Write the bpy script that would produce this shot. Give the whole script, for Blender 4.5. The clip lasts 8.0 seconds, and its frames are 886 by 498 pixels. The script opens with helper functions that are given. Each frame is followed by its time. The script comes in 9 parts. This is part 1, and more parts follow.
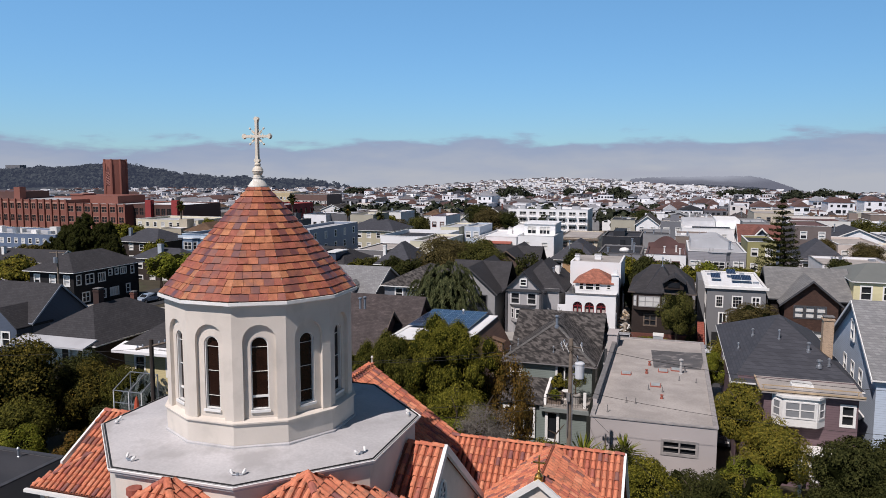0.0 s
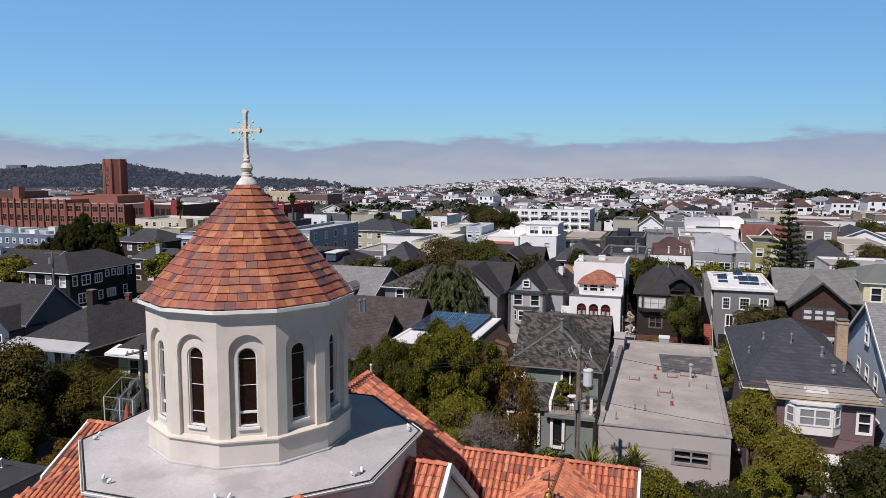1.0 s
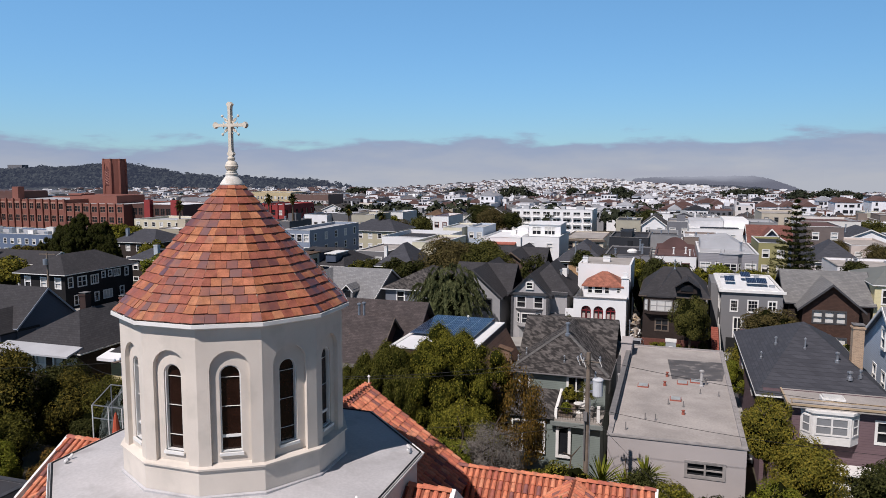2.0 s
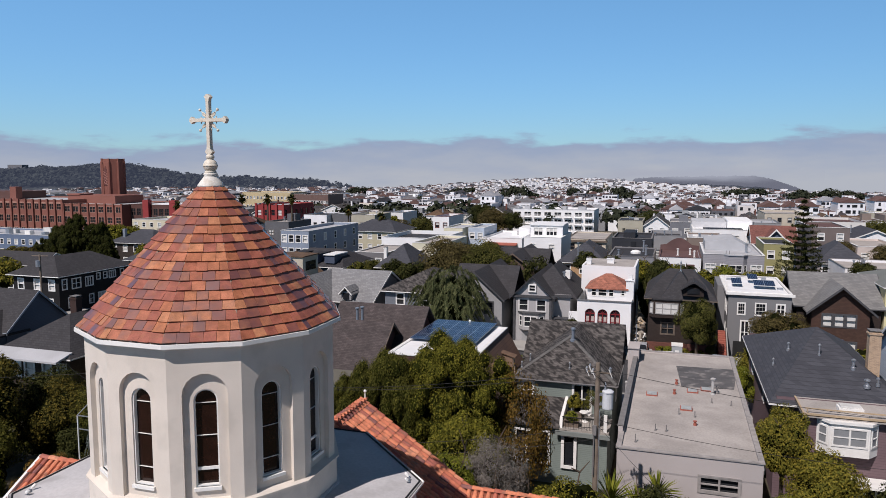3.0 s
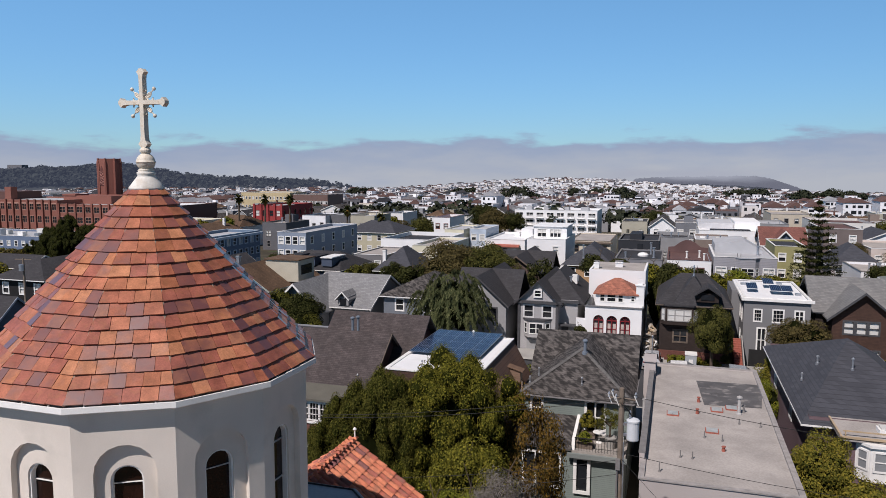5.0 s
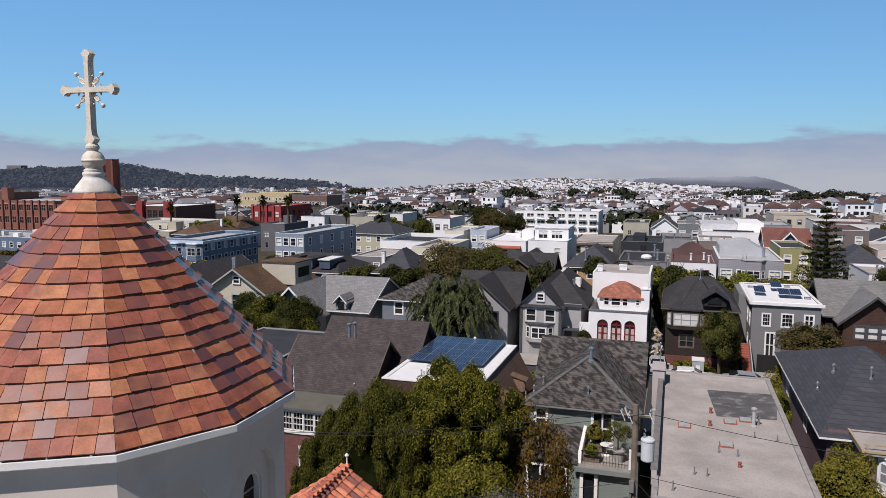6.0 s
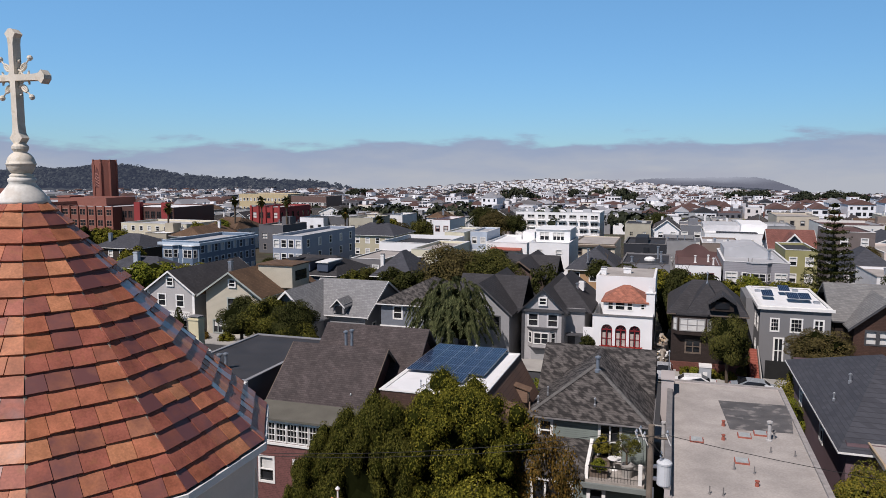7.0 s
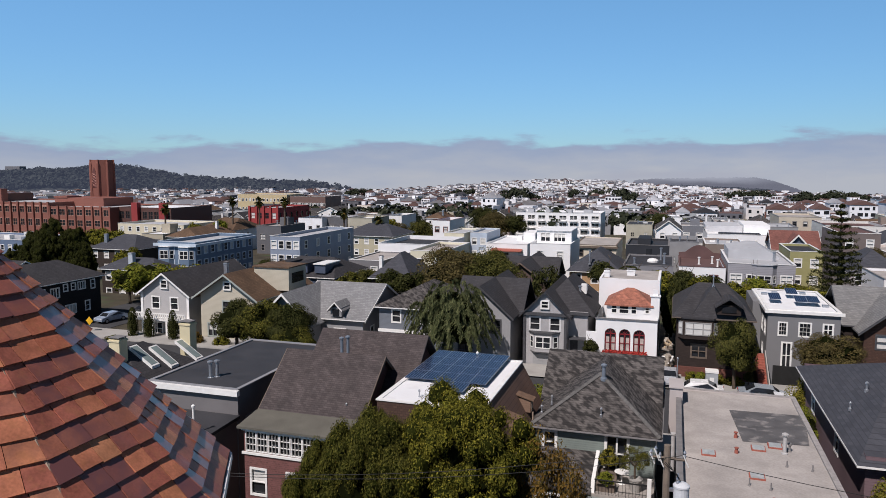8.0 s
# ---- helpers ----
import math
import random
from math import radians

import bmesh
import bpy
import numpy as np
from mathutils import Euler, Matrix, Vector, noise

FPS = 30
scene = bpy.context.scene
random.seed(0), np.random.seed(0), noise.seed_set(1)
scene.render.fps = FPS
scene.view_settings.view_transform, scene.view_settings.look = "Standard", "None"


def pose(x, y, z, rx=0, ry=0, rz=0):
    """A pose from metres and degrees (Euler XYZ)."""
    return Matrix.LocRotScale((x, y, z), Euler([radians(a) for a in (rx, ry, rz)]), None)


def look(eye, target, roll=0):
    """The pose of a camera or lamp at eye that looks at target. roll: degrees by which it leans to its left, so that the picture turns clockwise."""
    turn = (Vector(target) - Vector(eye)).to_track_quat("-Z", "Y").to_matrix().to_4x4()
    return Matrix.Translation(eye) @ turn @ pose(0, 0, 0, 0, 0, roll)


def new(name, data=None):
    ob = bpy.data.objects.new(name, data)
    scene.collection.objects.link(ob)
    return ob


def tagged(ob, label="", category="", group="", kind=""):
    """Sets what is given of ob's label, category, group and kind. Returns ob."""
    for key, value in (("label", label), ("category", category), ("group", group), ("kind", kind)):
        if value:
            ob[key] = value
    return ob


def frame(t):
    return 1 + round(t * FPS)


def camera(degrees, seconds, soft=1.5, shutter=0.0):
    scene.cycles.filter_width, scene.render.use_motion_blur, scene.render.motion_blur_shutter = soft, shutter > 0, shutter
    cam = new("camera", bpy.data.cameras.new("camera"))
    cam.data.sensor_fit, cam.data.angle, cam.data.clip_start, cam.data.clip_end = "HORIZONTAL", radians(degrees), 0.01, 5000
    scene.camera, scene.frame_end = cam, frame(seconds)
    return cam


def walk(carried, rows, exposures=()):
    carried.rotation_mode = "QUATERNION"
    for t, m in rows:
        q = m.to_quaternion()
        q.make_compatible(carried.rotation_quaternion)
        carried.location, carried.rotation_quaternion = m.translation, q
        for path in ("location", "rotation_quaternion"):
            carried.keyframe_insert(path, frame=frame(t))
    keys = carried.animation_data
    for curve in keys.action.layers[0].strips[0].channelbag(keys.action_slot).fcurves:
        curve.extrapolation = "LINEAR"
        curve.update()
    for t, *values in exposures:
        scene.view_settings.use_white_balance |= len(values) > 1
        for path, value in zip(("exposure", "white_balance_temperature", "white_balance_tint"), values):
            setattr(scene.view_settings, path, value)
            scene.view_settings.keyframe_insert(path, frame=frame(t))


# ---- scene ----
cam = camera(62.74, 8.0, soft=0.35)
PATH = [
    (0.0, -0.206, 0.216, 22.038, 83.695, 17.473), (0.5, -0.500, 0.986, 21.997, 83.692, 17.513), (1.0, -0.779, 1.778, 21.943, 83.689, 17.547),
    (1.5, -1.077, 2.622, 21.914, 83.686, 17.604), (3.0, -2.002, 5.314, 21.898, 83.679, 17.667), (3.5, -2.321, 6.241, 21.888, 83.683, 17.684),
    (4.0, -2.638, 7.184, 21.879, 83.679, 17.691), (4.5, -2.978, 8.152, 21.862, 83.679, 17.704), (6.0, -3.982, 11.090, 21.832, 83.731, 17.685),
    (6.5, -4.291, 12.053, 21.858, 83.761, 17.685), (7.0, -4.614, 12.970, 21.891, 83.779, 17.674), (7.5, -4.903, 13.864, 21.890, 83.794, 17.662),
    (8.0, -5.184, 14.770, 21.883, 83.798, 17.644),
]
walk(cam, [(t, pose(x, y, z, rx, 0, rz) @ pose(0, 0, 0, 0, 0, 0.156)) for t, x, y, z, rx, rz in PATH])
scene.view_settings.exposure = 0.0

# ---- sky and sun ----
SUN_AZ, SUN_EL = 200.0, 51.0
sun_way = Vector((math.sin(radians(SUN_AZ)) * math.cos(radians(SUN_EL)), math.cos(radians(SUN_AZ)) * math.cos(radians(SUN_EL)), math.sin(radians(SUN_EL))))
lamp = bpy.data.lights.new("sun", "SUN")
lamp.energy, lamp.angle, lamp.color = 4.55, radians(0.53), (1.0, 0.915, 0.90)
sun = new("sun", lamp)
sun.matrix_world = look(sun_way * 100, (0, 0, 0))

world = bpy.data.worlds.new("world")
scene.world = world
world.use_nodes = True
WN, WL = world.node_tree.nodes, world.node_tree.links
WN.clear()

sky = WN.new("ShaderNodeTexSky")
sky.sky_type, sky.sun_disc = "NISHITA", False
sky.sun_elevation, sky.sun_rotation = radians(SUN_EL), radians(SUN_AZ)
sky.altitude, sky.air_density, sky.dust_density, sky.ozone_density = 100, 1.0, 0.1, 4.0
sky_bg = WN.new("ShaderNodeBackground")
sky_bg.inputs["Strength"].default_value = 0.085
fog_bg = WN.new("ShaderNodeBackground")
fog_bg.inputs["Strength"].default_value = 1.0
coords = WN.new("ShaderNodeTexCoord")
split = WN.new("ShaderNodeSeparateXYZ")
WL.new(coords.outputs["Generated"], split.inputs[0])
stretch = WN.new("ShaderNodeMapping")
stretch.inputs["Scale"].default_value = (9, 9, 40)
WL.new(coords.outputs["Generated"], stretch.inputs[0])
billow = WN.new("ShaderNodeTexNoise")
billow.inputs["Scale"].default_value = 1.0
billow.inputs["Detail"].default_value = 6.0
billow.inputs["Roughness"].default_value = 0.55
WL.new(stretch.outputs[0], billow.inputs["Vector"])


def wmath(op, a, b=None, clamp=False):
    n = WN.new("ShaderNodeMath")
    n.operation, n.use_clamp = op, clamp
    for i, v in enumerate((a, b)):
        if v is None:
            continue
        if isinstance(v, (int, float)):
            n.inputs[i].default_value = v
        else:
            WL.new(v, n.inputs[i])
    return n.outputs[0]


# the fog bank lies low over the far shore, with a billowing upper edge
wob = wmath("MULTIPLY", wmath("SUBTRACT", billow.outputs["Fac"], 0.5), 0.075)
height = wmath("SUBTRACT", wmath("ADD", split.outputs["Z"], wob), wmath("MULTIPLY", split.outputs["X"], 0.016))
cover = WN.new("ShaderNodeMapRange")
cover.interpolation_type = "SMOOTHSTEP"
WL.new(height, cover.inputs["Value"])
for k, v in (("From Min", 0.033), ("From Max", 0.048), ("To Min", 0.94), ("To Max", 0.0)):
    cover.inputs[k].default_value = v
tone = WN.new("ShaderNodeValToRGB")
ramp = tone.color_ramp
ramp.elements[0].position, ramp.elements[0].color = 0.0, (0.45, 0.465, 0.53, 1)
ramp.elements[1].position, ramp.elements[1].color = 1.0, (0.275, 0.34, 0.51, 1)
band = WN.new("ShaderNodeMapRange")
WL.new(height, band.inputs["Value"])
band.inputs["From Min"].default_value, band.inputs["From Max"].default_value = -0.01, 0.045
WL.new(band.outputs[0], tone.inputs[0])
WL.new(tone.outputs[0], fog_bg.inputs["Color"])
mixed = WN.new("ShaderNodeMixShader")
WL.new(cover.outputs[0], mixed.inputs[0])
# deeper blue overhead, paler towards the horizon
depth = WN.new("ShaderNodeValToRGB")
for i, (at_, c_) in enumerate(((0.0, (0.58, 0.85, 1.18)), (0.06, (0.69, 0.97, 1.27)), (0.22, (1.0, 1.37, 1.55)), (0.32, (0.66, 0.72, 0.76)), (0.60, (0.36, 0.34, 0.34)))):
    e_ = depth.color_ramp.elements[i] if i < 2 else depth.color_ramp.elements.new(at_)
    e_.position, e_.color = at_, (*c_, 1)
WL.new(split.outputs["Z"], depth.inputs[0])
tint = WN.new("ShaderNodeMix")
tint.data_type, tint.blend_type = "RGBA", "MULTIPLY"
tint.inputs[0].default_value = 1.0
WL.new(sky.outputs[0], tint.inputs[6])
WL.new(depth.outputs[0], tint.inputs[7])
WL.new(tint.outputs[2], sky_bg.inputs["Color"])
# the sky deepens from the west round to the north-east
fall = wmath("POWER", 2.0, wmath("SUBTRACT", -0.13, wmath("MULTIPLY", split.outputs["X"], 0.37)))
WL.new(wmath("MULTIPLY", fall, 0.085), sky_bg.inputs["Strength"])
WL.new(sky_bg.outputs[0], mixed.inputs[1])
WL.new(fog_bg.outputs[0], mixed.inputs[2])
world_out = WN.new("ShaderNodeOutputWorld")
WL.new(mixed.outputs[0], world_out.inputs[0])

# ---- materials ----
MATS = {}


def material(name, col, rough=0.8, spread=0.25, scale=3.0, fine=60.0, bump=0.15, metal=0.0, random_by="", hue=(), pattern=None, spec=0.3, stain=None, haze_glow=None):
    """A surface with variation at two scales. random_by: OBJECT or ISLAND picks from the colours in hue piece by piece.
    pattern: (kind, width, height) for siding, shingle or brick courses in metres."""
    if name in MATS:
        return MATS[name]
    m = bpy.data.materials.new(name)
    m.use_nodes = True
    N, L = m.node_tree.nodes, m.node_tree.links
    p = N["Principled BSDF"]
    p.inputs["Roughness"].default_value, p.inputs["Metallic"].default_value = rough, metal
    p.inputs["Specular IOR Level"].default_value = spec
    tc = N.new("ShaderNodeTexCoord")
    pos = tc.outputs["Object"]

    def noise_tex(s, detail=3.0):
        n = N.new("ShaderNodeTexNoise")
        n.inputs["Scale"].default_value, n.inputs["Detail"].default_value = s, detail
        L.new(pos, n.inputs["Vector"])
        return n.outputs["Fac"]

    def mix(kind, fac, a, b):
        n = N.new("ShaderNodeMix")
        n.data_type, n.blend_type = "RGBA", kind
        for sock, v in ((n.inputs[0], fac), (n.inputs[6], a), (n.inputs[7], b)):
            if isinstance(v, (int, float)):
                sock.default_value = v
            elif isinstance(v, tuple):
                sock.default_value = (*v[:3], 1)
            else:
                L.new(v, sock)
        return n.outputs[2]

    def span(v, a, b, c, d):
        n = N.new("ShaderNodeMapRange")
        L.new(v, n.inputs[0])
        for i, x in enumerate((a, b, c, d)):
            n.inputs[i + 1].default_value = x
        return n.outputs[0]

    base = tuple(col)
    if random_by:
        if random_by == "OBJECT":
            r = N.new("ShaderNodeObjectInfo").outputs["Random"]
        else:
            r = N.new("ShaderNodeNewGeometry").outputs["Random Per Island"]
        cr = N.new("ShaderNodeValToRGB")
        cr.color_ramp.interpolation = "CONSTANT" if len(hue) > 3 else "LINEAR"
        for i, h in enumerate(hue):
            e = cr.color_ramp.elements[i] if i < 2 else cr.color_ramp.elements.new(0.5)
            e.position = i / len(hue) if len(hue) > 3 else i / max(1, len(hue) - 1)
            e.color = (*h, 1)
        L.new(r, cr.inputs[0])
        base = cr.outputs[0]
    big, small = noise_tex(scale, 4.0), noise_tex(fine, 2.0)
    dark = mix("MULTIPLY", 1.0, base, mix("MIX", span(big, 0.3, 0.7, 0, 1), tuple([1 - spread] * 3), tuple([1 + spread * 0.5] * 3)))
    out = mix("MULTIPLY", 1.0, dark, mix("MIX", span(small, 0.3, 0.7, 0, 1), tuple([1 - spread * 0.5] * 3), tuple([1 + spread * 0.3] * 3)))
    if stain:
        out = mix("MIX", span(noise_tex(stain[1], 5.0), 0.54, 0.66, 0, stain[2]), out, stain[0])
    relief = small
    if pattern:
        kind, w, h = pattern[:3]
        sep = N.new("ShaderNodeSeparateXYZ")
        L.new(pos, sep.inputs[0])
        add = N.new("ShaderNodeMath")
        add.operation = "ADD"
        L.new(sep.outputs[0], add.inputs[0])
        L.new(sep.outputs[1], add.inputs[1])
        comb = N.new("ShaderNodeCombineXYZ")
        L.new(add.outputs[0], comb.inputs[0])
        L.new(sep.outputs[2], comb.inputs[1])
        if kind == "siding":
            mod = N.new("ShaderNodeMath")
            mod.operation = "FRACT"
            div = N.new("ShaderNodeMath")
            div.operation = "DIVIDE"
            L.new(sep.outputs[2], div.inputs[0])
            div.inputs[1].default_value = h
            L.new(div.outputs[0], mod.inputs[0])
            relief = span(mod.outputs[0], 0.0, 1.0, 1.0, 0.0)
            out = mix("MULTIPLY", 1.0, out, mix("MIX", span(mod.outputs[0], 0.86, 1.0, 0, 1), (1, 1, 1), (0.6, 0.6, 0.6)))
        elif kind == "mottle":
            mp = N.new("ShaderNodeMapping")
            mp.inputs["Scale"].default_value = (1 / w, 1 / h, 1)
            L.new(comb.outputs[0], mp.inputs[0])
            nt = N.new("ShaderNodeTexNoise")
            nt.inputs["Scale"].default_value, nt.inputs["Detail"].default_value = 1.0, 1.5
            L.new(mp.outputs[0], nt.inputs["Vector"])
            rows = N.new("ShaderNodeTexBrick")
            L.new(comb.outputs[0], rows.inputs["Vector"])
            for k_, v_ in (("Scale", 1.0), ("Brick Width", 0.3), ("Row Height", 0.095), ("Mortar Size", 0.009)):
                rows.inputs[k_].default_value = v_
            rows.inputs["Color1"].default_value, rows.inputs["Color2"].default_value, rows.inputs["Mortar"].default_value = (0.82, 0.82, 0.82, 1), (1.15, 1.15, 1.15, 1), (0.6, 0.6, 0.6, 1)
            out = mix("MULTIPLY", 1.0, out, mix("MIX", span(nt.outputs["Fac"], 0.42, 0.58, 0.5 - pattern[3] / 2, 0.5 + pattern[3] / 2), (0.45, 0.44, 0.44), (1.6, 1.55, 1.5)))
            out = mix("MULTIPLY", 1.0, out, rows.outputs["Color"])
            relief = rows.outputs["Fac"]
        else:
            bt = N.new("ShaderNodeTexBrick")
            L.new(comb.outputs[0], bt.inputs["Vector"])
            bt.inputs["Scale"].default_value = 1.0
            bt.inputs["Brick Width"].default_value, bt.inputs["Row Height"].default_value = w, h
            bt.inputs["Mortar Size"].default_value = 0.012 if kind == "shingle" else 0.01
            bt.inputs["Bias"].default_value = -0.1
            v = (0.6 if w > 0.55 else 0.84) if kind == "shingle" else 0.8
            u = 1.4 if w > 0.55 else 1.14
            bt.inputs["Color1"].default_value, bt.inputs["Color2"].default_value = (v, v, v, 1), (u, u, u * 0.98, 1)
            bt.inputs["Mortar"].default_value = (0.66, 0.66, 0.66, 1) if kind == "shingle" else (1.3, 1.25, 1.2, 1)
            out = mix("MULTIPLY", 1.0, out, bt.outputs["Color"])
            relief = bt.outputs["Fac"]
    L.new(out, p.inputs["Base Color"])
    L.new(span(big, 0.3, 0.7, max(0.02, rough - 0.08), min(1, rough + 0.08)), p.inputs["Roughness"])
    if bump:
        b = N.new("ShaderNodeBump")
        b.inputs["Strength"].default_value, b.inputs["Distance"].default_value = bump, 0.02
        L.new(relief, b.inputs["Height"])
        L.new(b.outputs[0], p.inputs["Normal"])
    # emitted colour that stands for distance haze
    if haze_glow:
        p.inputs["Emission Color"].default_value, p.inputs["Emission Strength"].default_value = (*haze_glow, 1), 1.0
    MATS[name] = m
    return m


def paint(col, rough=0.6, tag="paint", pattern=None, spread=0.1):
    return material("%s_%03d_%03d_%03d" % (tag, *(int(c * 200) for c in col)), col, rough, spread, 0.6, 25, 0.1, pattern=pattern)


TILE_HUES = ((0.46, 0.18, 0.09), (0.41, 0.15, 0.078), (0.49, 0.21, 0.11), (0.37, 0.125, 0.072), (0.46, 0.17, 0.095), (0.33, 0.11, 0.075), (0.44, 0.165, 0.085), (0.50, 0.225, 0.12), (0.39, 0.14, 0.082), (0.46, 0.18, 0.095))
BARREL_HUES = ((0.64, 0.225, 0.125), (0.56, 0.175, 0.10), (0.70, 0.29, 0.17), (0.47, 0.145, 0.095), (0.62, 0.205, 0.115), (0.26, 0.11, 0.10), (0.66, 0.235, 0.13), (0.60, 0.19, 0.105), (0.68, 0.265, 0.15), (0.58, 0.18, 0.10), (0.40, 0.135, 0.10), (0.64, 0.22, 0.12))


def glazed_tile(name, random_by):
    """Flashed roof tiles: matt orange clay, and dark maroon ones with a glossy skin that shades into the clay."""
    m = material(name, (0.4, 0.13, 0.07), 0.4, 0.3, 5, 40, 0.025, random_by=random_by, hue=TILE_HUES, spec=0.3, stain=((0.30, 0.13, 0.06), 9.0, 0.35))
    N, L = m.node_tree.nodes, m.node_tree.links
    p = N["Principled BSDF"]
    if random_by == "OBJECT":
        rnd = N.new("ShaderNodeObjectInfo").outputs["Random"]
    else:
        rnd = N.new("ShaderNodeNewGeometry").outputs["Random Per Island"]
    step = N.new("ShaderNodeMath")
    step.operation = "MULTIPLY"
    L.new(rnd, step.inputs[0])
    step.inputs[1].default_value = 37.0
    second = N.new("ShaderNodeMath")
    second.operation = "FRACT"
    L.new(step.outputs[0], second.inputs[0])
    tc = N.new("ShaderNodeTexCoord")
    nt = N.new("ShaderNodeTexNoise")
    nt.inputs["Scale"].default_value, nt.inputs["Detail"].default_value = 5.5, 2.0
    L.new(tc.outputs["Object"], nt.inputs["Vector"])
    add = N.new("ShaderNodeMath")
    add.operation = "MULTIPLY_ADD"
    L.new(nt.outputs["Fac"], add.inputs[0])
    add.inputs[1].default_value = 0.5
    L.new(second.outputs[0], add.inputs[2])
    glaze = N.new("ShaderNodeMapRange")
    L.new(add.outputs[0], glaze.inputs[0])
    for i, v in enumerate((0.78, 1.22, 0.0, 1.0)):
        glaze.inputs[i + 1].default_value = v
    mixed_ = N.new("ShaderNodeMix")
    mixed_.data_type = "RGBA"
    L.new(glaze.outputs[0], mixed_.inputs[0])
    L.new(p.inputs["Base Color"].links[0].from_socket, mixed_.inputs[6])
    mixed_.inputs[7].default_value = (0.15, 0.055, 0.05, 1)
    L.new(mixed_.outputs[2], p.inputs["Base Color"])
    for sock, lo, hi in (("Roughness", 0.47, 0.43), ("Specular IOR Level", 0.25, 1.0), ("Coat Weight", 0.0, 0.8)):
        r = N.new("ShaderNodeMapRange")
        L.new(glaze.outputs[0], r.inputs[0])
        r.inputs[3].default_value, r.inputs[4].default_value = lo, hi
        L.new(r.outputs[0], p.inputs[sock])
    p.inputs["Coat Roughness"].default_value = 0.3
    return m


M_tile = glazed_tile("glazed_roof_tile", "OBJECT")
M_tile_rest = glazed_tile("glazed_roof_tile_rest", "ISLAND")
M_barrel = material("clay_barrel_tile", (0.5, 0.16, 0.08), 0.75, 0.25, 6, 50, 0.2, random_by="OBJECT", hue=BARREL_HUES, stain=((0.30, 0.13, 0.08), 5.0, 0.4))
M_barrel_rest = material("clay_barrel_tile_rest", (0.5, 0.16, 0.08), 0.75, 0.25, 6, 50, 0.2, random_by="ISLAND", hue=BARREL_HUES, stain=((0.24, 0.13, 0.09), 4.0, 0.6))
M_pan = material("clay_pan", (0.26, 0.085, 0.05), 0.85, 0.3, 5, 40, 0.2)
M_stucco = material("cream_stucco", (0.68, 0.615, 0.54), 0.85, 0.1, 0.9, 80, 0.12, stain=((0.50, 0.46, 0.40), 1.6, 0.35))
M_white = material("white_trim", (0.78, 0.77, 0.74), 0.5, 0.08, 2, 40, 0.05)
M_membrane = material("grey_roof_membrane", (0.50, 0.485, 0.485), 0.75, 0.16, 0.5, 12, 0.06, stain=((0.36, 0.345, 0.34), 0.8, 0.8))
M_flash = material("lead_flashing", (0.20, 0.19, 0.185), 0.7, 0.2, 3, 40, 0.1, metal=0.0)
M_mortar = material("pale_mortar", (0.33, 0.25, 0.19), 0.9, 0.25, 8, 60, 0.2)
M_gold = material("gold_leaf", (0.80, 0.52, 0.16), 0.28, 0.15, 6, 60, 0.05, metal=1.0)
M_stone = material("cross_stone", (0.72, 0.655, 0.55), 0.6, 0.12, 6, 60, 0.1, stain=((0.50, 0.42, 0.31), 12.0, 0.6))
M_glass = material("window_glass", (0.02, 0.022, 0.026), 0.06, 0.2, 1, 8, 0.0, spec=0.6)
M_amber = material("dark_amber_glass", (0.022, 0.009, 0.006), 0.12, 0.3, 3, 20, 0.0, spec=0.4)
M_blind = material("window_blind", (0.62, 0.61, 0.58), 0.5, 0.1, 2, 30, 0.05)
M_steel = material("galvanised_steel", (0.42, 0.44, 0.47), 0.4, 0.15, 5, 40, 0.05, metal=0.7)
M_gravel = material("tan_roof_gravel", (0.395, 0.362, 0.335), 0.95, 0.22, 0.45, 9, 0.15, stain=((0.29, 0.265, 0.245), 0.7, 0.5))
M_patch = material("bitumen_patch", (0.115, 0.11, 0.11), 0.8, 0.3, 1.2, 30, 0.1, stain=((0.27, 0.25, 0.235), 1.3, 0.75))
M_terra = material("terracotta_curb", (0.33, 0.105, 0.075), 0.8, 0.2, 4, 40, 0.1)
M_wood = material("weathered_wood", (0.16, 0.125, 0.10), 0.9, 0.3, 3, 60, 0.2)
M_bark = material("bark", (0.10, 0.075, 0.055), 0.95, 0.3, 4, 40, 0.4)
M_asphalt = material("asphalt", (0.055, 0.055, 0.058), 0.9, 0.2, 0.3, 30, 0.1)
M_concrete = material("concrete", (0.36, 0.345, 0.32), 0.9, 0.15, 0.6, 40, 0.1)
M_earth = material("garden_earth", (0.07, 0.06, 0.04), 0.95, 0.4, 0.4, 12, 0.3, stain=((0.05, 0.075, 0.03), 0.15, 0.8))
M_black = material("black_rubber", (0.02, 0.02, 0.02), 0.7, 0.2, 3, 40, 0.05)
R_brown = material("brown_shingle_roof", (0.074, 0.062, 0.062), 0.9, 0.3, 0.9, 9, 0.2, pattern=("mottle", 0.5, 0.3, 0.14))
R_dark = material("charcoal_shingle_roof", (0.050, 0.048, 0.052), 0.9, 0.2, 0.8, 40, 0.3, pattern=("shingle", 0.34, 0.14))
R_slate = material("blue_grey_shingle_roof", (0.062, 0.064, 0.076), 0.85, 0.15, 0.8, 40, 0.3, pattern=("shingle", 0.5, 0.16))
R_mottled = material("mottled_shingle_roof", (0.072, 0.067, 0.065), 0.9, 0.15, 0.8, 40, 0.4, pattern=("mottle", 0.42, 0.24, 1.0))
R_light = material("pale_grey_shingle_roof", (0.235, 0.235, 0.24), 0.9, 0.12, 0.8, 40, 0.3, pattern=("shingle", 0.34, 0.14))
R_rust = material("rust_brown_roof", (0.13, 0.08, 0.05), 0.9, 0.25, 0.6, 40, 0.3, pattern=("shingle", 0.34, 0.14))
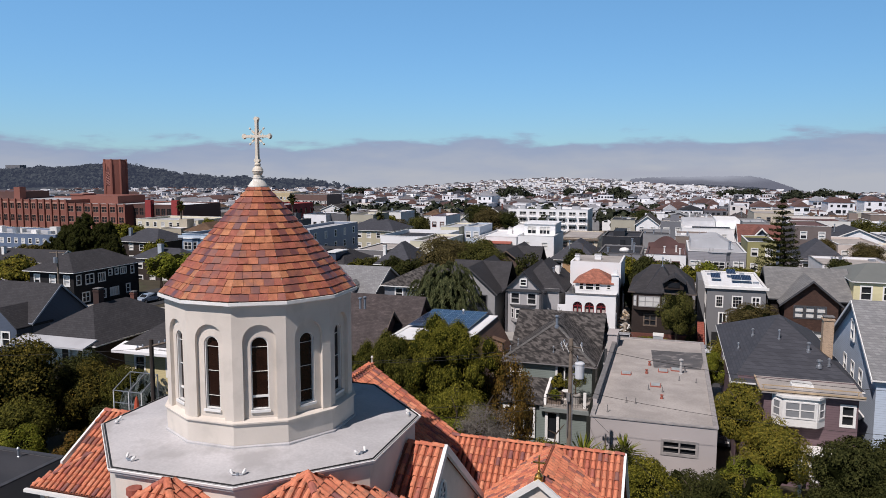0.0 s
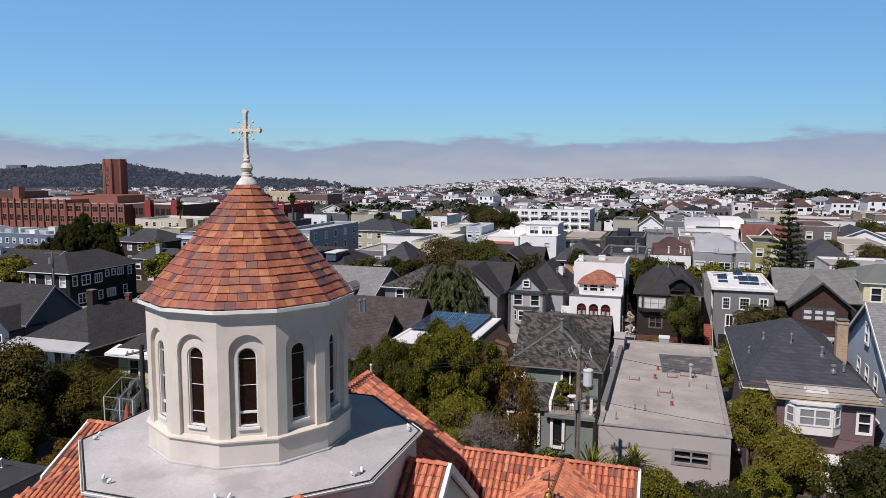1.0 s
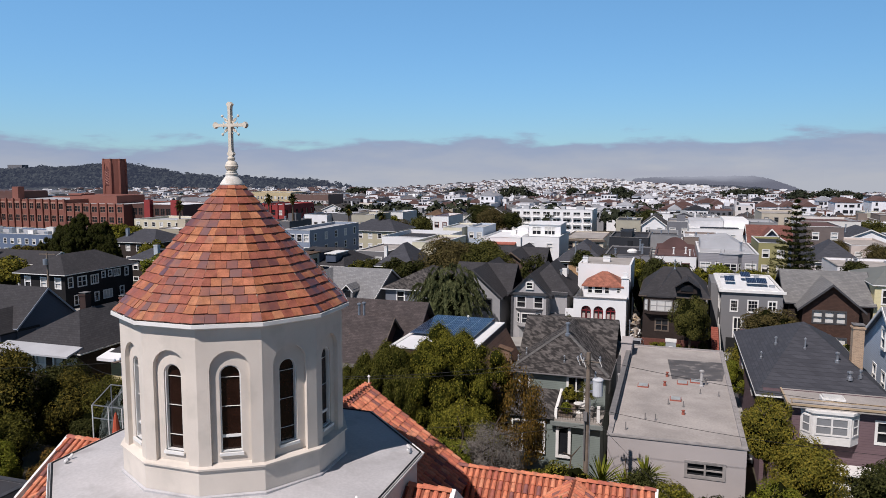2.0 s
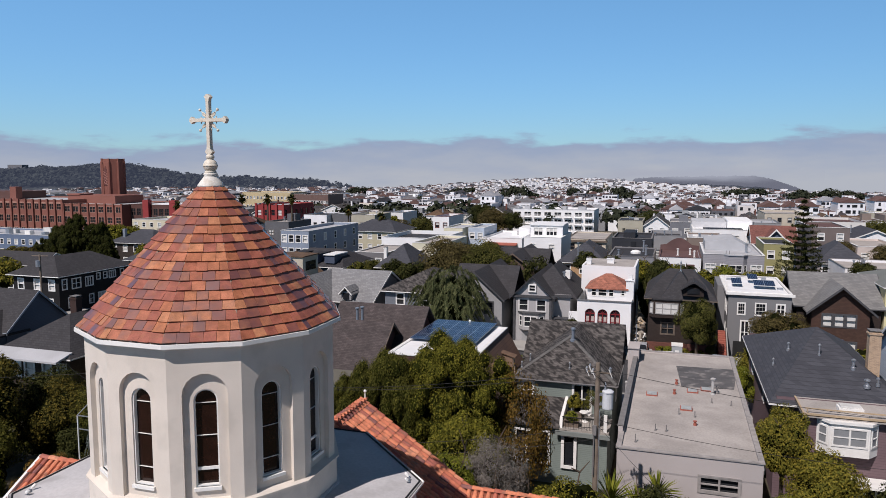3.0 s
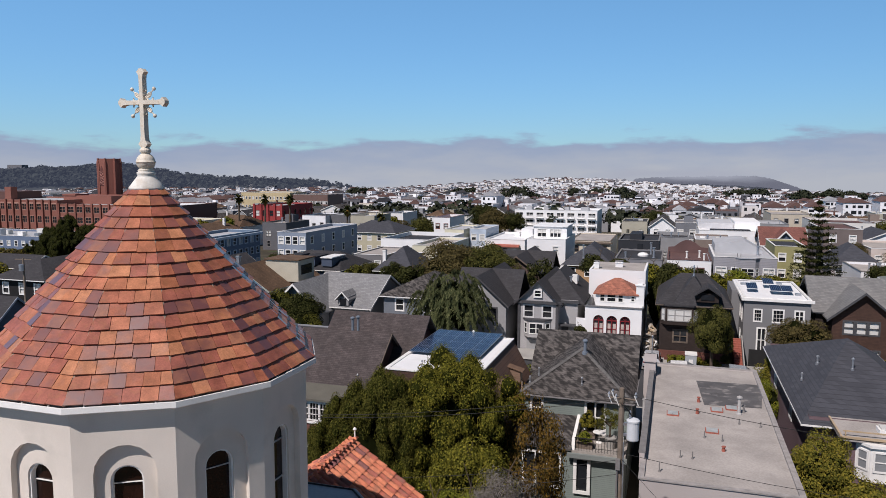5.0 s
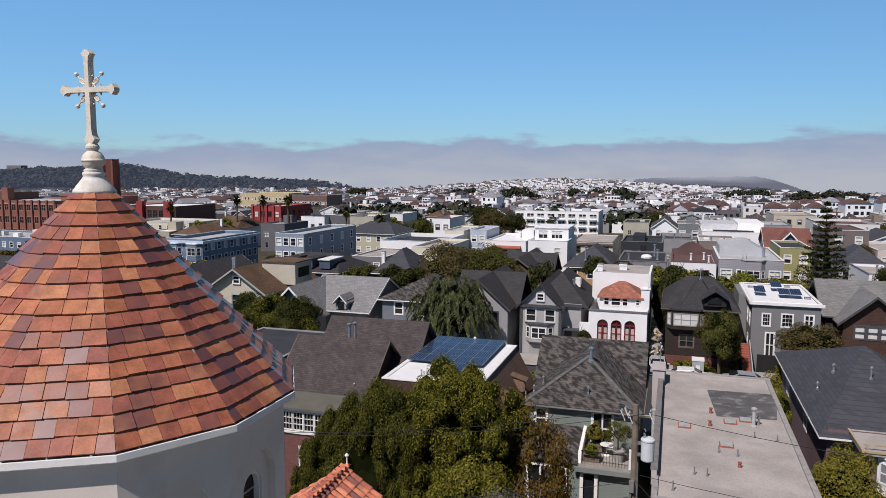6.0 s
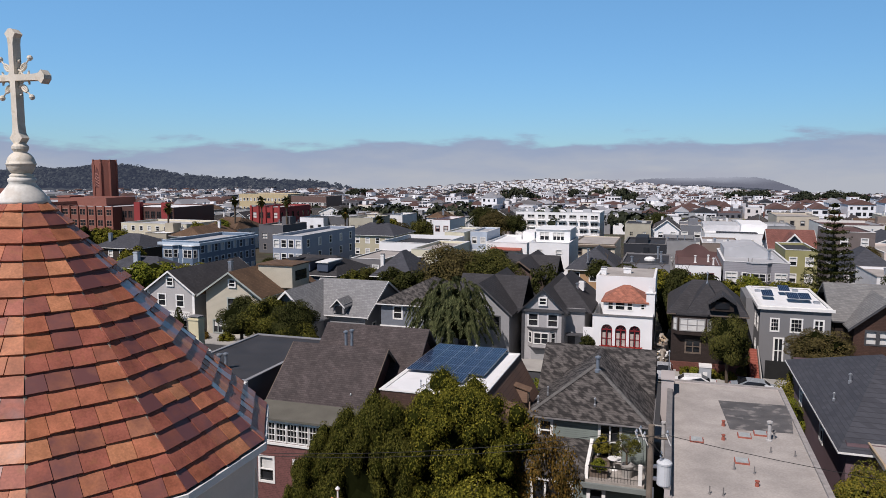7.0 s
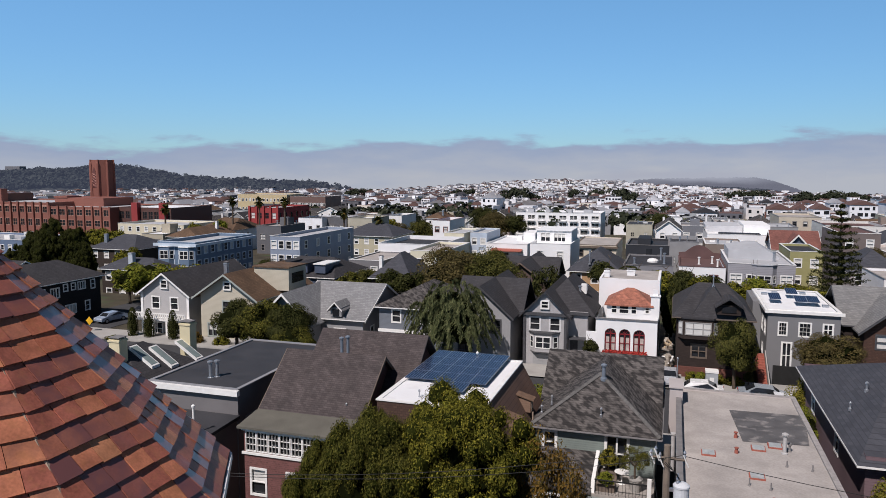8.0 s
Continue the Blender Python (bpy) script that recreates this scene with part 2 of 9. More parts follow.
R_silver = material("silver_roof_coating", (0.44, 0.445, 0.46), 0.7, 0.14, 0.3, 20, 0.05, stain=((0.38, 0.38, 0.39), 0.35, 0.5))
R_white = material("white_roof_coating", (0.80, 0.80, 0.80), 0.6, 0.06, 0.4, 20, 0.05, stain=((0.62, 0.61, 0.6), 0.8, 0.4))
R_black = material("black_bitumen_roof", (0.045, 0.045, 0.05), 0.75, 0.25, 0.5, 20, 0.08)
R_redtile = material("red_tile_roof_far", (0.37, 0.145, 0.098), 0.8, 0.35, 2.5, 12, 0.3, pattern=("shingle", 0.3, 0.35))
M_brick = material("red_brick", (0.15, 0.062, 0.048), 0.9, 0.15, 0.3, 30, 0.2, pattern=("brick", 0.22, 0.075))
M_brick_far = material("orange_red_brick", (0.235, 0.095, 0.072), 0.9, 0.15, 0.08, 3, 0.1)
M_redpaint = material("red_painted_wall", (0.29, 0.045, 0.045), 0.8, 0.12, 0.2, 5, 0.1)


def leaf_mat(name, cols):
    return material(name, cols[0], 0.65, 0.15, 0.5, 6, 0.0, random_by="ISLAND", hue=cols, spec=0.04)


L_green = leaf_mat("leaves_green", ((0.042, 0.045, 0.008), (0.11, 0.107, 0.014), (0.245, 0.215, 0.031)))
L_dark = leaf_mat("leaves_dark", ((0.022, 0.026, 0.008), (0.040, 0.044, 0.013), (0.068, 0.068, 0.022)))
L_cedar = leaf_mat("leaves_cedar", ((0.040, 0.050, 0.022), (0.075, 0.086, 0.036), (0.14, 0.145, 0.066)))
L_olive = leaf_mat("leaves_olive", ((0.036, 0.038, 0.009), (0.074, 0.074, 0.015), (0.15, 0.138, 0.026)))
L_bright = leaf_mat("leaves_bright", ((0.08, 0.098, 0.012), (0.14, 0.155, 0.02), (0.22, 0.21, 0.03)))
L_rust = leaf_mat("leaves_rust", ((0.055, 0.05, 0.014), (0.13, 0.075, 0.018), (0.19, 0.115, 0.025)))
L_grey = leaf_mat("twigs_grey", ((0.13, 0.115, 0.10), (0.19, 0.17, 0.15), (0.24, 0.22, 0.2)))
L_deep = leaf_mat("leaves_deep", ((0.034, 0.038, 0.012), (0.07, 0.07, 0.018), (0.13, 0.12, 0.032)))
L_umber = leaf_mat("leaves_umber", ((0.045, 0.036, 0.017), (0.085, 0.068, 0.025), (0.13, 0.105, 0.04)))
L_yellow = leaf_mat("leaves_yellow", ((0.075, 0.08, 0.016), (0.155, 0.138, 0.022), (0.24, 0.19, 0.03)))

# ---- builders ----


class MB:
    """Collects faces of one mesh, in world metres."""

    def __init__(self):
        self.v, self.f = [], []

    def poly(self, pts):
        n = len(self.v)
        self.v += [tuple(p) for p in pts]
        self.f.append(tuple(range(n, n + len(pts))))
        return self

    def box(self, x0, y0, z0, x1, y1, z1):
        n = len(self.v)
        self.v += [(x0, y0, z0), (x1, y0, z0), (x1, y1, z0), (x0, y1, z0), (x0, y0, z1), (x1, y0, z1), (x1, y1, z1), (x0, y1, z1)]
        self.f += [tuple(n + i for i in q) for q in ((0, 3, 2, 1), (4, 5, 6, 7), (0, 1, 5, 4), (1, 2, 6, 5), (2, 3, 7, 6), (3, 0, 4, 7))]
        return self

    def slab(self, top, down):
        """A closed slab: the polygon top and a copy of it shifted by down."""
        a, k = len(self.v), len(top)
        d = Vector(down)
        self.v += [tuple(p) for p in top] + [tuple(Vector(p) + d) for p in top]
        self.f.append(tuple(range(a, a + k)))
        self.f.append(tuple(range(a + 2 * k - 1, a + k - 1, -1)))
        for i in range(k):
            j = (i + 1) % k
            self.f.append((a + i, a + k + i, a + k + j, a + j))
        return self

    def ring(self, cx, cy, profile, n=16, turn=0.0, closed=False):
        """A lathe: profile rows (r, z) from below to above; open or capped at both ends."""
        a, m = len(self.v), len(profile)
        for r, z in profile:
            for i in range(n):
                w = turn + 2 * math.pi * i / n
                self.v.append((cx + r * math.sin(w), cy - r * math.cos(w), z))
        for j in range(m - 1):
            for i in range(n):
                k = (i + 1) % n
                self.f.append((a + j * n + i, a + j * n + k, a + j * n + n + k, a + j * n + n + i))
        if closed:
            self.f.append(tuple(a + i for i in reversed(range(n))))
            self.f.append(tuple(a + (m - 1) * n + i for i in range(n)))
        return self

    def tube(self, a, b, r0, r1, n=8):
        a, b = Vector(a), Vector(b)
        q = (b - a).to_track_quat("Z", "Y")
        k = len(self.v)
        for p, r in ((a, r0), (b, r1)):
            for i in range(n):
                w = 2 * math.pi * i / n
                self.v.append(tuple(p + q @ Vector((r * math.cos(w), r * math.sin(w), 0))))
        for i in range(n):
            j = (i + 1) % n
            self.f.append((k + i, k + j, k + n + j, k + n + i))
        self.f.append(tuple(k + i for i in reversed(range(n))))
        self.f.append(tuple(k + n + i for i in range(n)))
        return self

    def sweep(self, pts, r, n=5):
        """One tube along a row of points."""
        k = len(self.v)
        pts = [Vector(p) for p in pts]
        for i, p in enumerate(pts):
            d = (pts[min(i + 1, len(pts) - 1)] - pts[max(i - 1, 0)]).normalized()
            q = d.to_track_quat("Z", "Y")
            for j in range(n):
                w = 2 * math.pi * j / n
                self.v.append(tuple(p + q @ Vector((r * math.cos(w), r * math.sin(w), 0))))
        for i in range(len(pts) - 1):
            for j in range(n):
                m = (j + 1) % n
                self.f.append((k + i * n + j, k + i * n + m, k + i * n + n + m, k + i * n + n + j))
        return self

    def lattice(self, fn, us, zs, filled, d0, d1):
        """A plate of one piece with openings: filled(i, j) tells which cells of the grid us x zs are solid."""
        k, nz = len(self.v), len(zs)
        for d in (d0, d1):
            for u in us:
                for z in zs:
                    self.v.append(fn(u, z, d))

        def at(i, j, b):
            return k + b * len(us) * nz + i * nz + j

        for i in range(len(us) - 1):
            for j in range(nz - 1):
                if not filled(i, j):
                    continue
                self.f.append((at(i, j, 0), at(i + 1, j, 0), at(i + 1, j + 1, 0), at(i, j + 1, 0)))
                for di, dj, p, q in ((-1, 0, (i, j + 1), (i, j)), (1, 0, (i + 1, j), (i + 1, j + 1)), (0, -1, (i, j), (i + 1, j)), (0, 1, (i + 1, j + 1), (i, j + 1))):
                    a, b = i + di, j + dj
                    if not (0 <= a < len(us) - 1 and 0 <= b < nz - 1 and filled(a, b)):
                        self.f.append((at(*p, 1), at(*q, 1), at(*q, 0), at(*p, 0)))
        return self

    def mesh(self, name, mat, off=(0, 0, 0), smooth=False):
        me = bpy.data.meshes.new(name)
        o = Vector(off)
        me.from_pydata([tuple(Vector(p) - o) for p in self.v] if o.length else self.v, [], self.f)
        if mat:
            me.materials.append(mat)
        if smooth:
            me.polygons.foreach_set("use_smooth", [True] * len(me.polygons))
        me.update()
        return me


ORIGIN = {}


def thing(name, at, label, category, group="", kind=""):
    ob = new(name)
    ob.empty_display_size = 0.2
    ob.location = at
    ORIGIN[ob] = Vector(at)
    return tagged(ob, label, category, group, kind)


def part(name, mb, mat, parent, label="", smooth=False):
    off = ORIGIN[parent]
    ob = new(name, mb.mesh(name, mat, off, smooth))
    ob.parent = parent
    ORIGIN[ob] = off
    return tagged(ob, label)


def solid(name, mb, mat, label, category, group="", kind="", smooth=False):
    """A thing of one mesh, with its origin at its base."""
    a = np.array(mb.v)
    at = Vector(((a[:, 0].min() + a[:, 0].max()) / 2, (a[:, 1].min() + a[:, 1].max()) / 2, a[:, 2].min()))
    ob = new(name, mb.mesh(name, mat, at, smooth))
    ob.location = at
    ORIGIN[ob] = at
    return tagged(ob, label, category, group, kind)


def face_fn(box, side):
    """Maps (u, z, depth) of one side of a box, seen from outside, to the world; and the side's length."""
    x0, y0, x1, y1 = box
    if side == "S":
        return (lambda u, z, d: (x0 + u, y0 + d, z)), x1 - x0
    if side == "E":
        return (lambda u, z, d: (x1 - d, y0 + u, z)), y1 - y0
    if side == "N":
        return (lambda u, z, d: (x1 - u, y1 - d, z)), x1 - x0
    return (lambda u, z, d: (x0 + d, y1 - u, z)), y1 - y0


def wall_side(mb, box, side, z0, z1, holes, depth=0.14):
    """One side of a wall, cut round its openings, with their reveals."""
    fn, length = face_fn(box, side)
    us = sorted({0.0, length, *(h[0] for h in holes), *(h[0] + h[2] for h in holes)})
    zs = sorted({z0, z1, *(h[1] for h in holes), *(h[1] + h[3] for h in holes)})
    for a, b in zip(us, us[1:]):
        for c, d in zip(zs, zs[1:]):
            mu, mz = (a + b) / 2, (c + d) / 2
            if not any(h[0] < mu < h[0] + h[2] and h[1] < mz < h[1] + h[3] for h in holes):
                mb.poly([fn(a, c, 0), fn(b, c, 0), fn(b, d, 0), fn(a, d, 0)])
    for u, z, w, h in (h[:4] for h in holes):
        q = [(u, z), (u + w, z), (u + w, z + h), (u, z + h)]
        for (a, c), (b, d) in zip(q, q[1:] + q[:1]):
            mb.poly([fn(a, c, 0), fn(a, c, depth), fn(b, d, depth), fn(b, d, 0)])


def fbox(mb, fn, u0, z0, u1, z1, d0, d1):
    """A box on a side of a wall, from depth d0 (outside is negative) to d1."""
    c = [fn(u, z, d) for z in (z0, z1) for (u, d) in ((u0, d0), (u1, d0), (u1, d1), (u0, d1))]
    n = len(mb.v)
    mb.v += c
    mb.f += [tuple(n + i for i in q) for q in ((0, 3, 2, 1), (4, 5, 6, 7), (0, 1, 5, 4), (1, 2, 6, 5), (2, 3, 7, 6), (3, 0, 4, 7))]


def window(parent, fn, u, z, w, h, kind="dh", trim=None, lit=False, t=0.12, depth=0.12):
    """A window: casing with its bars, and under it the pane (and the blind behind its upper half)."""
    trim = trim or M_white
    s = 0.045 if kind != "grid" else 0.025
    ub, zb = [], []
    if kind in ("dh", "pair"):
        zb = [(h * 0.5, 0.03)]
    if kind == "grid":
        ub, zb = [(w / 3, 0.007), (w * 2 / 3, 0.007)], [(h / 3, 0.007), (h * 2 / 3, 0.007)]
    if kind == "pair":
        ub = [(w / 2, 0.05)]
    if kind == "triple":
        ub = [(w / 3, 0.06), (w * 2 / 3, 0.06)]
    us = [u - t, u + s] + [u + c + q * e for c, e in ub for q in (-1, 1)] + [u + w - s, u + w + t]
    zs = [z - t, z + s] + [z + c + q * e for c, e in zb for q in (-1, 1)] + [z + h - s, z + h + t]
    # every second strip of the grid is solid
    mb = MB().lattice(fn, us, zs, lambda i, j: i % 2 == 0 or j % 2 == 0, -0.045, 0.07)
    ob = part("window", mb, trim, parent)
    g = MB().poly([fn(u, z, depth), fn(u + w, z, depth), fn(u + w, z + h, depth), fn(u, z + h, depth)])
    part("pane", g, M_blind if lit == 1 else M_glass, ob)
    if lit == 2:
        part("blind", MB().poly([fn(u + s, z + h * 0.48, depth - 0.01), fn(u + w - s, z + h * 0.48, depth - 0.01), fn(u + w - s, z + h - s, depth - 0.01), fn(u + s, z + h - s, depth - 0.01)]), M_blind, ob)
    return ob


def gable_roof(box, z, rise, axis, over, thick=0.16, hip=0.0):
    """Two slopes (axis: the ridge's direction), clipped by hip ends where hip is their length."""
    x0, y0, x1, y1 = box
    mb = MB()
    if axis == "y":
        mx, half = (x0 + x1) / 2, (x1 - x0) / 2
        dz = rise * over / half
        a, b = y0 - over, y1 + over
        lo = z - dz
        L0, L1, R0, R1 = (x0 - over, a, lo), (x0 - over, b, lo), (x1 + over, a, lo), (x1 + over, b, lo)
        t0, t1 = (mx, a + hip, z + rise), (mx, b - hip, z + rise)
    else:
        my, half = (y0 + y1) / 2, (y1 - y0) / 2
        dz = rise * over / half
        a, b = x0 - over, x1 + over
        lo = z - dz
        L0, L1, R0, R1 = (b, y0 - over, lo), (a, y0 - over, lo), (b, y1 + over, lo), (a, y1 + over, lo)
        t0, t1 = (b - hip, my, z + rise), (a + hip, my, z + rise)
    d = (0, 0, -thick)
    mb.slab([L0, t0, t1, L1], d)
    mb.slab([R0, R1, t1, t0], d)
    if hip:
        mb.slab([L0, R0, t0], d)
        mb.slab([L1, t1, R1], d)
    return mb


def house(label, box, z0, z1, wall, roof, roof_mat, rise=2.2, over=0.4, axis="y", hip=0.0, wins=(), trim=None, parapet=0.5, name="house", category="house", fascia=True, group=""):
    """A house with its walls, roof, fascia and windows. wins: (side, u, z above ground, width, height, kind, lit)."""
    x0, y0, x1, y1 = box
    trim = trim or M_white
    ob = thing(name, ((x0 + x1) / 2, (y0 + y1) / 2, z0), label, category, group)
    mb = MB()
    top = z1 + (parapet if roof == "flat" else 0)
    for side in "SENW":
        holes = [(w[1], z0 + w[2], w[3], w[4]) for w in wins if w[0] == side and z0 + w[2] + w[4] < top]
        wall_side(mb, box, side, z0 - 0.6, top, holes)
    if roof == "gable":
        if axis == "y":
            for y in (y0, y1):
                q = [(x0, y, z1), (x1, y, z1), ((x0 + x1) / 2, y, z1 + rise)]
                mb.poly(q if y == y0 else q[::-1])
        else:
            for x in (x0, x1):
                q = [(x, y1, z1), (x, y0, z1), (x, (y0 + y1) / 2, z1 + rise)]
                mb.poly(q if x == x0 else q[::-1])
    if roof == "flat":
        k = 0.22
        inner = [(x0 + k, y0 + k), (x1 - k, y0 + k), (x1 - k, y1 - k), (x0 + k, y1 - k)]
        for (a, b), (c, d) in zip(inner, inner[1:] + inner[:1]):
            mb.poly([(c, d, z1), (a, b, z1), (a, b, top), (c, d, top)])
    part("wall", mb, wall, ob)
    if roof == "flat":
        part("roof", MB().slab([(x0 + 0.1, y0 + 0.1, z1 + 0.02), (x1 - 0.1, y0 + 0.1, z1 + 0.02), (x1 - 0.1, y1 - 0.1, z1 + 0.02), (x0 + 0.1, y1 - 0.1, z1 + 0.02)], (0, 0, -0.2)), roof_mat, ob)
        c = MB()
        o = 0.06
        for q in ((x0 - o, y0 - o, x1 + o, y0 + k), (x0 - o, y1 - k, x1 + o, y1 + o), (x0 - o, y0 + k, x0 + k, y1 - k), (x1 - k, y0 + k, x1 + o, y1 - k)):
            c.box(q[0], q[1], top, q[2], q[3], top + 0.07)
        part("coping", c, trim, ob)
    else:
        rb = gable_roof(box, z1, rise, axis, over, hip=hip if roof == "hip" else 0.0)
        part("roof", rb, roof_mat, ob)
        if fascia:
            f = MB()
            half = (x1 - x0) / 2 if axis == "y" else (y1 - y0) / 2
            lo = z1 - rise * over / half
            o = over + 0.03
            for q in ((x0 - o, y0 - o, x1 + o, y0 - o + 0.05), (x0 - o, y1 + o - 0.05, x1 + o, y1 + o), (x0 - o, y0 - o + 0.05, x0 - o + 0.05, y1 + o - 0.05), (x1 + o - 0.05, y0 - o + 0.05, x1 + o, y1 + o - 0.05)):
                if roof == "gable" and ((axis == "y") == (q[3] - q[1] < 0.1)):
                    continue
                f.box(q[0], q[1], lo - 0.13, q[2], q[3], lo - 0.02)
            if roof == "gable":
                for e in ((y0 - o, y1 + o) if axis == "y" else (x0 - o, x1 + o)):
                    if axis == "y":
                        m_, zt = (x0 + x1) / 2, z1 + rise
                        for s in (x0 - over, x1 + over):
                            f.slab([(s, e - 0.03, lo - 0.02), (m_, e - 0.03, zt - 0.02), (m_, e + 0.03, zt - 0.02), (s, e + 0.03, lo - 0.02)], (0, 0, -0.24))
                    else:
                        m_, zt = (y0 + y1) / 2, z1 + rise
                        for s in (y0 - over, y1 + over):
                            f.slab([(e - 0.03, s, lo - 0.02), (e - 0.03, m_, zt - 0.02), (e + 0.03, m_, zt - 0.02), (e + 0.03, s, lo - 0.02)], (0, 0, -0.24))
            part("fascia", f, trim, ob)
    for w in wins:
        if z0 + w[2] + w[4] < top:
            fn, _ = face_fn(box, w[0])
            window(ob, fn, w[1], z0 + w[2], w[3], w[4], w[5] if len(w) > 5 else "dh", trim, w[6] if len(w) > 6 else 0)
    return ob


def vent_pipe(parent, x, y, z, h=0.9, r=0.09, cap=True, mat=None):
    mb = MB().ring(x, y, [(r * 1.8, z - 0.15), (r * 1.8, z + 0.04), (r, z + 0.08), (r, z + h)], 10, closed=True)
    if cap:
        mb.ring(x, y, [(r * 1.7, z + h + 0.05), (r * 1.7, z + h + 0.14), (r * 0.5, z + h + 0.2)], 10, closed=True)
        mb.ring(x, y, [(r * 0.6, z + h - 0.02), (r * 0.6, z + h + 0.08)], 6)
    return part("vent_pipe", mb, mat or M_steel, parent)


def chimney(parent, x, y, z, w, d, h, mat, cap=None):
    mb = MB().box(x - w / 2, y - d / 2, z, x + w / 2, y + d / 2, z + h)
    mb.box(x - w / 2 - 0.06, y - d / 2 - 0.06, z + h - 0.18, x + w / 2 + 0.06, y + d / 2 + 0.06, z + h - 0.06)
    c = part("chimney", mb, mat, parent)
    k = MB().box(x - w / 2 - 0.03, y - d / 2 - 0.03, z + h + 0.1, x + w / 2 + 0.03, y + d / 2 + 0.03, z + h + 0.15)
    for sx in (-1, 1):
        for sy in (-1, 1):
            k.box(x + sx * w * 0.4 - 0.03, y + sy * d * 0.4 - 0.03, z + h - 0.06, x + sx * w * 0.4 + 0.03, y + sy * d * 0.4 + 0.03, z + h + 0.1)
    part("chimney_cap", k, cap or M_flash, c)


def bay(parent, fn, u, z, w, h, out, mat, trim, tops, kind="dh", roof_mat=None, pane=None):
    """A three-sided bay on a wall, with windows in its front and cheeks."""
    c = out * 0.8
    pts = [(u, 0), (u + c, -out), (u + w - c, -out), (u + w, 0)]
    mb = MB()
    top = z + h
    for (a, da), (b, db) in zip(pts, pts[1:]):
        mb.poly([fn(a, z, da), fn(b, z, db), fn(b, top, db), fn(a, top, da)])
    mb.poly([fn(a, z, d) for a, d in pts])
    body = part("bay", mb, mat, parent)
    e = 0.14
    r = MB()
    ext = [(u - e, 0), (u + c - e * 0.4, -out - e), (u + w - c + e * 0.4, -out - e), (u + w + e, 0)]
    r.slab([fn(a, top + 0.12, d) for a, d in ext], (0, 0, -0.16))
    part("bay_roof", r, roof_mat or trim, body)
    for zz, hh in tops:
        for (a, da), (b, db) in zip(pts, pts[1:]):
            lead = 0.12
            m = MB()

            def f2(uu, zq, dd, a=a, da=da, b=b, db=db):
                s = uu
                ln = math.hypot(b - a, db - da)
                px_, pd = a + (b - a) * s / ln, da + (db - da) * s / ln
                return fn(px_ + (db - da) / ln * -dd, zq, pd + (b - a) / ln * dd)

            ln = math.hypot(b - a, db - da)
            mid_ = [ln * i / (nb + 1) + q for nb in ((2 if ln > 2.2 else 1) if ln > 1.3 else 0,) for i in range(1, nb + 1) for q in (-0.05, 0.05)]
            gu = [lead, lead + 0.1] + mid_ + [ln - lead - 0.1, ln - lead]
            gz = [zz, zz + 0.1, zz + hh * 0.5 - 0.03, zz + hh * 0.5 + 0.03, zz + hh - 0.1, zz + hh]
            m.lattice(f2, gu, gz, lambda i, j: i % 2 == 0 or j % 2 == 0, -0.05, -0.005)
            wd = part("window", m, trim, body)
            part("pane", MB().poly([f2(lead + 0.05, zz + 0.05, -0.012), f2(ln - lead - 0.05, zz + 0.05, -0.012), f2(ln - lead - 0.05, zz + hh - 0.05, -0.012), f2(lead + 0.05, zz + hh - 0.05, -0.012)]), pane or M_glass, wd)
    return body


def solar(parent, p0, u, v, nu, nv, gap=0.02):
    """A row-by-column array of panels on a plane: p0 corner, u and v the panel's edge vectors."""
    p0, u, v = Vector(p0), Vector(u), Vector(v)
    n = u.cross(v).normalized()
    for i in range(nu):
        for j in range(nv):
            a = p0 + u * i * 1.02 + v * j * 1.02
            q = [a, a + u, a + u + v, a + v]
            ob = part("solar_panel", MB().slab(q, -n * 0.05), M_panel, parent)
            g = MB()
            k = 0.012 / u.length
            for s in range(1, 6):
                c = a + u * (s / 6) + n * 0.004
                g.poly([c - u * k, c + u * k, c + u * k + v, c - u * k + v])
            for s in range(1, 10):
                c = a + v * (s / 10) + n * 0.004
                kv = 0.008 / v.length
                g.poly([c - v * kv, c - v * kv + u, c + v * kv + u, c + v * kv])
            tagged(part("cell_lines", g, M_cell, ob), kind="stuff")
            fr = MB()
            e, w = u * (0.022 / u.length), v * (0.022 / v.length)
            c = a + n * 0.007
            for q in ((c, c + u, c + u + w, c + w), (c + v - w, c + u + v - w, c + u + v, c + v), (c + w, c + e + w, c + e + v - w, c + v - w), (c + u - e + w, c + u + w, c + u + v - w, c + u - e + v - w)):
                fr.poly(q)
            part("panel_frame", fr, M_pframe, ob)


M_panel = material("solar_glass", (0.022, 0.04, 0.085), 0.16, 0.2, 2, 20, 0.0, spec=0.6)
M_pframe = material("solar_frame", (0.20, 0.23, 0.28), 0.5, 0.1, 2, 20, 0.0)
M_cell = material("solar_lines", (0.05, 0.075, 0.13), 0.4, 0.1, 2, 20, 0.0)


# ---- ground, road and pavements ----
def ground_z(x, y):
    d = math.hypot(x, y)
    z = -max(0.0, d - 140) * 0.0255 * min(1.0, max(0.0, d - 140) / 200)
    z += 16 * math.exp(-(((x + 1150) / 520) ** 2) - ((y - 1420) / 190) ** 2)
    z += 42 * math.exp(-(((x + 400) / 420) ** 2) - ((y - 2600) / 500) ** 2)
    return z + 22 * math.exp(-(((x - 110) / 330) ** 2) - ((y - 2750) / 330) ** 2)


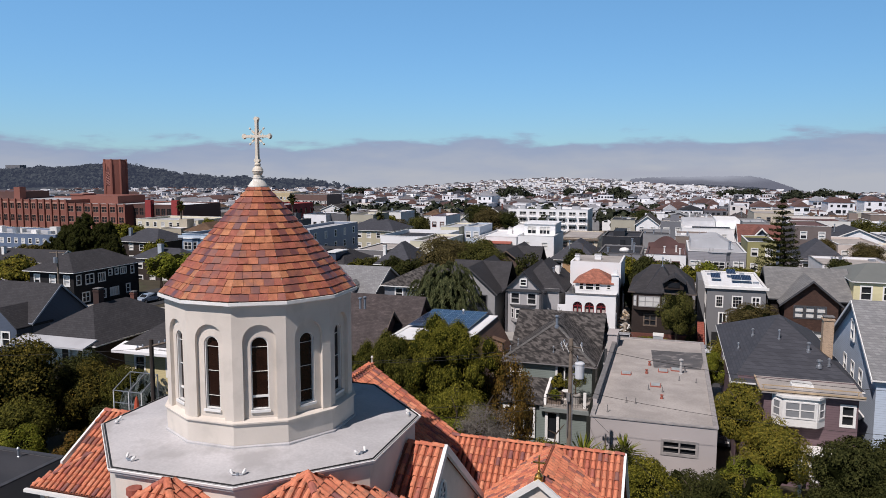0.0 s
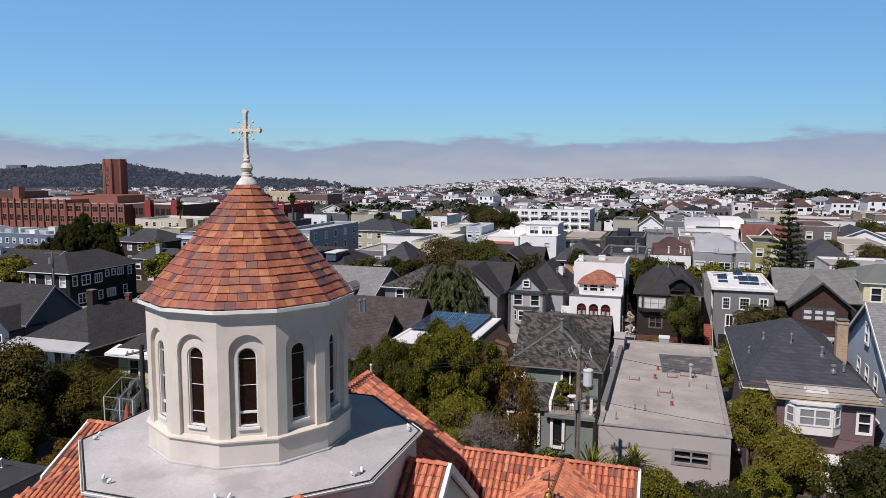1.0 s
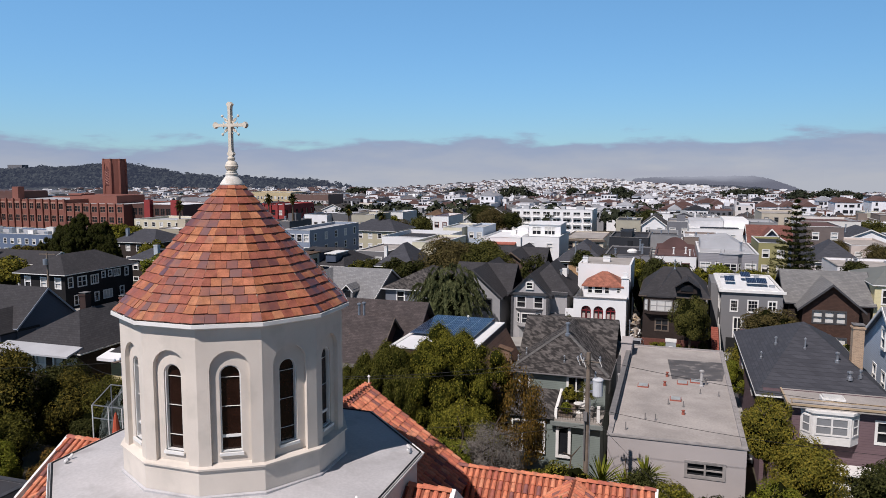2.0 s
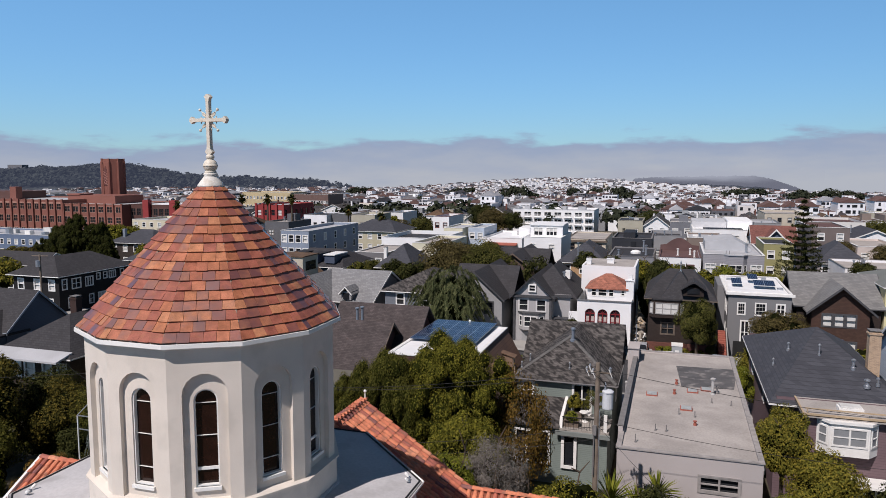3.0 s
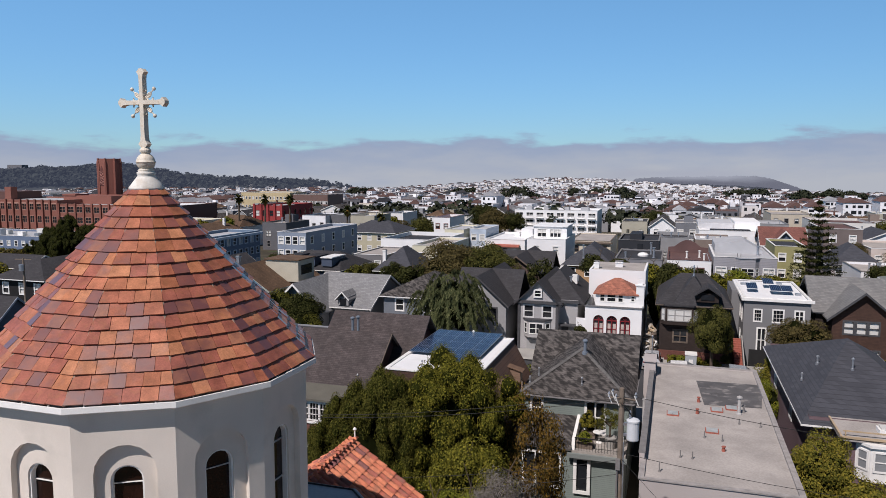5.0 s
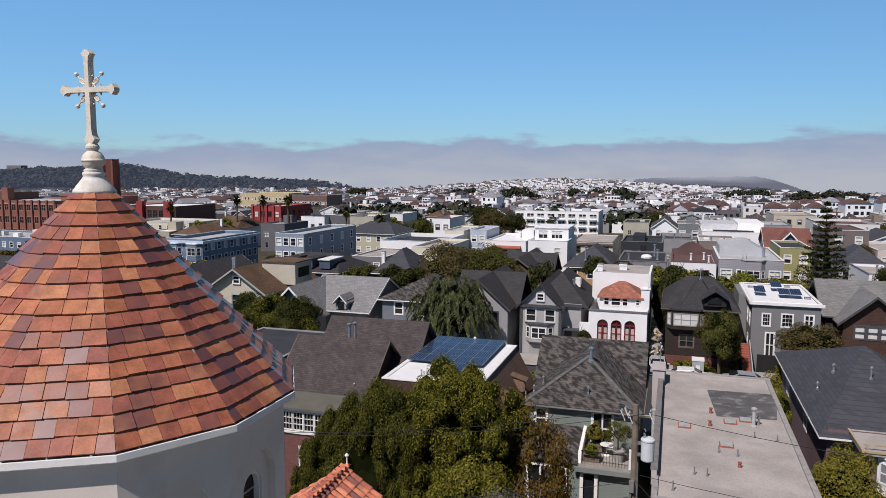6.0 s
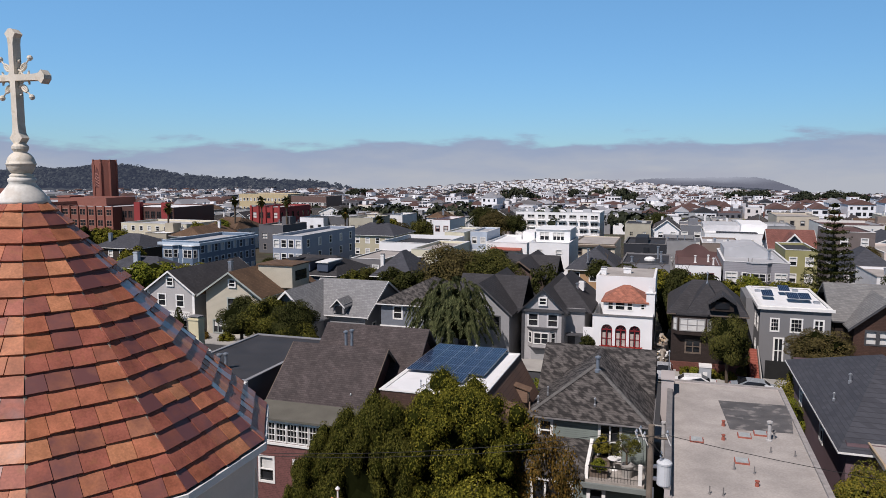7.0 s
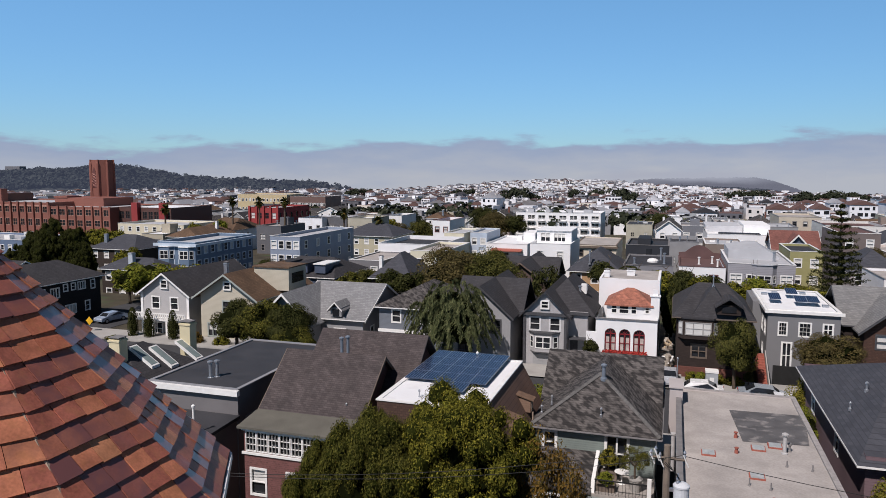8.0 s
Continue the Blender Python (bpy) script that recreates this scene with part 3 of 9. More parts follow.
gm = MB()
radii = [0, 15, 30, 45, 60, 75, 90, 110, 130, 150, 175, 200, 240, 300, 380, 480, 620, 800, 1050, 1400, 1600, 1800, 2000, 2200, 2400, 2600, 2800, 3000, 3200, 3600, 4000, 4900]
for i, r in enumerate(radii):
    for k in range(180):
        a = 2 * math.pi * k / 180
        x, y = r * math.sin(a), r * math.cos(a)
        gm.v.append((x, y, ground_z(x, y)))
for i in range(len(radii) - 1):
    for k in range(180):
        j = (k + 1) % 180
        gm.f.append((i * 180 + k, i * 180 + j, i * 180 + 180 + j, i * 180 + 180 + k)[::-1])
g_ob = new("ground", gm.mesh("ground", M_earth))
tagged(g_ob, "dark earth and garden ground between the houses", "ground", kind="structure")


def strip(name, x0, y0, x1, y1, z, mat, label, cat):
    """A paved strip that follows the ground."""
    mb = MB()
    n = max(1, int(max(x1 - x0, y1 - y0) / 15))
    for i in range(n):
        if x1 - x0 > y1 - y0:
            a, b = x0 + (x1 - x0) * i / n, x0 + (x1 - x0) * (i + 1) / n
            q = [(a, y0), (b, y0), (b, y1), (a, y1)]
        else:
            a, b = y0 + (y1 - y0) * i / n, y0 + (y1 - y0) * (i + 1) / n
            q = [(x0, a), (x1, a), (x1, b), (x0, b)]
        mb.slab([(x, y, ground_z(x, y) + z) for x, y in q], (0, 0, -z - 0.15))
    ob = new(name, mb.mesh(name, mat))
    return tagged(ob, label, cat, kind="structure")


strip("road", -150, 73.5, 60, 86.2, 0.95, M_asphalt, "grey asphalt street between the two rows of houses", "road")
strip("pavement", -150, 69.5, 60, 73.5, 1.08, M_concrete, "pale concrete pavement along the street", "pavement")
strip("pavement", -150, 86.2, 60, 90.8, 1.08, M_concrete, "pale concrete pavement before the far row", "pavement")
strip("road", -90, 89.0, -79, 420, 0.05, M_asphalt, "grey asphalt side street running away", "road")


# ---- church ----
CX, CY = -12.56, 20.21
church = thing("church", (CX, CY, 0), "cream stucco church with a conical tiled dome and clay tile wings", "church")


def drum_pt(r, k, z, n=12):
    w = math.pi / n + 2 * math.pi * k / n
    return Vector((CX + r * math.sin(w), CY - r * math.cos(w), z))


def arch_outline(hw, z0, zs, n=9):
    """Half-width, sill and spring height: the outline of a round-headed opening, from the lower left round to the lower right."""
    pts = [(-hw, z0)] + [(-hw * math.cos(math.pi * i / n), zs + hw * math.sin(math.pi * i / n)) for i in range(n + 1)] + [(hw, z0)]
    return pts


# drum walls: each face is a panel with a stepped, round-headed niche
Z_LEDGE, Z_EAVE, R_WALL = 14.85, 18.20, 2.88
Z_SPRING = 17.20
for k in range(12):
    a, b = drum_pt(R_WALL, k, 0), drum_pt(R_WALL, k + 1, 0)
    mid, along = (a + b) / 2, (b - a).normalized()
    out = Vector((along.y, -along.x, 0))
    half = (b - a).length / 2

    def at(u, z, d, mid=mid, along=along, out=out):
        p = mid + along * u - out * d
        return (p.x, p.y, z)

    mb = MB()
    o1, o2 = arch_outline(0.46, Z_LEDGE, Z_SPRING), arch_outline(0.245, 15.17, 17.05)
    # outer face round the niche
    mb.poly([at(-half, Z_LEDGE, 0), at(-0.46, Z_LEDGE, 0), at(-0.46, Z_SPRING, 0), at(-half, Z_SPRING, 0)])
    mb.poly([at(0.46, Z_LEDGE, 0), at(half, Z_LEDGE, 0), at(half, Z_SPRING, 0), at(0.46, Z_SPRING, 0)])
    arc = o1[1:-1]
    for i, ((u0, z0), (u1, z1)) in enumerate(zip(arc, arc[1:])):
        e0, e1 = -half + 2 * half * i / (len(arc) - 1), -half + 2 * half * (i + 1) / (len(arc) - 1)
        zt0 = Z_SPRING if i == 0 else Z_EAVE
        zt1 = Z_SPRING if i == len(arc) - 2 else Z_EAVE
        q = [at(u0, z0, 0), at(u1, z1, 0), at(e1, Z_EAVE, 0), at(e0, Z_EAVE, 0)]
        mb.poly(q)
    mb.poly([at(-half, Z_SPRING, 0), at(-0.46, Z_SPRING, 0), at(-half, Z_EAVE, 0)])
    mb.poly([at(0.46, Z_SPRING, 0), at(half, Z_SPRING, 0), at(half, Z_EAVE, 0)])
    D1, D2 = 0.11, 0.26
    for (u0, z0), (u1, z1) in zip(o1, o1[1:]):
        mb.poly([at(u0, z0, 0), at(u0, z0, D1), at(u1, z1, D1), at(u1, z1, 0)])
    # niche back, between the two outlines
    mb.poly([at(-0.46, Z_LEDGE, D1), at(0.46, Z_LEDGE, D1), at(0.245, 15.17, D1), at(-0.245, 15.17, D1)])
    for (p0, p1), (q0, q1) in zip(zip(o1, o1[1:]), zip(o2, o2[1:])):
        mb.poly([at(*p0, D1), at(*q0, D1), at(*q1, D1), at(*p1, D1)])
    for (u0, z0), (u1, z1) in zip(o2, o2[1:] + o2[:1]):
        mb.poly([at(u0, z0, D1), at(u0, z0, D2), at(u1, z1, D2), at(u1, z1, D1)])
    part("drum_wall", mb, M_stucco, church)
    # window: white casing with bars and dark amber glass
    wb = MB()
    o3 = arch_outline(0.215, 15.20, 17.05)
    for (p0, p1), (q0, q1) in zip(zip(o2, o2[1:] + o2[:1]), zip(o3, o3[1:] + o3[:1])):
        for d, flip in ((D1 + 0.03, 0),):
            wb.poly([at(*p0, d), at(*q0, d), at(*q1, d), at(*p1, d)])
        wb.poly([at(*q0, D1 + 0.03), at(*q0, D2 - 0.03), at(*q1, D2 - 0.03), at(*q1, D1 + 0.03)])
    fbox(wb, lambda u, z, d: at(u, z, d), -0.28, 15.10, 0.28, 15.17, 0.05, D2)
    for z in (15.54, 16.27, 16.98):
        th = 0.032 if (z < 15.6 and k % 2 == 0) else 0.0035
        fbox(wb, lambda u, z_, d: at(u, z_, d), -0.216, z - th, 0.216, z + th, D2 - 0.06, D2 - 0.02)
    w = part("arched_window", wb, M_white, church)
    part("pane", MB().poly([at(u, z, D2 - 0.025) for u, z in o3][::-1]), M_amber, w, "dark amber stained glass")

core = MB().ring(CX, CY, [(2.45, 13.9), (2.45, 18.2)], 12, math.pi / 12, closed=True)
part("drum_core", core, M_black, church)
foot = MB().ring(CX, CY, [(2.93, 13.9), (2.93, Z_LEDGE - 0.02), (2.99, Z_LEDGE - 0.02), (2.99, Z_LEDGE + 0.02), (2.72, Z_LEDGE + 0.09), (2.72, Z_LEDGE + 0.11)], 12, math.pi / 12)
part("drum_plinth", foot, M_stucco, church)
collar = MB().ring(CX, CY, [(2.99, 14.06), (2.99, 14.18), (2.94, 14.21)], 12, math.pi / 12)
part("flashing", collar, M_membrane, church)
corn = MB().ring(CX, CY, [(2.80, 18.18), (2.90, 18.19), (2.92, 18.23), (3.06, 18.235), (3.075, 18.25), (3.07, 18.335), (3.05, 18.34), (3.0, 18.29), (2.7, 18.29)], 12, math.pi / 12)
gutter = part("gutter", corn, M_white, church, "white painted eaves gutter")
for k in range(12):
    for f in (0.18, 0.5, 0.82):
        p = drum_pt(3.03, k, 18.335).lerp(drum_pt(3.03, k + 1, 18.335), f)
        q = drum_pt(2.9, k, 18.36).lerp(drum_pt(2.9, k + 1, 18.36), f)
        part("gutter_strap", MB().tube(p, q, 0.012, 0.012, 4), M_white, gutter)

# conical roof: deck, then courses of flat tiles on the twelve facets
Z0, Z1, RB, RT = 18.34, 21.53, 3.0, 0.205
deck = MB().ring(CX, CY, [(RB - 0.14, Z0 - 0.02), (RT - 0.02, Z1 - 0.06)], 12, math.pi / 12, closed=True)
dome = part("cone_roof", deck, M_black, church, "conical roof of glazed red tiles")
ROWS_N = 17
rng = random.Random(5)
rest = MB()
cone_tiles = []
for k in range(12):
    a, b = drum_pt(RB, k, Z0), drum_pt(RB, k + 1, Z0)
    c, d = drum_pt(RT, k, Z1), drum_pt(RT, k + 1, Z1)
    m0, m1 = (a + b) / 2, (c + d) / 2
    along = (b - a).normalized()
    slope = m1 - m0
    up = slope.normalized()
    nrm = along.cross(up).normalized()
    ch = slope.length / ROWS_N
    ang = math.pi / 12 + 2 * math.pi * (k + 0.5) / 12
    front = math.cos(ang) > -0.2 and math.sin(ang) > -0.95
    for r in range(ROWS_N):
        f0, f1 = r / ROWS_N, min(1.0, (r + 1.06) / ROWS_N)
        h0 = (a - b).length / 2 * (1 - f0) + (c - d).length / 2 * f0 + 0.009
        h1 = (a - b).length / 2 * (1 - f1) + (c - d).length / 2 * f1 + 0.004
        n = max(1, round(2 * h0 / 0.255))
        shift = rng.uniform(-0.25, 0.25) if n > 2 else 0.0
        cuts = [-1.0] + [(-1 + 2 * (i + shift) / n) for i in range(1, n) if -0.93 < (-1 + 2 * (i + shift) / n) < 0.93] + [1.0]
        for u0, u1 in zip(cuts, cuts[1:]):
            g = 0.0035
            lift, roll = 0.055 + rng.uniform(-0.009, 0.007), rng.uniform(-0.006, 0.006)
            low = m0 + slope * f0 + up * rng.uniform(-0.008, 0.008)
            hi = m0 + slope * f1
            # the side joints run up the slope, the hips cut the end tiles
            def across(u, h, hl):
                return max(-h, min(h, u * hl)) if abs(u) < 1 else u * h

            L0, R0 = across(u0, h0, h0) + g, across(u1, h0, h0) - g
            L1, R1 = across(u0, h1, h0) + g, across(u1, h1, h0) - g
            if R1 - L1 < 0.01:
                L1 = R1 = (L1 + R1) / 2
                R1 += 0.004
            lo_n, hi_n, tw = nrm * lift, nrm * 0.020, nrm * roll
            th = nrm * 0.034
            q = [low + along * L0 + lo_n + tw, low + along * R0 + lo_n - tw, hi + along * R1 + hi_n - tw, hi + along * L1 + hi_n + tw]
            cone_tiles.append((q, th, front))


def tile_mesh(mb, q, th):
    n = len(mb.v)
    mb.v += [tuple(p) for p in q] + [tuple(p - th) for p in q]
    mb.f += [tuple(n + i for i in f) for f in ((0, 1, 2, 3), (7, 6, 5, 4), (0, 4, 5, 1), (1, 5, 6, 2), (3, 7, 4, 0))]


# bedding along the hips, between the facets
for k in range(12):
    a, c = drum_pt(RB - 0.01, k, Z0 + 0.02), drum_pt(RT, k, Z1 + 0.01)
    part("hip_strip", MB().tube(a, c, 0.024, 0.02, 5), M_mortar, dome)

# finial: white cap, ball and cross
cap = MB().ring(CX, CY, [(0.315, 21.45), (0.31, 21.49), (0.245, 21.58), (0.175, 21.67), (0.15, 21.71), (0.165, 21.73), (0.165, 21.76), (0.14, 21.78), (0.12, 21.80)], 24, closed=True)
part("finial_cap", cap, material("weathered_white_paint", (0.70, 0.67, 0.61), 0.6, 0.15, 4, 30, 0.1, stain=((0.45, 0.38, 0.3), 7.0, 0.4)), church, "white painted finial cap", smooth=True)
ballp = [(0.165 * math.cos(math.pi * (i / 12 - 0.5)) + 0.002, 21.95 + 0.165 * math.sin(math.pi * (i / 12 - 0.5))) for i in range(13)]
ballp[6:7] = [(0.167, 21.938), (0.174, 21.942), (0.174, 21.958), (0.167, 21.962)]
part("finial_ball", MB().ring(CX, CY, ballp, 24, closed=True).ring(CX, CY, [(0.10, 21.76), (0.15, 21.80), (0.10, 21.84)], 20), M_stone, church, smooth=True)
part("finial_neck", MB().ring(CX, CY, [(0.07, 22.09), (0.10, 22.14), (0.10, 22.17), (0.06, 22.22), (0.05, 22.25)], 16, closed=True), M_stone, church)
cr = MB()
T_ = 0.058


ZC = 23.02


def cross_outline():
    """The cross in one outline: four flared arms with three-pointed tips."""
    pts = []
    for (dx, dz), ln, w0, w1 in (((0, 1), 0.60, 0.038, 0.085), ((1, 0), 0.505, 0.038, 0.085), ((0, -1), 0.83, 0.042, 0.10), ((-1, 0), 0.505, 0.038, 0.085)):
        # s points to the arm's left as it leaves the centre
        sx_, sz_ = -dz, dx
        side = [(0.045, w0), (ln * 0.70, w0 * 1.02), (ln * 0.82, w0 * 1.3), (ln * 0.90, w1), (ln * 0.94, w1 * 0.72), (ln, w1 * 0.28)]
        row = [(a, b) for a, b in side] + [(a, -b) for a, b in reversed(side)]
        pts += [(dx * a + sx_ * b, dz * a + sz_ * b) for a, b in row]
    return pts


cr.slab([(CX + x, CY - T_, ZC + z) for x, z in cross_outline()], (0, 2 * T_, 0))
cross = part("cross", cr, M_stone, church, "pale gilded cross with scrolls")
for sx in (-1, 1):
    for sz in (-1, 1):
        s = MB()
        # two curls and a knobbed stem in each corner of the cross
        for flip in (0, 1):
            curl = []
            for i in range(17):
                w = math.pi * (0.5 + 1.5 * i / 16)
                r = 0.092 - 0.045 * i / 16
                a_, b_ = 0.165 + r * math.cos(w), 0.085 + r * math.sin(w)
                if flip:
                    a_, b_ = b_, a_
                curl.append((CX + sx * a_, CY, ZC + sz * b_))
            s.sweep(curl, 0.0145, 6)
        s.sweep([(CX + sx * 0.04, CY, ZC + sz * 0.04), (CX + sx * 0.14, CY, ZC + sz * 0.14), (CX + sx * 0.235, CY, ZC + sz * 0.235)], 0.010, 6)
        for bx, bz in ((0.24, 0.24),):
            s.ring(CX + sx * bx, CY, [(0.005, ZC + sz * bz - 0.036), (0.026, ZC + sz * bz - 0.025), (0.036, ZC + sz * bz), (0.026, ZC + sz * bz + 0.025), (0.005, ZC + sz * bz + 0.036)], 10)
        part("scroll", s, M_stone, cross)

# octagonal platform roof and the walls under it
RP = 5.05
oct_turn = math.pi / 8
body = MB().ring(CX, CY, [(RP - 0.16, -0.5), (RP - 0.16, 13.86)], 8, oct_turn)
part("body_wall", body, M_stucco, church)
plat = MB().ring(CX, CY, [(RP - 0.02, 13.80), (RP - 0.02, 13.95), (2.5, 14.19)], 8, oct_turn)
part("platform_roof", plat, M_membrane, church, "grey membrane roof round the drum")
edge = MB().ring(CX, CY, [(RP - 0.12, 13.86), (RP + 0.03, 13.875), (RP + 0.05, 13.94), (RP + 0.03, 13.955), (RP + 0.0, 13.92)], 8, oct_turn)
part("platform_gutter", edge, M_white, church)
strip_ = MB().ring(CX, CY, [(RP - 0.03, 13.94), (RP - 0.06, 13.99), (RP - 0.10, 13.955)], 8, oct_turn)
part("drip_edge", strip_, M_black, church)
seams = MB()
for k in (3,):
    w = oct_turn + 2 * math.pi * (k + 0.22 + k * 0.07) / 8
    p0, p1 = Vector((CX + 3.1 * math.sin(w), CY - 3.1 * math.cos(w), 14.14)), Vector((CX + 4.6 * math.sin(w + 0.02), CY - 4.6 * math.cos(w + 0.02), 13.995))
    seams.tube(p0, p1, 0.006, 0.006, 4)
part("membrane_seam", seams, M_flash, church)


def floodlight(x, y, z, turn):
    """A twin-headed floodlight on a small base."""
    ob = thing("floodlight", (x, y, z), "white twin-headed floodlight standing on the membrane roof", "floodlight", "roof floodlights")
    c, s = math.cos(turn), math.sin(turn)

    def pt(a, b, h):
        return (x + a * c - b * s, y + a * s + b * c, z + h)

    part("base", MB().tube(pt(-0.14, 0, 0.02), pt(0.14, 0, 0.02), 0.025, 0.025, 6).tube(pt(0, 0, 0), pt(0, 0, 0.06), 0.05, 0.04, 8), M_steel, ob)
    for sx in (-1, 1):
        part("lamp_head", MB().tube(pt(sx * 0.13, 0, 0.03), pt(sx * 0.17, 0.05, 0.08), 0.025, 0.045, 8).tube(pt(sx * 0.17, 0.05, 0.08), pt(sx * 0.19, 0.09, 0.13), 0.045, 0.03, 8), M_white, ob)


for k, dr in ((0, 4.45), (-1, 4.5), (1, 4.55), (-2, 4.6), (2, 4.7)):
    w = oct_turn + math.pi / 4 * (k - 0.0) - math.pi / 4 * 0
    floodlight(CX + dr * math.sin(w), CY - dr * math.cos(w), 13.955 + (RP - dr) * 0.095, w)

# ---- barrel-tile roofs of the church ----
BARREL = []


def barrel_plane(p0, u, v, poly, thick=0.12, parent=None):
    """A tiled slope: p0 the eave's corner, u along the eave, v up the slope (unit vectors), poly the outline in (u, v) metres."""
    p0, u, v = Vector(p0), Vector(u).normalized(), Vector(v).normalized()
    n = u.cross(v).normalized()
    pl = part("tiled_roof", MB().slab([p0 + u * a + v * b for a, b in poly], -n * thick), M_pan, church, "weathered red clay barrel tile roof")
    us, vs = [a for a, _ in poly], [b for _, b in poly]

    def inside(a, b):
        c = False
        for (x1, y1), (x2, y2) in zip(poly, poly[1:] + poly[:1]):
            if (y1 > b) != (y2 > b) and a < (x2 - x1) * (b - y1) / (y2 - y1) + x1:
                c = not c
        return c

    cu, cv = 0.235, 0.36
    for i in range(int((max(us) - min(us)) / cu) + 1):
        for j in range(int((max(vs) - min(vs)) / cv) + 1):
            a, b = min(us) + cu * (i + 0.5), min(vs) + cv * j
            if inside(a, b + cv * 0.5):
                BARREL.append((p0 + u * (a + rng.uniform(-0.008, 0.008)) + v * b, u, (v + n * 0.0).normalized(), n, pl))


def barrel_tile(p, u, v, n):
    """One half-round cover tile, narrower at its upper end."""
    vs, fs = [], []
    seg = 5
    for s, r, lift in ((0.0, 0.092, 0.022), (0.40, 0.074, 0.0)):
        for rr in (r, r - 0.018):
            for i in range(seg + 1):
                w = math.pi * i / seg
                vs.append(tuple(p + v * s + u * (-rr * math.cos(w)) + n * (rr * math.sin(w) * 0.95 + lift)))
    k = seg + 1
    for i in range(seg):
        fs.append((i, i + 1, 2 * k + i + 1, 2 * k + i))
        fs.append((k + i + 1, k + i, i, i + 1)[::1])
    return vs, fs


def ridge_caps(parent, a, b, r=0.13):
    """A course of cap tiles along a ridge or hip."""
    a, b = Vector(a), Vector(b)
    n = max(1, int((b - a).length / 0.38))
    d = (b - a) / n
    for i in range(n):
        BARREL.append((a + d * i - Vector((0, 0, 0.01)), d.cross(Vector((0, 0, 1))).normalized() * 1.0, d.normalized(), None, parent))


S2 = 0.7071
# north arm: ridge runs away from the drum, east and west slopes
zn, yn = 13.45, 29.1
for s in (1, -1):
    run, drop = 4.35, 2.95
    v = Vector((-s * run, 0, drop)).normalized()
    L = math.hypot(run, drop)
    p0 = Vector((CX + s * run, CY + 3.0 if s > 0 else yn, zn - drop))
    barrel_plane(p0, (0, s, 0), v, [(0, 0), (yn - CY - 3.0, 0), (yn - CY - 3.0, L), (0, L)])
arm = MB().poly([(CX - 4.0, yn - 0.12, -0.5), (CX + 4.0, yn - 0.12, -0.5), (CX + 4.0, yn - 0.12, 10.6), (CX, yn - 0.12, 13.35), (CX - 4.0, yn - 0.12, 10.6)][::-1])
arm.box(CX - 4.0, CY, -0.5, CX + 4.0, yn - 0.14, 10.4)
part("wing_wall", arm, M_stucco, church)
fin = MB().tube((CX, yn, zn + 0.02), (CX, yn, zn + 0.3), 0.03, 0.02, 6).ring(CX, yn, [(0.01, zn + 0.27), (0.065, zn + 0.34), (0.01, zn + 0.41)], 10)
part("ridge_finial", fin, M_white, church)

# low east wing: ridge along the block, with a south slope towards the porch
zw, yw, x_a, x_b = 10.85, 28.62, -8.9, -1.62
run, drop = 4.6, 4.1
L = math.hypot(run, drop)
barrel_plane((x_a - 2.0, yw - run, zw - drop), (1, 0, 0), (0, run, drop), [(0, 0), (x_b - x_a + 2.0, 0), (x_b - x_a + 2.0, L), (0, L)])
barrel_plane((x_b, yw + run, zw - drop), (-1, 0, 0), (0, -run, drop), [(0, 0), (x_b - x_a, 0), (x_b - x_a, L), (0, L)])
wing = MB()
for x in (x_b - 0.15,):
    wing.poly([(x, yw - run + 0.3, -0.5), (x, yw + run - 0.3, -0.5), (x, yw + run - 0.3, zw - drop + 0.2), (x, yw, zw - 0.1), (x, yw - run + 0.3, zw - drop + 0.2)])
wing.box(x_a - 2, yw - run + 0.3, -0.5, x_b - 0.18, yw + run - 0.3, zw - drop + 0.1)
part("wing_wall", wing, M_stucco, church)
vb = MB()
for s in (-1, 1):
    vb.slab([(x_b - 0.03, yw, zw + 0.08), (x_b + 0.07, yw, zw + 0.08), (x_b + 0.07, yw + s * (run + 0.1), zw - drop - 0.02), (x_b - 0.03, yw + s * (run + 0.1), zw - drop - 0.02)], (0, 0, -0.26))
part("bargeboard", vb, M_white, church)

# east transept: short gable with a round window
xe, ye, ze = -6.72, 21.2, 13.35
run, drop = 4.6, 3.55
L = math.hypot(run, drop)
barrel_plane((CX + 3.6, ye - run, ze - drop), (1, 0, 0), (0, run, drop), [(0.5, 0), (xe - CX - 3.6, 0), (xe - CX - 3.6, L), (0.5, L)])
barrel_plane((xe, ye + run, ze - drop), (-1, 0, 0), (0, -run, drop), [(0, 0), (xe - CX - 3.6, 0), (xe - CX - 3.6, L), (0, L)])
tr = MB().poly([(xe - 0.12, ye - run, -0.5), (xe - 0.12, ye + run, -0.5), (xe - 0.12, ye + run, ze - drop), (xe - 0.12, ye, ze - 0.08), (xe - 0.12, ye - run, ze - drop)])
tr.box(CX, ye - run, -0.5, xe - 0.14, ye + run, ze - drop - 0.05)
part("transept_wall", tr, M_stucco, church)
tb = MB()
for s in (-1, 1):
    tb.slab([(xe - 0.03, ye, ze + 0.10), (xe + 0.09, ye, ze + 0.10), (xe + 0.09, ye + s * (run + 0.1), ze - drop), (xe - 0.03, ye + s * (run + 0.1), ze - drop)], (0, 0, -0.28))
part("bargeboard", tb, M_white, church)
rose = MB()
prev = None
for i in range(25):
    w = 2 * math.pi * i / 24
    p = Vector((xe - 0.09, ye + 0.36 * math.cos(w), 11.75 + 0.48 * math.sin(w)))
    if prev:
        rose.tube(prev, p, 0.05, 0.05, 5)
    prev = p
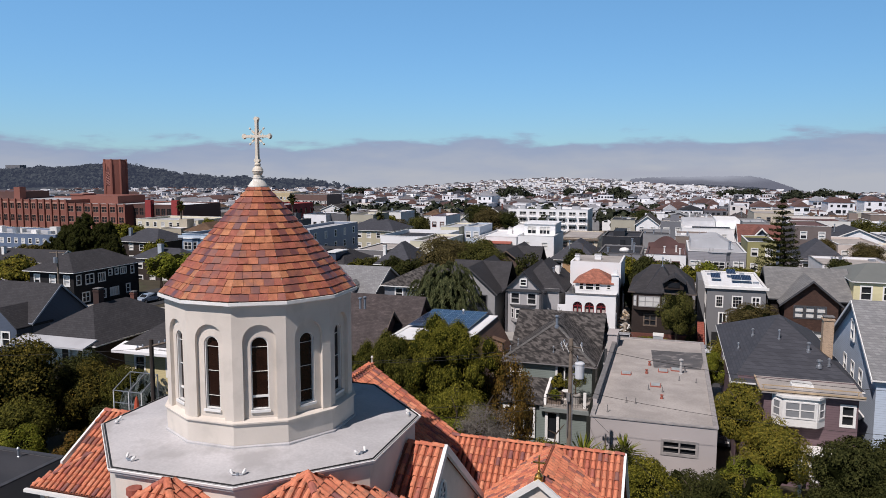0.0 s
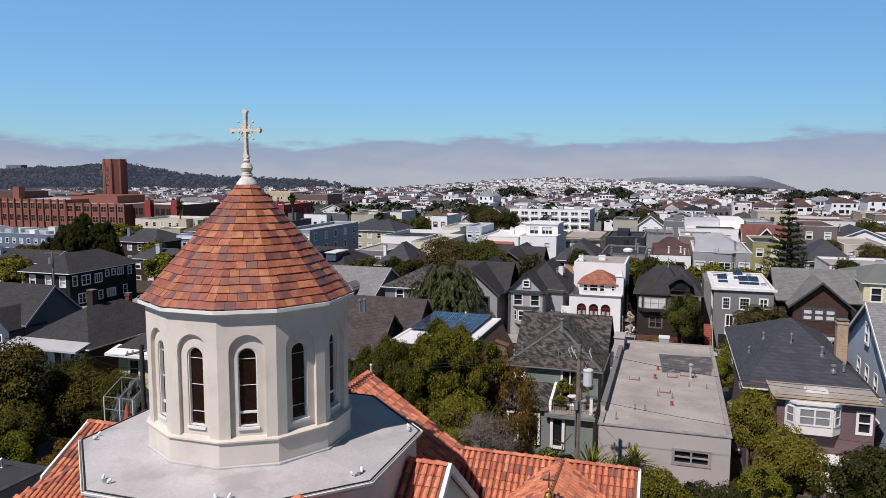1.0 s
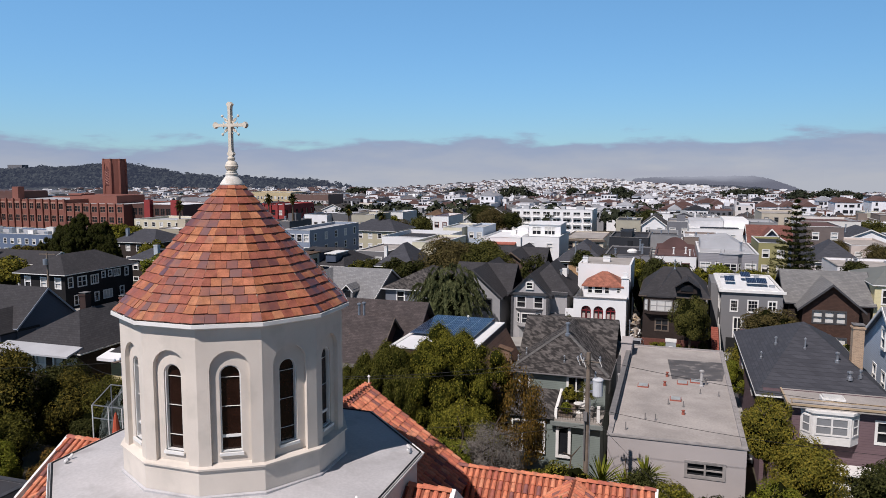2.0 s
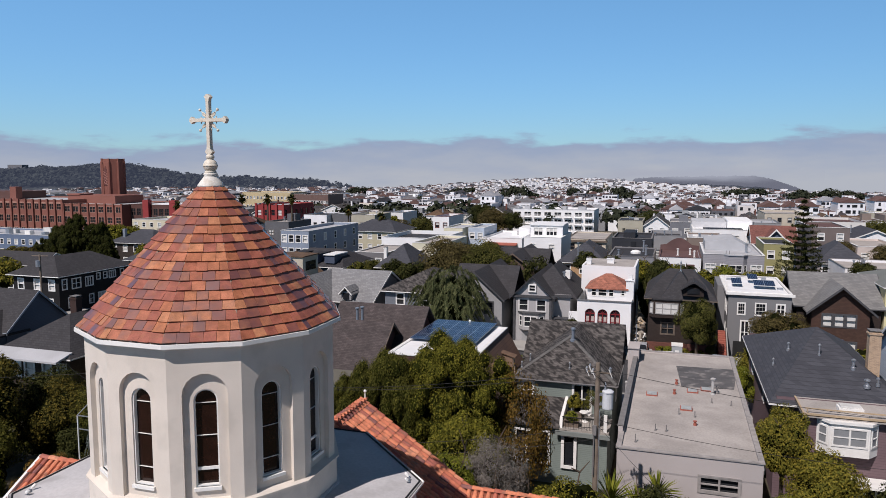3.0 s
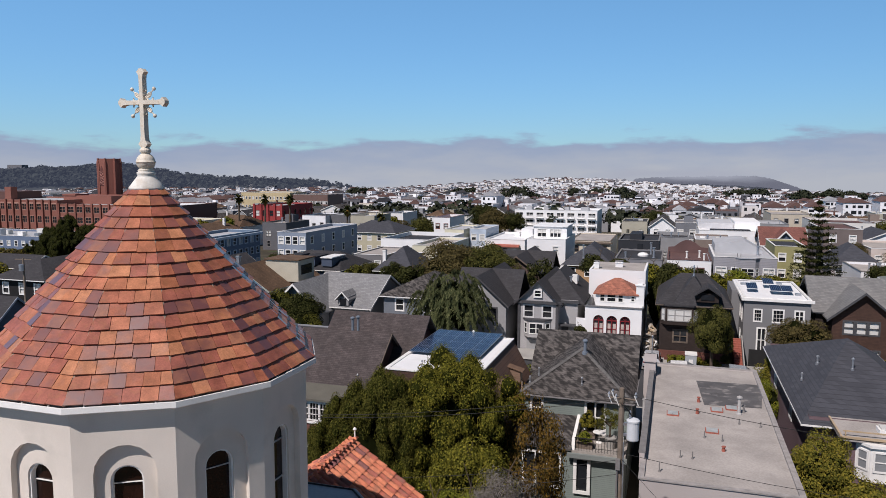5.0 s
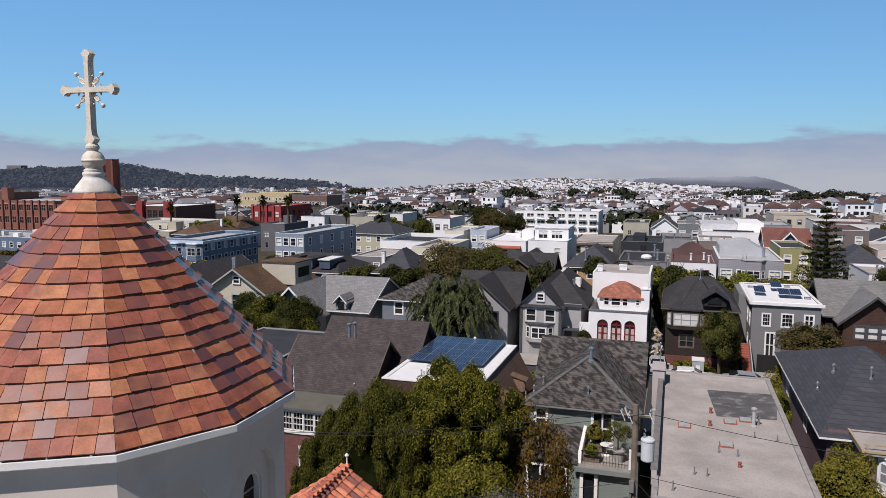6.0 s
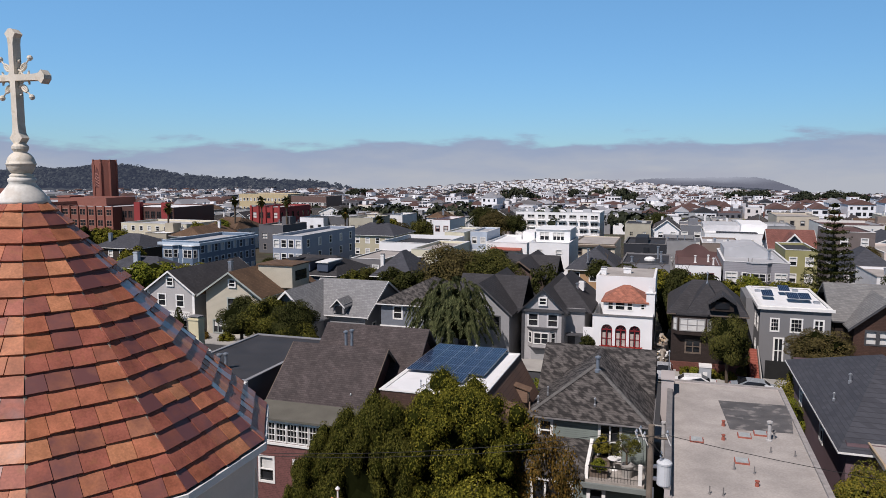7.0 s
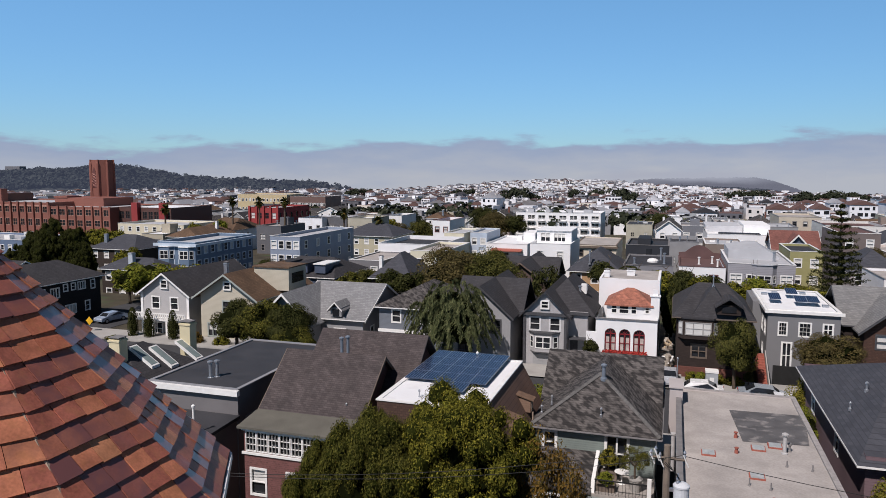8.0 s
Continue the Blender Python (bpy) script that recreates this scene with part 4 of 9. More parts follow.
for w in (0, math.pi / 2, math.pi / 4, -math.pi / 4):
    c, s = math.cos(w), math.sin(w)
    rose.tube((xe - 0.09, ye - 0.34 * c, 11.75 - 0.46 * s), (xe - 0.09, ye + 0.34 * c, 11.75 + 0.46 * s), 0.022, 0.022, 5)
rw = part("rose_window", rose, M_white, church)
part("pane", MB().poly([(xe - 0.105, ye + 0.36 * math.cos(2 * math.pi * i / 24), 11.75 + 0.48 * math.sin(2 * math.pi * i / 24)) for i in range(24)]), M_glass, rw)

# east porch: small gable facing south, with a gilded cross
xp, yp, zp = -4.35, 24.6, 11.1
for s in (1, -1):
    run, drop = 2.4, 1.75
    L = math.hypot(run, drop)
    p0 = Vector((xp + s * run, yp if s > 0 else yp + 3.6, zp - drop))
    barrel_plane(p0, (0, s, 0), (-s * run, 0, drop), [(0, 0), (3.6, 0), (3.6, L), (0, L)])
pw = MB().poly([(xp - 2.1, yp + 0.12, -0.5), (xp + 2.1, yp + 0.12, -0.5), (xp + 2.1, yp + 0.12, zp - 1.55), (xp, yp + 0.12, zp - 0.05), (xp - 2.1, yp + 0.12, zp - 1.55)])
part("porch_wall", pw, M_stucco, church)
pb = MB()
for s in (-1, 1):
    pb.slab([(xp, yp - 0.06, zp + 0.1), (xp + s * 2.5, yp - 0.06, zp - 1.75), (xp + s * 2.5, yp + 0.08, zp - 1.75), (xp, yp + 0.08, zp + 0.1)], (0, 0, -0.24))
part("bargeboard", pb, M_white, church)
gc = MB().box(xp - 0.14, yp + 0.0, zp - 0.1, xp + 0.14, yp + 0.28, zp + 0.12)
gc.ring(xp, yp + 0.14, [(0.13, zp + 0.12), (0.15, zp + 0.17), (0.10, zp + 0.24), (0.04, zp + 0.28), (0.07, zp + 0.33), (0.03, zp + 0.38)], 12, closed=True)
gc.box(xp - 0.025, yp + 0.12, zp + 0.36, xp + 0.025, yp + 0.16, zp + 0.86)
gc.box(xp - 0.18, yp + 0.118, zp + 0.62, xp + 0.18, yp + 0.162, zp + 0.67)
for q in ((-0.2, 0.645), (0.2, 0.645), (0, 0.88)):
    gc.ring(xp + q[0], yp + 0.14, [(0.01, zp + q[1] - 0.04), (0.04, zp + q[1]), (0.01, zp + q[1] + 0.04)], 8)
part("gilded_cross", gc, M_gold, church, "small gilded cross on a pedestal")

# hipped corner roofs under the platform, on the south side
for cx, cy, cz, w in ((-9.1, 16.65, 14.06, 2.2), (-12.4, 15.25, 14.04, 1.6)):
    dz = 0.66 * w
    for ux, uy in ((1, 0), (0, 1), (-1, 0), (0, -1)):
        # u runs along the eave, v climbs towards the peak
        vx, vy = -uy, ux
        e = Vector((cx - vx * w - ux * w, cy - vy * w - uy * w, cz - dz))
        Lh = math.hypot(w, dz)
        barrel_plane(e, (ux, uy, 0), (vx * w, vy * w, dz), [(0, 0), (2 * w, 0), (w + 0.02, Lh), (w - 0.02, Lh)])
    for sx, sy in ((-1, -1), (1, -1)):
        ridge_caps(church, (cx + sx * w, cy + sy * w, cz - dz + 0.03), (cx, cy, cz + 0.03))
    part("corner_wall", MB().box(cx - w + 0.3, cy - w + 0.3, -0.5, cx + w - 0.3, cy + w - 0.3, cz - dz), M_stucco, church)
part("flue", MB().ring(-13.4, 15.2, [(0.15, 11.5), (0.15, 13.52), (0.2, 13.54), (0.2, 13.70), (0.15, 13.72)], 14, closed=True), M_terra, church)

# west wing: lower tiled roof with a white verge
xw0, zr_, yr_ = -22.6, 11.9, 24.2
run, drop = 5.6, 3.2
L = math.hypot(run, drop)
barrel_plane((xw0 + 6.0, yr_ + run, zr_ - drop), (-1, 0, 0), (0, -run, drop), [(0, 0), (6.0, 0), (6.0, L), (0, L)])
# the south slope, widened by a hip at its foot
run, drop = 3.4, 3.4 * 3.2 / 5.6
L = math.hypot(run, drop)
barrel_plane((-23.15, yr_ - run, zr_ - drop), (1, 0, 0), (0, run, drop), [(0, 0), (7.0, 0), (7.0, L), (0.55, L), (0.7, 1.15)])
part("hip_slope", MB().slab([(-23.15, yr_ - run, zr_ - drop), (-22.4, yr_ - run + 1.0, zr_ - drop + 0.58), (-22.4, yr_ - 0.6, zr_ - drop + 0.58), (-23.15, yr_ - 0.6, zr_ - drop)], (0, 0, -0.1)), M_barrel_rest, church)
ridge_caps(church, (-23.1, yr_ - run + 0.05, zr_ - drop + 0.05), (-21.4, yr_ - 1.55, zr_ - 0.84))
ww = MB().poly([(xw0 + 0.12, yr_ + 5.6, -0.5), (xw0 + 0.12, yr_ - run, -0.5), (xw0 + 0.12, yr_ - run, zr_ - drop), (xw0 + 0.12, yr_, zr_ - 0.08), (xw0 + 0.12, yr_ + 5.6, zr_ - 3.2)])
ww.box(-22.9, yr_ - run + 0.2, -0.5, CX, yr_ + 5.4, zr_ - 3.3).box(-22.9, yr_ - run + 0.2, zr_ - 3.3, CX, yr_ - run + 0.6, zr_ - drop - 0.1)
part("wing_wall", ww, M_stucco, church)
wv = MB()
for s, q in ((-1, 2.4), (1, 5.6)):
    wv.slab([(xw0 - 0.07, yr_, zr_ + 0.1), (xw0 + 0.03, yr_, zr_ + 0.1), (xw0 + 0.03, yr_ + s * q, zr_ - q * 0.571 + 0.1), (xw0 - 0.07, yr_ + s * q, zr_ - q * 0.571 + 0.1)], (0, 0, -0.22))
part("bargeboard", wv, M_white, church)
part("eaves_gutter", MB().box(-23.3, yr_ - run - 0.18, zr_ - drop - 0.16, -16.5, yr_ - run - 0.04, zr_ - drop - 0.04), M_white, church)
ridge_caps(church, (CX, CY + 3.0, zn + 0.04), (CX, yn, zn + 0.04))
ridge_caps(church, (x_a - 1, yw, zw + 0.04), (x_b, yw, zw + 0.04))
ridge_caps(church, (CX + 4.6, ye, ze + 0.04), (xe, ye, ze + 0.04))
ridge_caps(church, (xw0, yr_, zr_ + 0.04), (xw0 + 6, yr_, zr_ + 0.04))


def lay_tiles():
    """The tiles themselves, single pieces where they show best, the rest joined."""
    made = 0
    for q, th, front in cone_tiles:
        if front and made < 420:
            mb = MB()
            tile_mesh(mb, q, th)
            part("roof_tile", mb, M_tile, dome)
            made += 1
        else:
            tile_mesh(rest, q, th)
    tagged(part("roof_tiles_behind", rest, M_tile_rest, dome), kind="stuff")
    other, single = MB(), 0
    for p, u, v, n, pl in BARREL:
        if n is None:
            n, s = Vector((0, 0, 1)), 1.3
            vs, fs = barrel_tile(Vector((0, 0, 0)), u * s, v, n * 0.95)
            vs = [tuple(Vector(q) + p) for q in vs]
        else:
            vs, fs = barrel_tile(p, u, v, n)
        near = pl is not church and p.x > -9.5 and p.y > 20 and p.z > 9.2 and v.y > -0.1 and v.x < 0.1
        if near and single < 300:
            mb = MB()
            mb.v, mb.f = vs, fs
            part("barrel_tile", mb, M_barrel, pl)
            single += 1
        else:
            k = len(other.v)
            other.v += vs
            other.f += [tuple(k + i for i in f) for f in fs]
    tagged(part("barrel_tiles", other, M_barrel_rest, church, "red clay barrel tiles"), kind="stuff")


# ---- the near row, seen from behind ----
P_pinkgrey = material("pinkish_grey_stucco", (0.44, 0.40, 0.385), 0.9, 0.12, 0.3, 40, 0.1, stain=((0.36, 0.33, 0.32), 0.4, 0.4))
flat = house("low flat-roofed stucco building with a gravel roof", (-4.5, 44.1, 2.8, 66.3), 0, 6.9, P_pinkgrey, "flat", M_gravel, parapet=0.08, trim=material("roof_edge_metal", (0.34, 0.315, 0.30), 0.7), name="building", category="building", wins=[("S", 4.27, 5.2, 1.9, 0.75, "pair", 0)])
part("parapet", MB().box(-4.62, 46.5, 6.6, -4.36, 66.2, 7.35), P_pinkgrey, flat)
part("parapet_coping", MB().box(-4.66, 46.5, 7.35, -4.32, 66.2, 7.42), M_flash, flat)
part("chimney_block", MB().box(-5.05, 62.6, 5.0, -4.25, 64.6, 8.0).box(-5.1, 62.5, 8.0, -4.2, 64.7, 8.08), P_pinkgrey, flat)
part("roof_patch", MB().slab([(-1.1, 57.0, 6.935), (0.6, 57.2, 6.935), (2.32, 57.4, 6.935), (2.6, 60.0, 6.935), (2.62, 62.7, 6.935), (-1.45, 62.5, 6.935)], (0, 0, -0.01)), M_patch, flat)
vent_pipe(flat, 0.86, 55.8, 6.93, 0.95, 0.10, True, material("grey_vent_paint", (0.42, 0.41, 0.40), 0.7, 0.15, 3, 30, 0.1))
vent_pipe(flat, 1.16, 56.2, 6.93, 0.3, 0.06, True, M_flash)
for x, y in ((-3.0, 54.5), (-0.4, 56.0), (0.5, 56.65), (-0.85, 52.05)):
    c = part("skylight_curb", MB().slab([(x - 0.36, y - 0.3, 6.99), (x + 0.36, y - 0.3, 6.99), (x + 0.36, y + 0.3, 7.06), (x - 0.36, y + 0.3, 7.06)], (0, 0, -0.15)), M_terra, flat)
    part("skylight_pane", MB().slab([(x - 0.31, y - 0.25, 7.02), (x + 0.31, y - 0.25, 7.02), (x + 0.31, y + 0.25, 7.085), (x - 0.31, y + 0.25, 7.085)], (0, 0, -0.02)), material("frosted_skylight", (0.36, 0.38, 0.38), 0.35, 0.2, 4, 30, 0.0), c)
for x, y, h in ((-1.43, 57.5, 0.36), (-1.57, 55.1, 0.34), (-0.4, 49.2, 0.3)):
    part("vent_stub", MB().ring(x, y, [(0.10, 6.9), (0.10, 6.9 + h * 0.5), (0.07, 6.9 + h * 0.5), (0.07, 6.85 + h)], 8, closed=True).ring(x, y, [(0.11, 6.85 + h), (0.11, 6.9 + h)], 8, closed=True), M_terra, flat)
for x, y, h in ((-1.3, 50.95, 0.4), (-0.38, 50.7, 0.4), (0.73, 53.9, 0.35), (1.88, 53.7, 0.35), (-2.6, 47.6, 0.42), (-2.0, 47.6, 0.42), (-3.6, 45.4, 0.5)):
    part("vent_stub", MB().ring(x, y, [(0.09, 6.9), (0.05, 7.0), (0.035, 7.0), (0.035, 6.9 + h)], 6, closed=True), M_flash, flat)
part("wall_pipe", MB().ring(-4.78, 57.4, [(0.12, 4.6), (0.12, 6.75), (0.16, 6.75), (0.16, 6.85)], 10, closed=True), material("grey_vent_paint", (0.42, 0.41, 0.40)), flat)
vent_pipe(flat, -4.6, 65.6, 6.9, 2.2, 0.04, True, M_steel)

P_green = material("grey_green_siding", (0.20, 0.235, 0.215), 0.7, 0.12, 0.5, 30, 0.3, pattern=("siding", 1, 0.13))
hipb = house("grey-green clapboard house with a mottled shingle roof", (-12.7, 57.0, -5.75, 68.5), 0, 6.9, P_green, "hip", R_mottled, rise=2.3, over=0.35, axis="y", hip=3.6, fascia=False, wins=[("S", 4.2, 4.3, 1.2, 2.1, "pair"), ("S", 0.5, 5.0, 0.7, 1.3), ("E", 3.0, 4.6, 0.9, 1.4)])
part("cross_roof", gable_roof((-13.0, 62.4, -5.75, 68.6), 6.9, 2.35, "x", 0.3), R_mottled, hipb)
vent_pipe(hipb, -9.0, 59.9, 9.0, 0.75, 0.11, True, material("blue_grey_flue", (0.16, 0.19, 0.23), 0.6, 0.2, 3, 30, 0.1))
part("eaves_gutter", MB().box(-13.08, 56.58, 6.54, -5.38, 56.66, 6.62).box(-5.42, 56.66, 6.54, -5.34, 68.8, 6.62), paint((0.22, 0.21, 0.21)), hipb)
M_cap = material("pale_ridge_shingle", (0.13, 0.125, 0.12), 0.9, 0.3, 3, 40, 0.3)
for ex in (-13.02, -5.43):
    p0, p1 = Vector((ex, 56.67, 6.72)), Vector((-9.22, 60.25, 9.24))
    side = Vector((p1.y - p0.y, p0.x - p1.x, 0)).normalized() * 0.17
    for i in range(24):
        a, b = p0.lerp(p1, i / 24), p0.lerp(p1, (i + 1.2) / 24)
        up = Vector((0, 0, 0.045))
        q = MB().poly([a - side - up, a + up * 1.6, b + up * 0.8, b - side - up]).poly([a + up * 1.6, a + side - up, b + side - up, b + up * 0.8])
        part("ridge_cap", q.poly([a - side - up, a + side - up, a + up * 1.6]), M_cap, hipb)
for x, y, z in ((-12.5, 57.9, 7.1), (-8.9, 57.6, 7.4), (-12.0, 58.6, 7.55)):
    vent_pipe(hipb, x, y, z, 0.28, 0.045)
# lower back wing with a deck
P_greywall = material("grey_clapboard", (0.34, 0.35, 0.36), 0.7, 0.1, 0.5, 30, 0.3, pattern=("siding", 1, 0.15))
low = part("back_wing", MB().box(-12.5, 54.2, -0.5, -5.8, 57.0, 4.0), P_green, hipb)
part("lean_to_roof", MB().slab([(-12.9, 53.8, 4.25), (-9.05, 53.8, 4.25), (-9.05, 57.0, 5.35), (-12.9, 57.0, 5.35)], (0, 0, -0.14)), R_mottled, hipb)
part("deck_floor", MB().box(-9.05, 53.9, 3.98, -5.7, 56.98, 4.12), material("deck_boards", (0.34, 0.31, 0.28), 0.85, 0.2, 3, 30, 0.2), hipb)
part("deck_fascia", MB().box(-9.3, 53.7, 3.7, -5.6, 53.9, 3.98), paint((0.2, 0.22, 0.21)), hipb)
part("deck_wall", MB().slab([(-9.06, 57.0, 5.45), (-9.06, 54.25, 4.75), (-9.06, 54.0, 4.0), (-9.06, 57.0, 4.0)], (0.2, 0, 0)), M_white, hipb)
part("corner_post", MB().box(-6.05, 53.95, 4.1, -5.83, 54.15, 5.3), M_white, hipb)
rail = part("railing", MB().box(-8.85, 53.95, 4.92, -6.05, 54.01, 4.98), M_black, hipb)
for i in range(16):
    part("baluster", MB().box(-8.8 + i * 0.18, 53.97, 4.1, -8.78 + i * 0.18, 53.99, 4.93), M_black, rail)
fnS = face_fn((-12.5, 54.2, -5.8, 57.0), "S")[0]
window(hipb, lambda u, z, d: fnS(u, z, d - 0.13), 0.4, 1.5, 2.3, 2.2, "triple")
window(hipb, lambda u, z, d: fnS(u, z, d - 0.13), 3.75, 1.4, 0.75, 2.15, "none", None, 0, 0.16)
for x, y, w in ((-8.35, 54.6, 0.55), (-8.3, 56.3, 0.5)):
    solid("planter", MB().box(x - w, y - 0.25, 4.12, x + w, y + 0.25, 4.55).box(x - w - 0.04, y - 0.29, 4.5, x + w + 0.04, y + 0.29, 4.58), M_wood, "weathered wooden planter box on the deck", "planter", "deck planters")
solid("plant_pot", MB().ring(-6.7, 55.0, [(0.26, 4.12), (0.36, 4.8), (0.4, 4.8), (0.4, 4.88), (0.3, 4.86)], 14, closed=True), M_concrete, "round grey pot holding a small tree", "pot")
table = thing("garden_table", (-7.5, 55.8, 4.12), "small round white table on the deck", "table")
part("top", MB().ring(-7.5, 55.8, [(0.4, 4.8), (0.42, 4.82), (0.4, 4.84)], 16, closed=True), M_white, table)
part("leg", MB().tube((-7.5, 55.8, 4.12), (-7.5, 55.8, 4.8), 0.04, 0.04, 8).ring(-7.5, 55.8, [(0.22, 4.12), (0.2, 4.16)], 12, closed=True), M_white, table)

# white-roofed house with the solar array
P_brownside = material("brown_shingle_wall", (0.085, 0.05, 0.038), 0.9, 0.2, 0.6, 30, 0.3, pattern=("shingle", 0.25, 0.14))
sol = house("brown mansard house with a white roof and solar panels", (-20.7, 51.4, -14.6, 62.0), 0, 9.05, P_brownside, "flat", R_white, parapet=0.0, trim=M_white, wins=[("S", 1.2, 5.6, 1.0, 1.4), ("S", 3.6, 5.6, 1.0, 1.4)])
part("mansard", MB().slab([(-14.62, 51.4, 9.05), (-13.1, 51.4, 6.3), (-13.1, 62.0, 6.3), (-14.62, 62.0, 9.05)], (0, 0, -0.2)), material("mansard_slats", (0.15, 0.09, 0.066), 0.9, 0.2, 0.6, 30, 0.5, pattern=("siding", 1, 0.26)), sol)
part("side_wall", MB().box(-14.6, 51.4, -0.5, -13.4, 62.0, 6.2), P_brownside, sol)
for y in (54.4, 58.2):
    dm = part("dormer", MB().box(-14.2, y - 0.32, 7.0, -13.2, y + 0.32, 7.85), material("tan_dormer_wall", (0.21, 0.135, 0.095), 0.9, 0.15, 1, 30, 0.2, pattern=("siding", 1, 0.14)), sol)
    part("dormer_roof", MB().slab([(-14.2, y - 0.42, 8.15), (-13.0, y - 0.42, 7.8), (-13.0, y + 0.42, 7.8), (-14.2, y + 0.42, 8.15)], (0, 0, -0.07)), material("tan_dormer_roof", (0.17, 0.105, 0.07), 0.9), dm)
    dw = part("dormer_window", MB().box(-13.19, y - 0.24, 7.05, -13.16, y + 0.24, 7.76), material("tan_trim", (0.45, 0.34, 0.25), 0.8, 0.15), dm)
    part("pane", MB().poly([(-13.15, y - 0.17, 7.12), (-13.15, y + 0.17, 7.12), (-13.15, y + 0.17, 7.7), (-13.15, y - 0.17, 7.7)]), M_glass, dw)
    vent_pipe(sol, -12.98, y - 0.7, 6.2, 1.0, 0.05, False, M_mortar)
solar(sol, (-20.5, 55.3, 9.32), (1.0, 0, 0), (0, 1.65, 0.02), 5, 4)
solar(sol, (-18.35, 53.6, 9.30), (1.0, 0, 0), (0, 1.65, 0.02), 2, 1)
for x, y in ((-17.9, 53.2), (-15.6, 52.9), (-18.6, 52.6)):
    vent_pipe(sol, x, y, 9.07, 0.25, 0.035)
vent_pipe(sol, -17.6, 61.6, 9.07, 0.35, 0.06, True, M_white)

# brown double-gabled house with the sun porch
P_maroon = material("maroon_shingle_wall", (0.165, 0.075, 0.07), 0.9, 0.15, 0.6, 30, 0.25, pattern=("brick", 0.2, 0.12))
P_taupe = material("brown_stucco_wall", (0.13, 0.085, 0.075), 0.9, 0.12, 0.6, 30, 0.1)
brn = house("brown-roofed gabled house with a glazed sun porch", (-29.4, 53.9, -23.0, 61.0), 0, 7.05, P_taupe, "gable", R_brown, rise=2.85, over=0.35, axis="x", trim=M_wood)
part("eaves_gutter", MB().box(-29.8, 53.42, 6.62, -22.6, 53.5, 6.74), M_white, brn)
part("rear_wing", MB().box(-28.4, 57.6, -0.5, -21.4, 64.0, 7.3), P_taupe, brn)
part("rear_roof", gable_roof((-28.5, 57.2, -21.2, 64.6), 7.3, 3.35, "x", 0.35), R_brown, brn)
part("rear_gable", MB().poly([(-21.42, 57.2, 7.3), (-21.42, 64.6, 7.3), (-21.42, 60.9, 10.5)]), P_maroon, brn)
M_flue = material("blue_grey_flue", (0.16, 0.19, 0.23))
vent_pipe(brn, -25.95, 57.9, 9.6, 1.05, 0.10, True, M_flue)
vent_pipe(brn, -25.65, 58.2, 9.6, 1.1, 0.10, True, M_flue)
vent_pipe(brn, -24.0, 54.4, 7.2, 0.22, 0.04)
part("rust_streak", MB().slab([(-25.95, 55.9, 8.68), (-25.8, 56.1, 8.76), (-25.7, 57.75, 9.42), (-26.0, 57.75, 9.42)], (0, 0, -0.01)), material("rust_stain", (0.15, 0.055, 0.035), 0.95, 0.4, 3, 20, 0.1), brn)
vent_pipe(brn, -30.2, 63.6, 7.9, 0.7, 0.12)
fnP = face_fn((-29.5, 51.6, -23.2, 54.0), "S")[0]
porch = MB()
pholes = [(0.15 + i * 0.77, 5.0, 0.68, 1.2) for i in range(8)] + [(0.45, 2.3, 1.0, 1.6), (2.9, 2.3, 1.0, 1.6)]
wall_side(porch, (-29.5, 51.6, -23.2, 54.0), "S", -0.5, 6.5, pholes)
wall_side(porch, (-29.5, 51.6, -23.2, 54.0), "W", -0.5, 6.5, [])
wall_side(porch, (-29.5, 51.6, -23.2, 54.0), "E", -0.5, 6.5, [])
part("sun_porch", porch, P_maroon, brn)
for u, z, w, h in pholes:
    window(brn, fnP, u, z, w, h, "grid" if w < 0.8 else "dh", None, 2 if w > 0.8 else 0, t=0.03 if w < 0.8 else 0.09)
part("porch_band", MB().box(-29.62, 51.5, 4.78, -23.1, 51.62, 4.92).box(-29.62, 51.5, 6.25, -23.1, 51.62, 6.45), M_white, brn)
part("porch_roof", MB().slab([(-29.8, 51.3, 6.55), (-22.9, 51.3, 6.55), (-22.9, 54.2, 6.95), (-29.8, 54.2, 6.95)], (0, 0, -0.14)), material("olive_roofing", (0.125, 0.118, 0.098), 0.95, 0.2, 0.8, 30, 0.1), brn)

# dark flat-roofed house with the white cornice
P_dkgrey = material("dark_grey_stucco", (0.17, 0.16, 0.16), 0.9, 0.12, 0.5, 30, 0.1)
drk = house("dark grey house with a black roof and white cornice", (-38.0, 53.6, -31.2, 66.0), 0, 7.9, P_dkgrey, "flat", R_black, parapet=0.04, trim=paint((0.26, 0.26, 0.27)), wins=[("E", 2.6, 4.3, 1.0, 1.6), ("E", 0.9, 4.1, 1.2, 1.8), ("E", 5.2, 4.3, 0.8, 1.3)])
part("cornice", MB().box(-38.15, 53.3, 7.6, -31.05, 53.6, 7.95), M_white, drk)
part("front_wing", MB().box(-36.4, 49.8, -0.5, -31.3, 53.6, 6.1), P_dkgrey, drk)
part("wing_roof", MB().slab([(-36.7, 49.5, 6.2), (-31.0, 49.5, 6.2), (-31.0, 53.5, 6.35), (-36.7, 53.5, 6.35)], (0, 0, -0.2)), R_black, drk)
part("wing_cornice", MB().box(-36.8, 49.35, 5.9, -30.9, 49.5, 6.16), M_white, drk)
fnW = face_fn((-36.4, 49.8, -31.3, 53.6), "S")[0]
for u in (0.4, 1.5, 2.6, 3.7):
    window(drk, lambda u_, z, d: fnW(u_, z, d - 0.13), u, 4.0, 0.9, 1.5, "dh", None, 1 if u < 2 else 0)
vent_pipe(drk, -34.6, 55.6, 7.9, 1.0, 0.12)
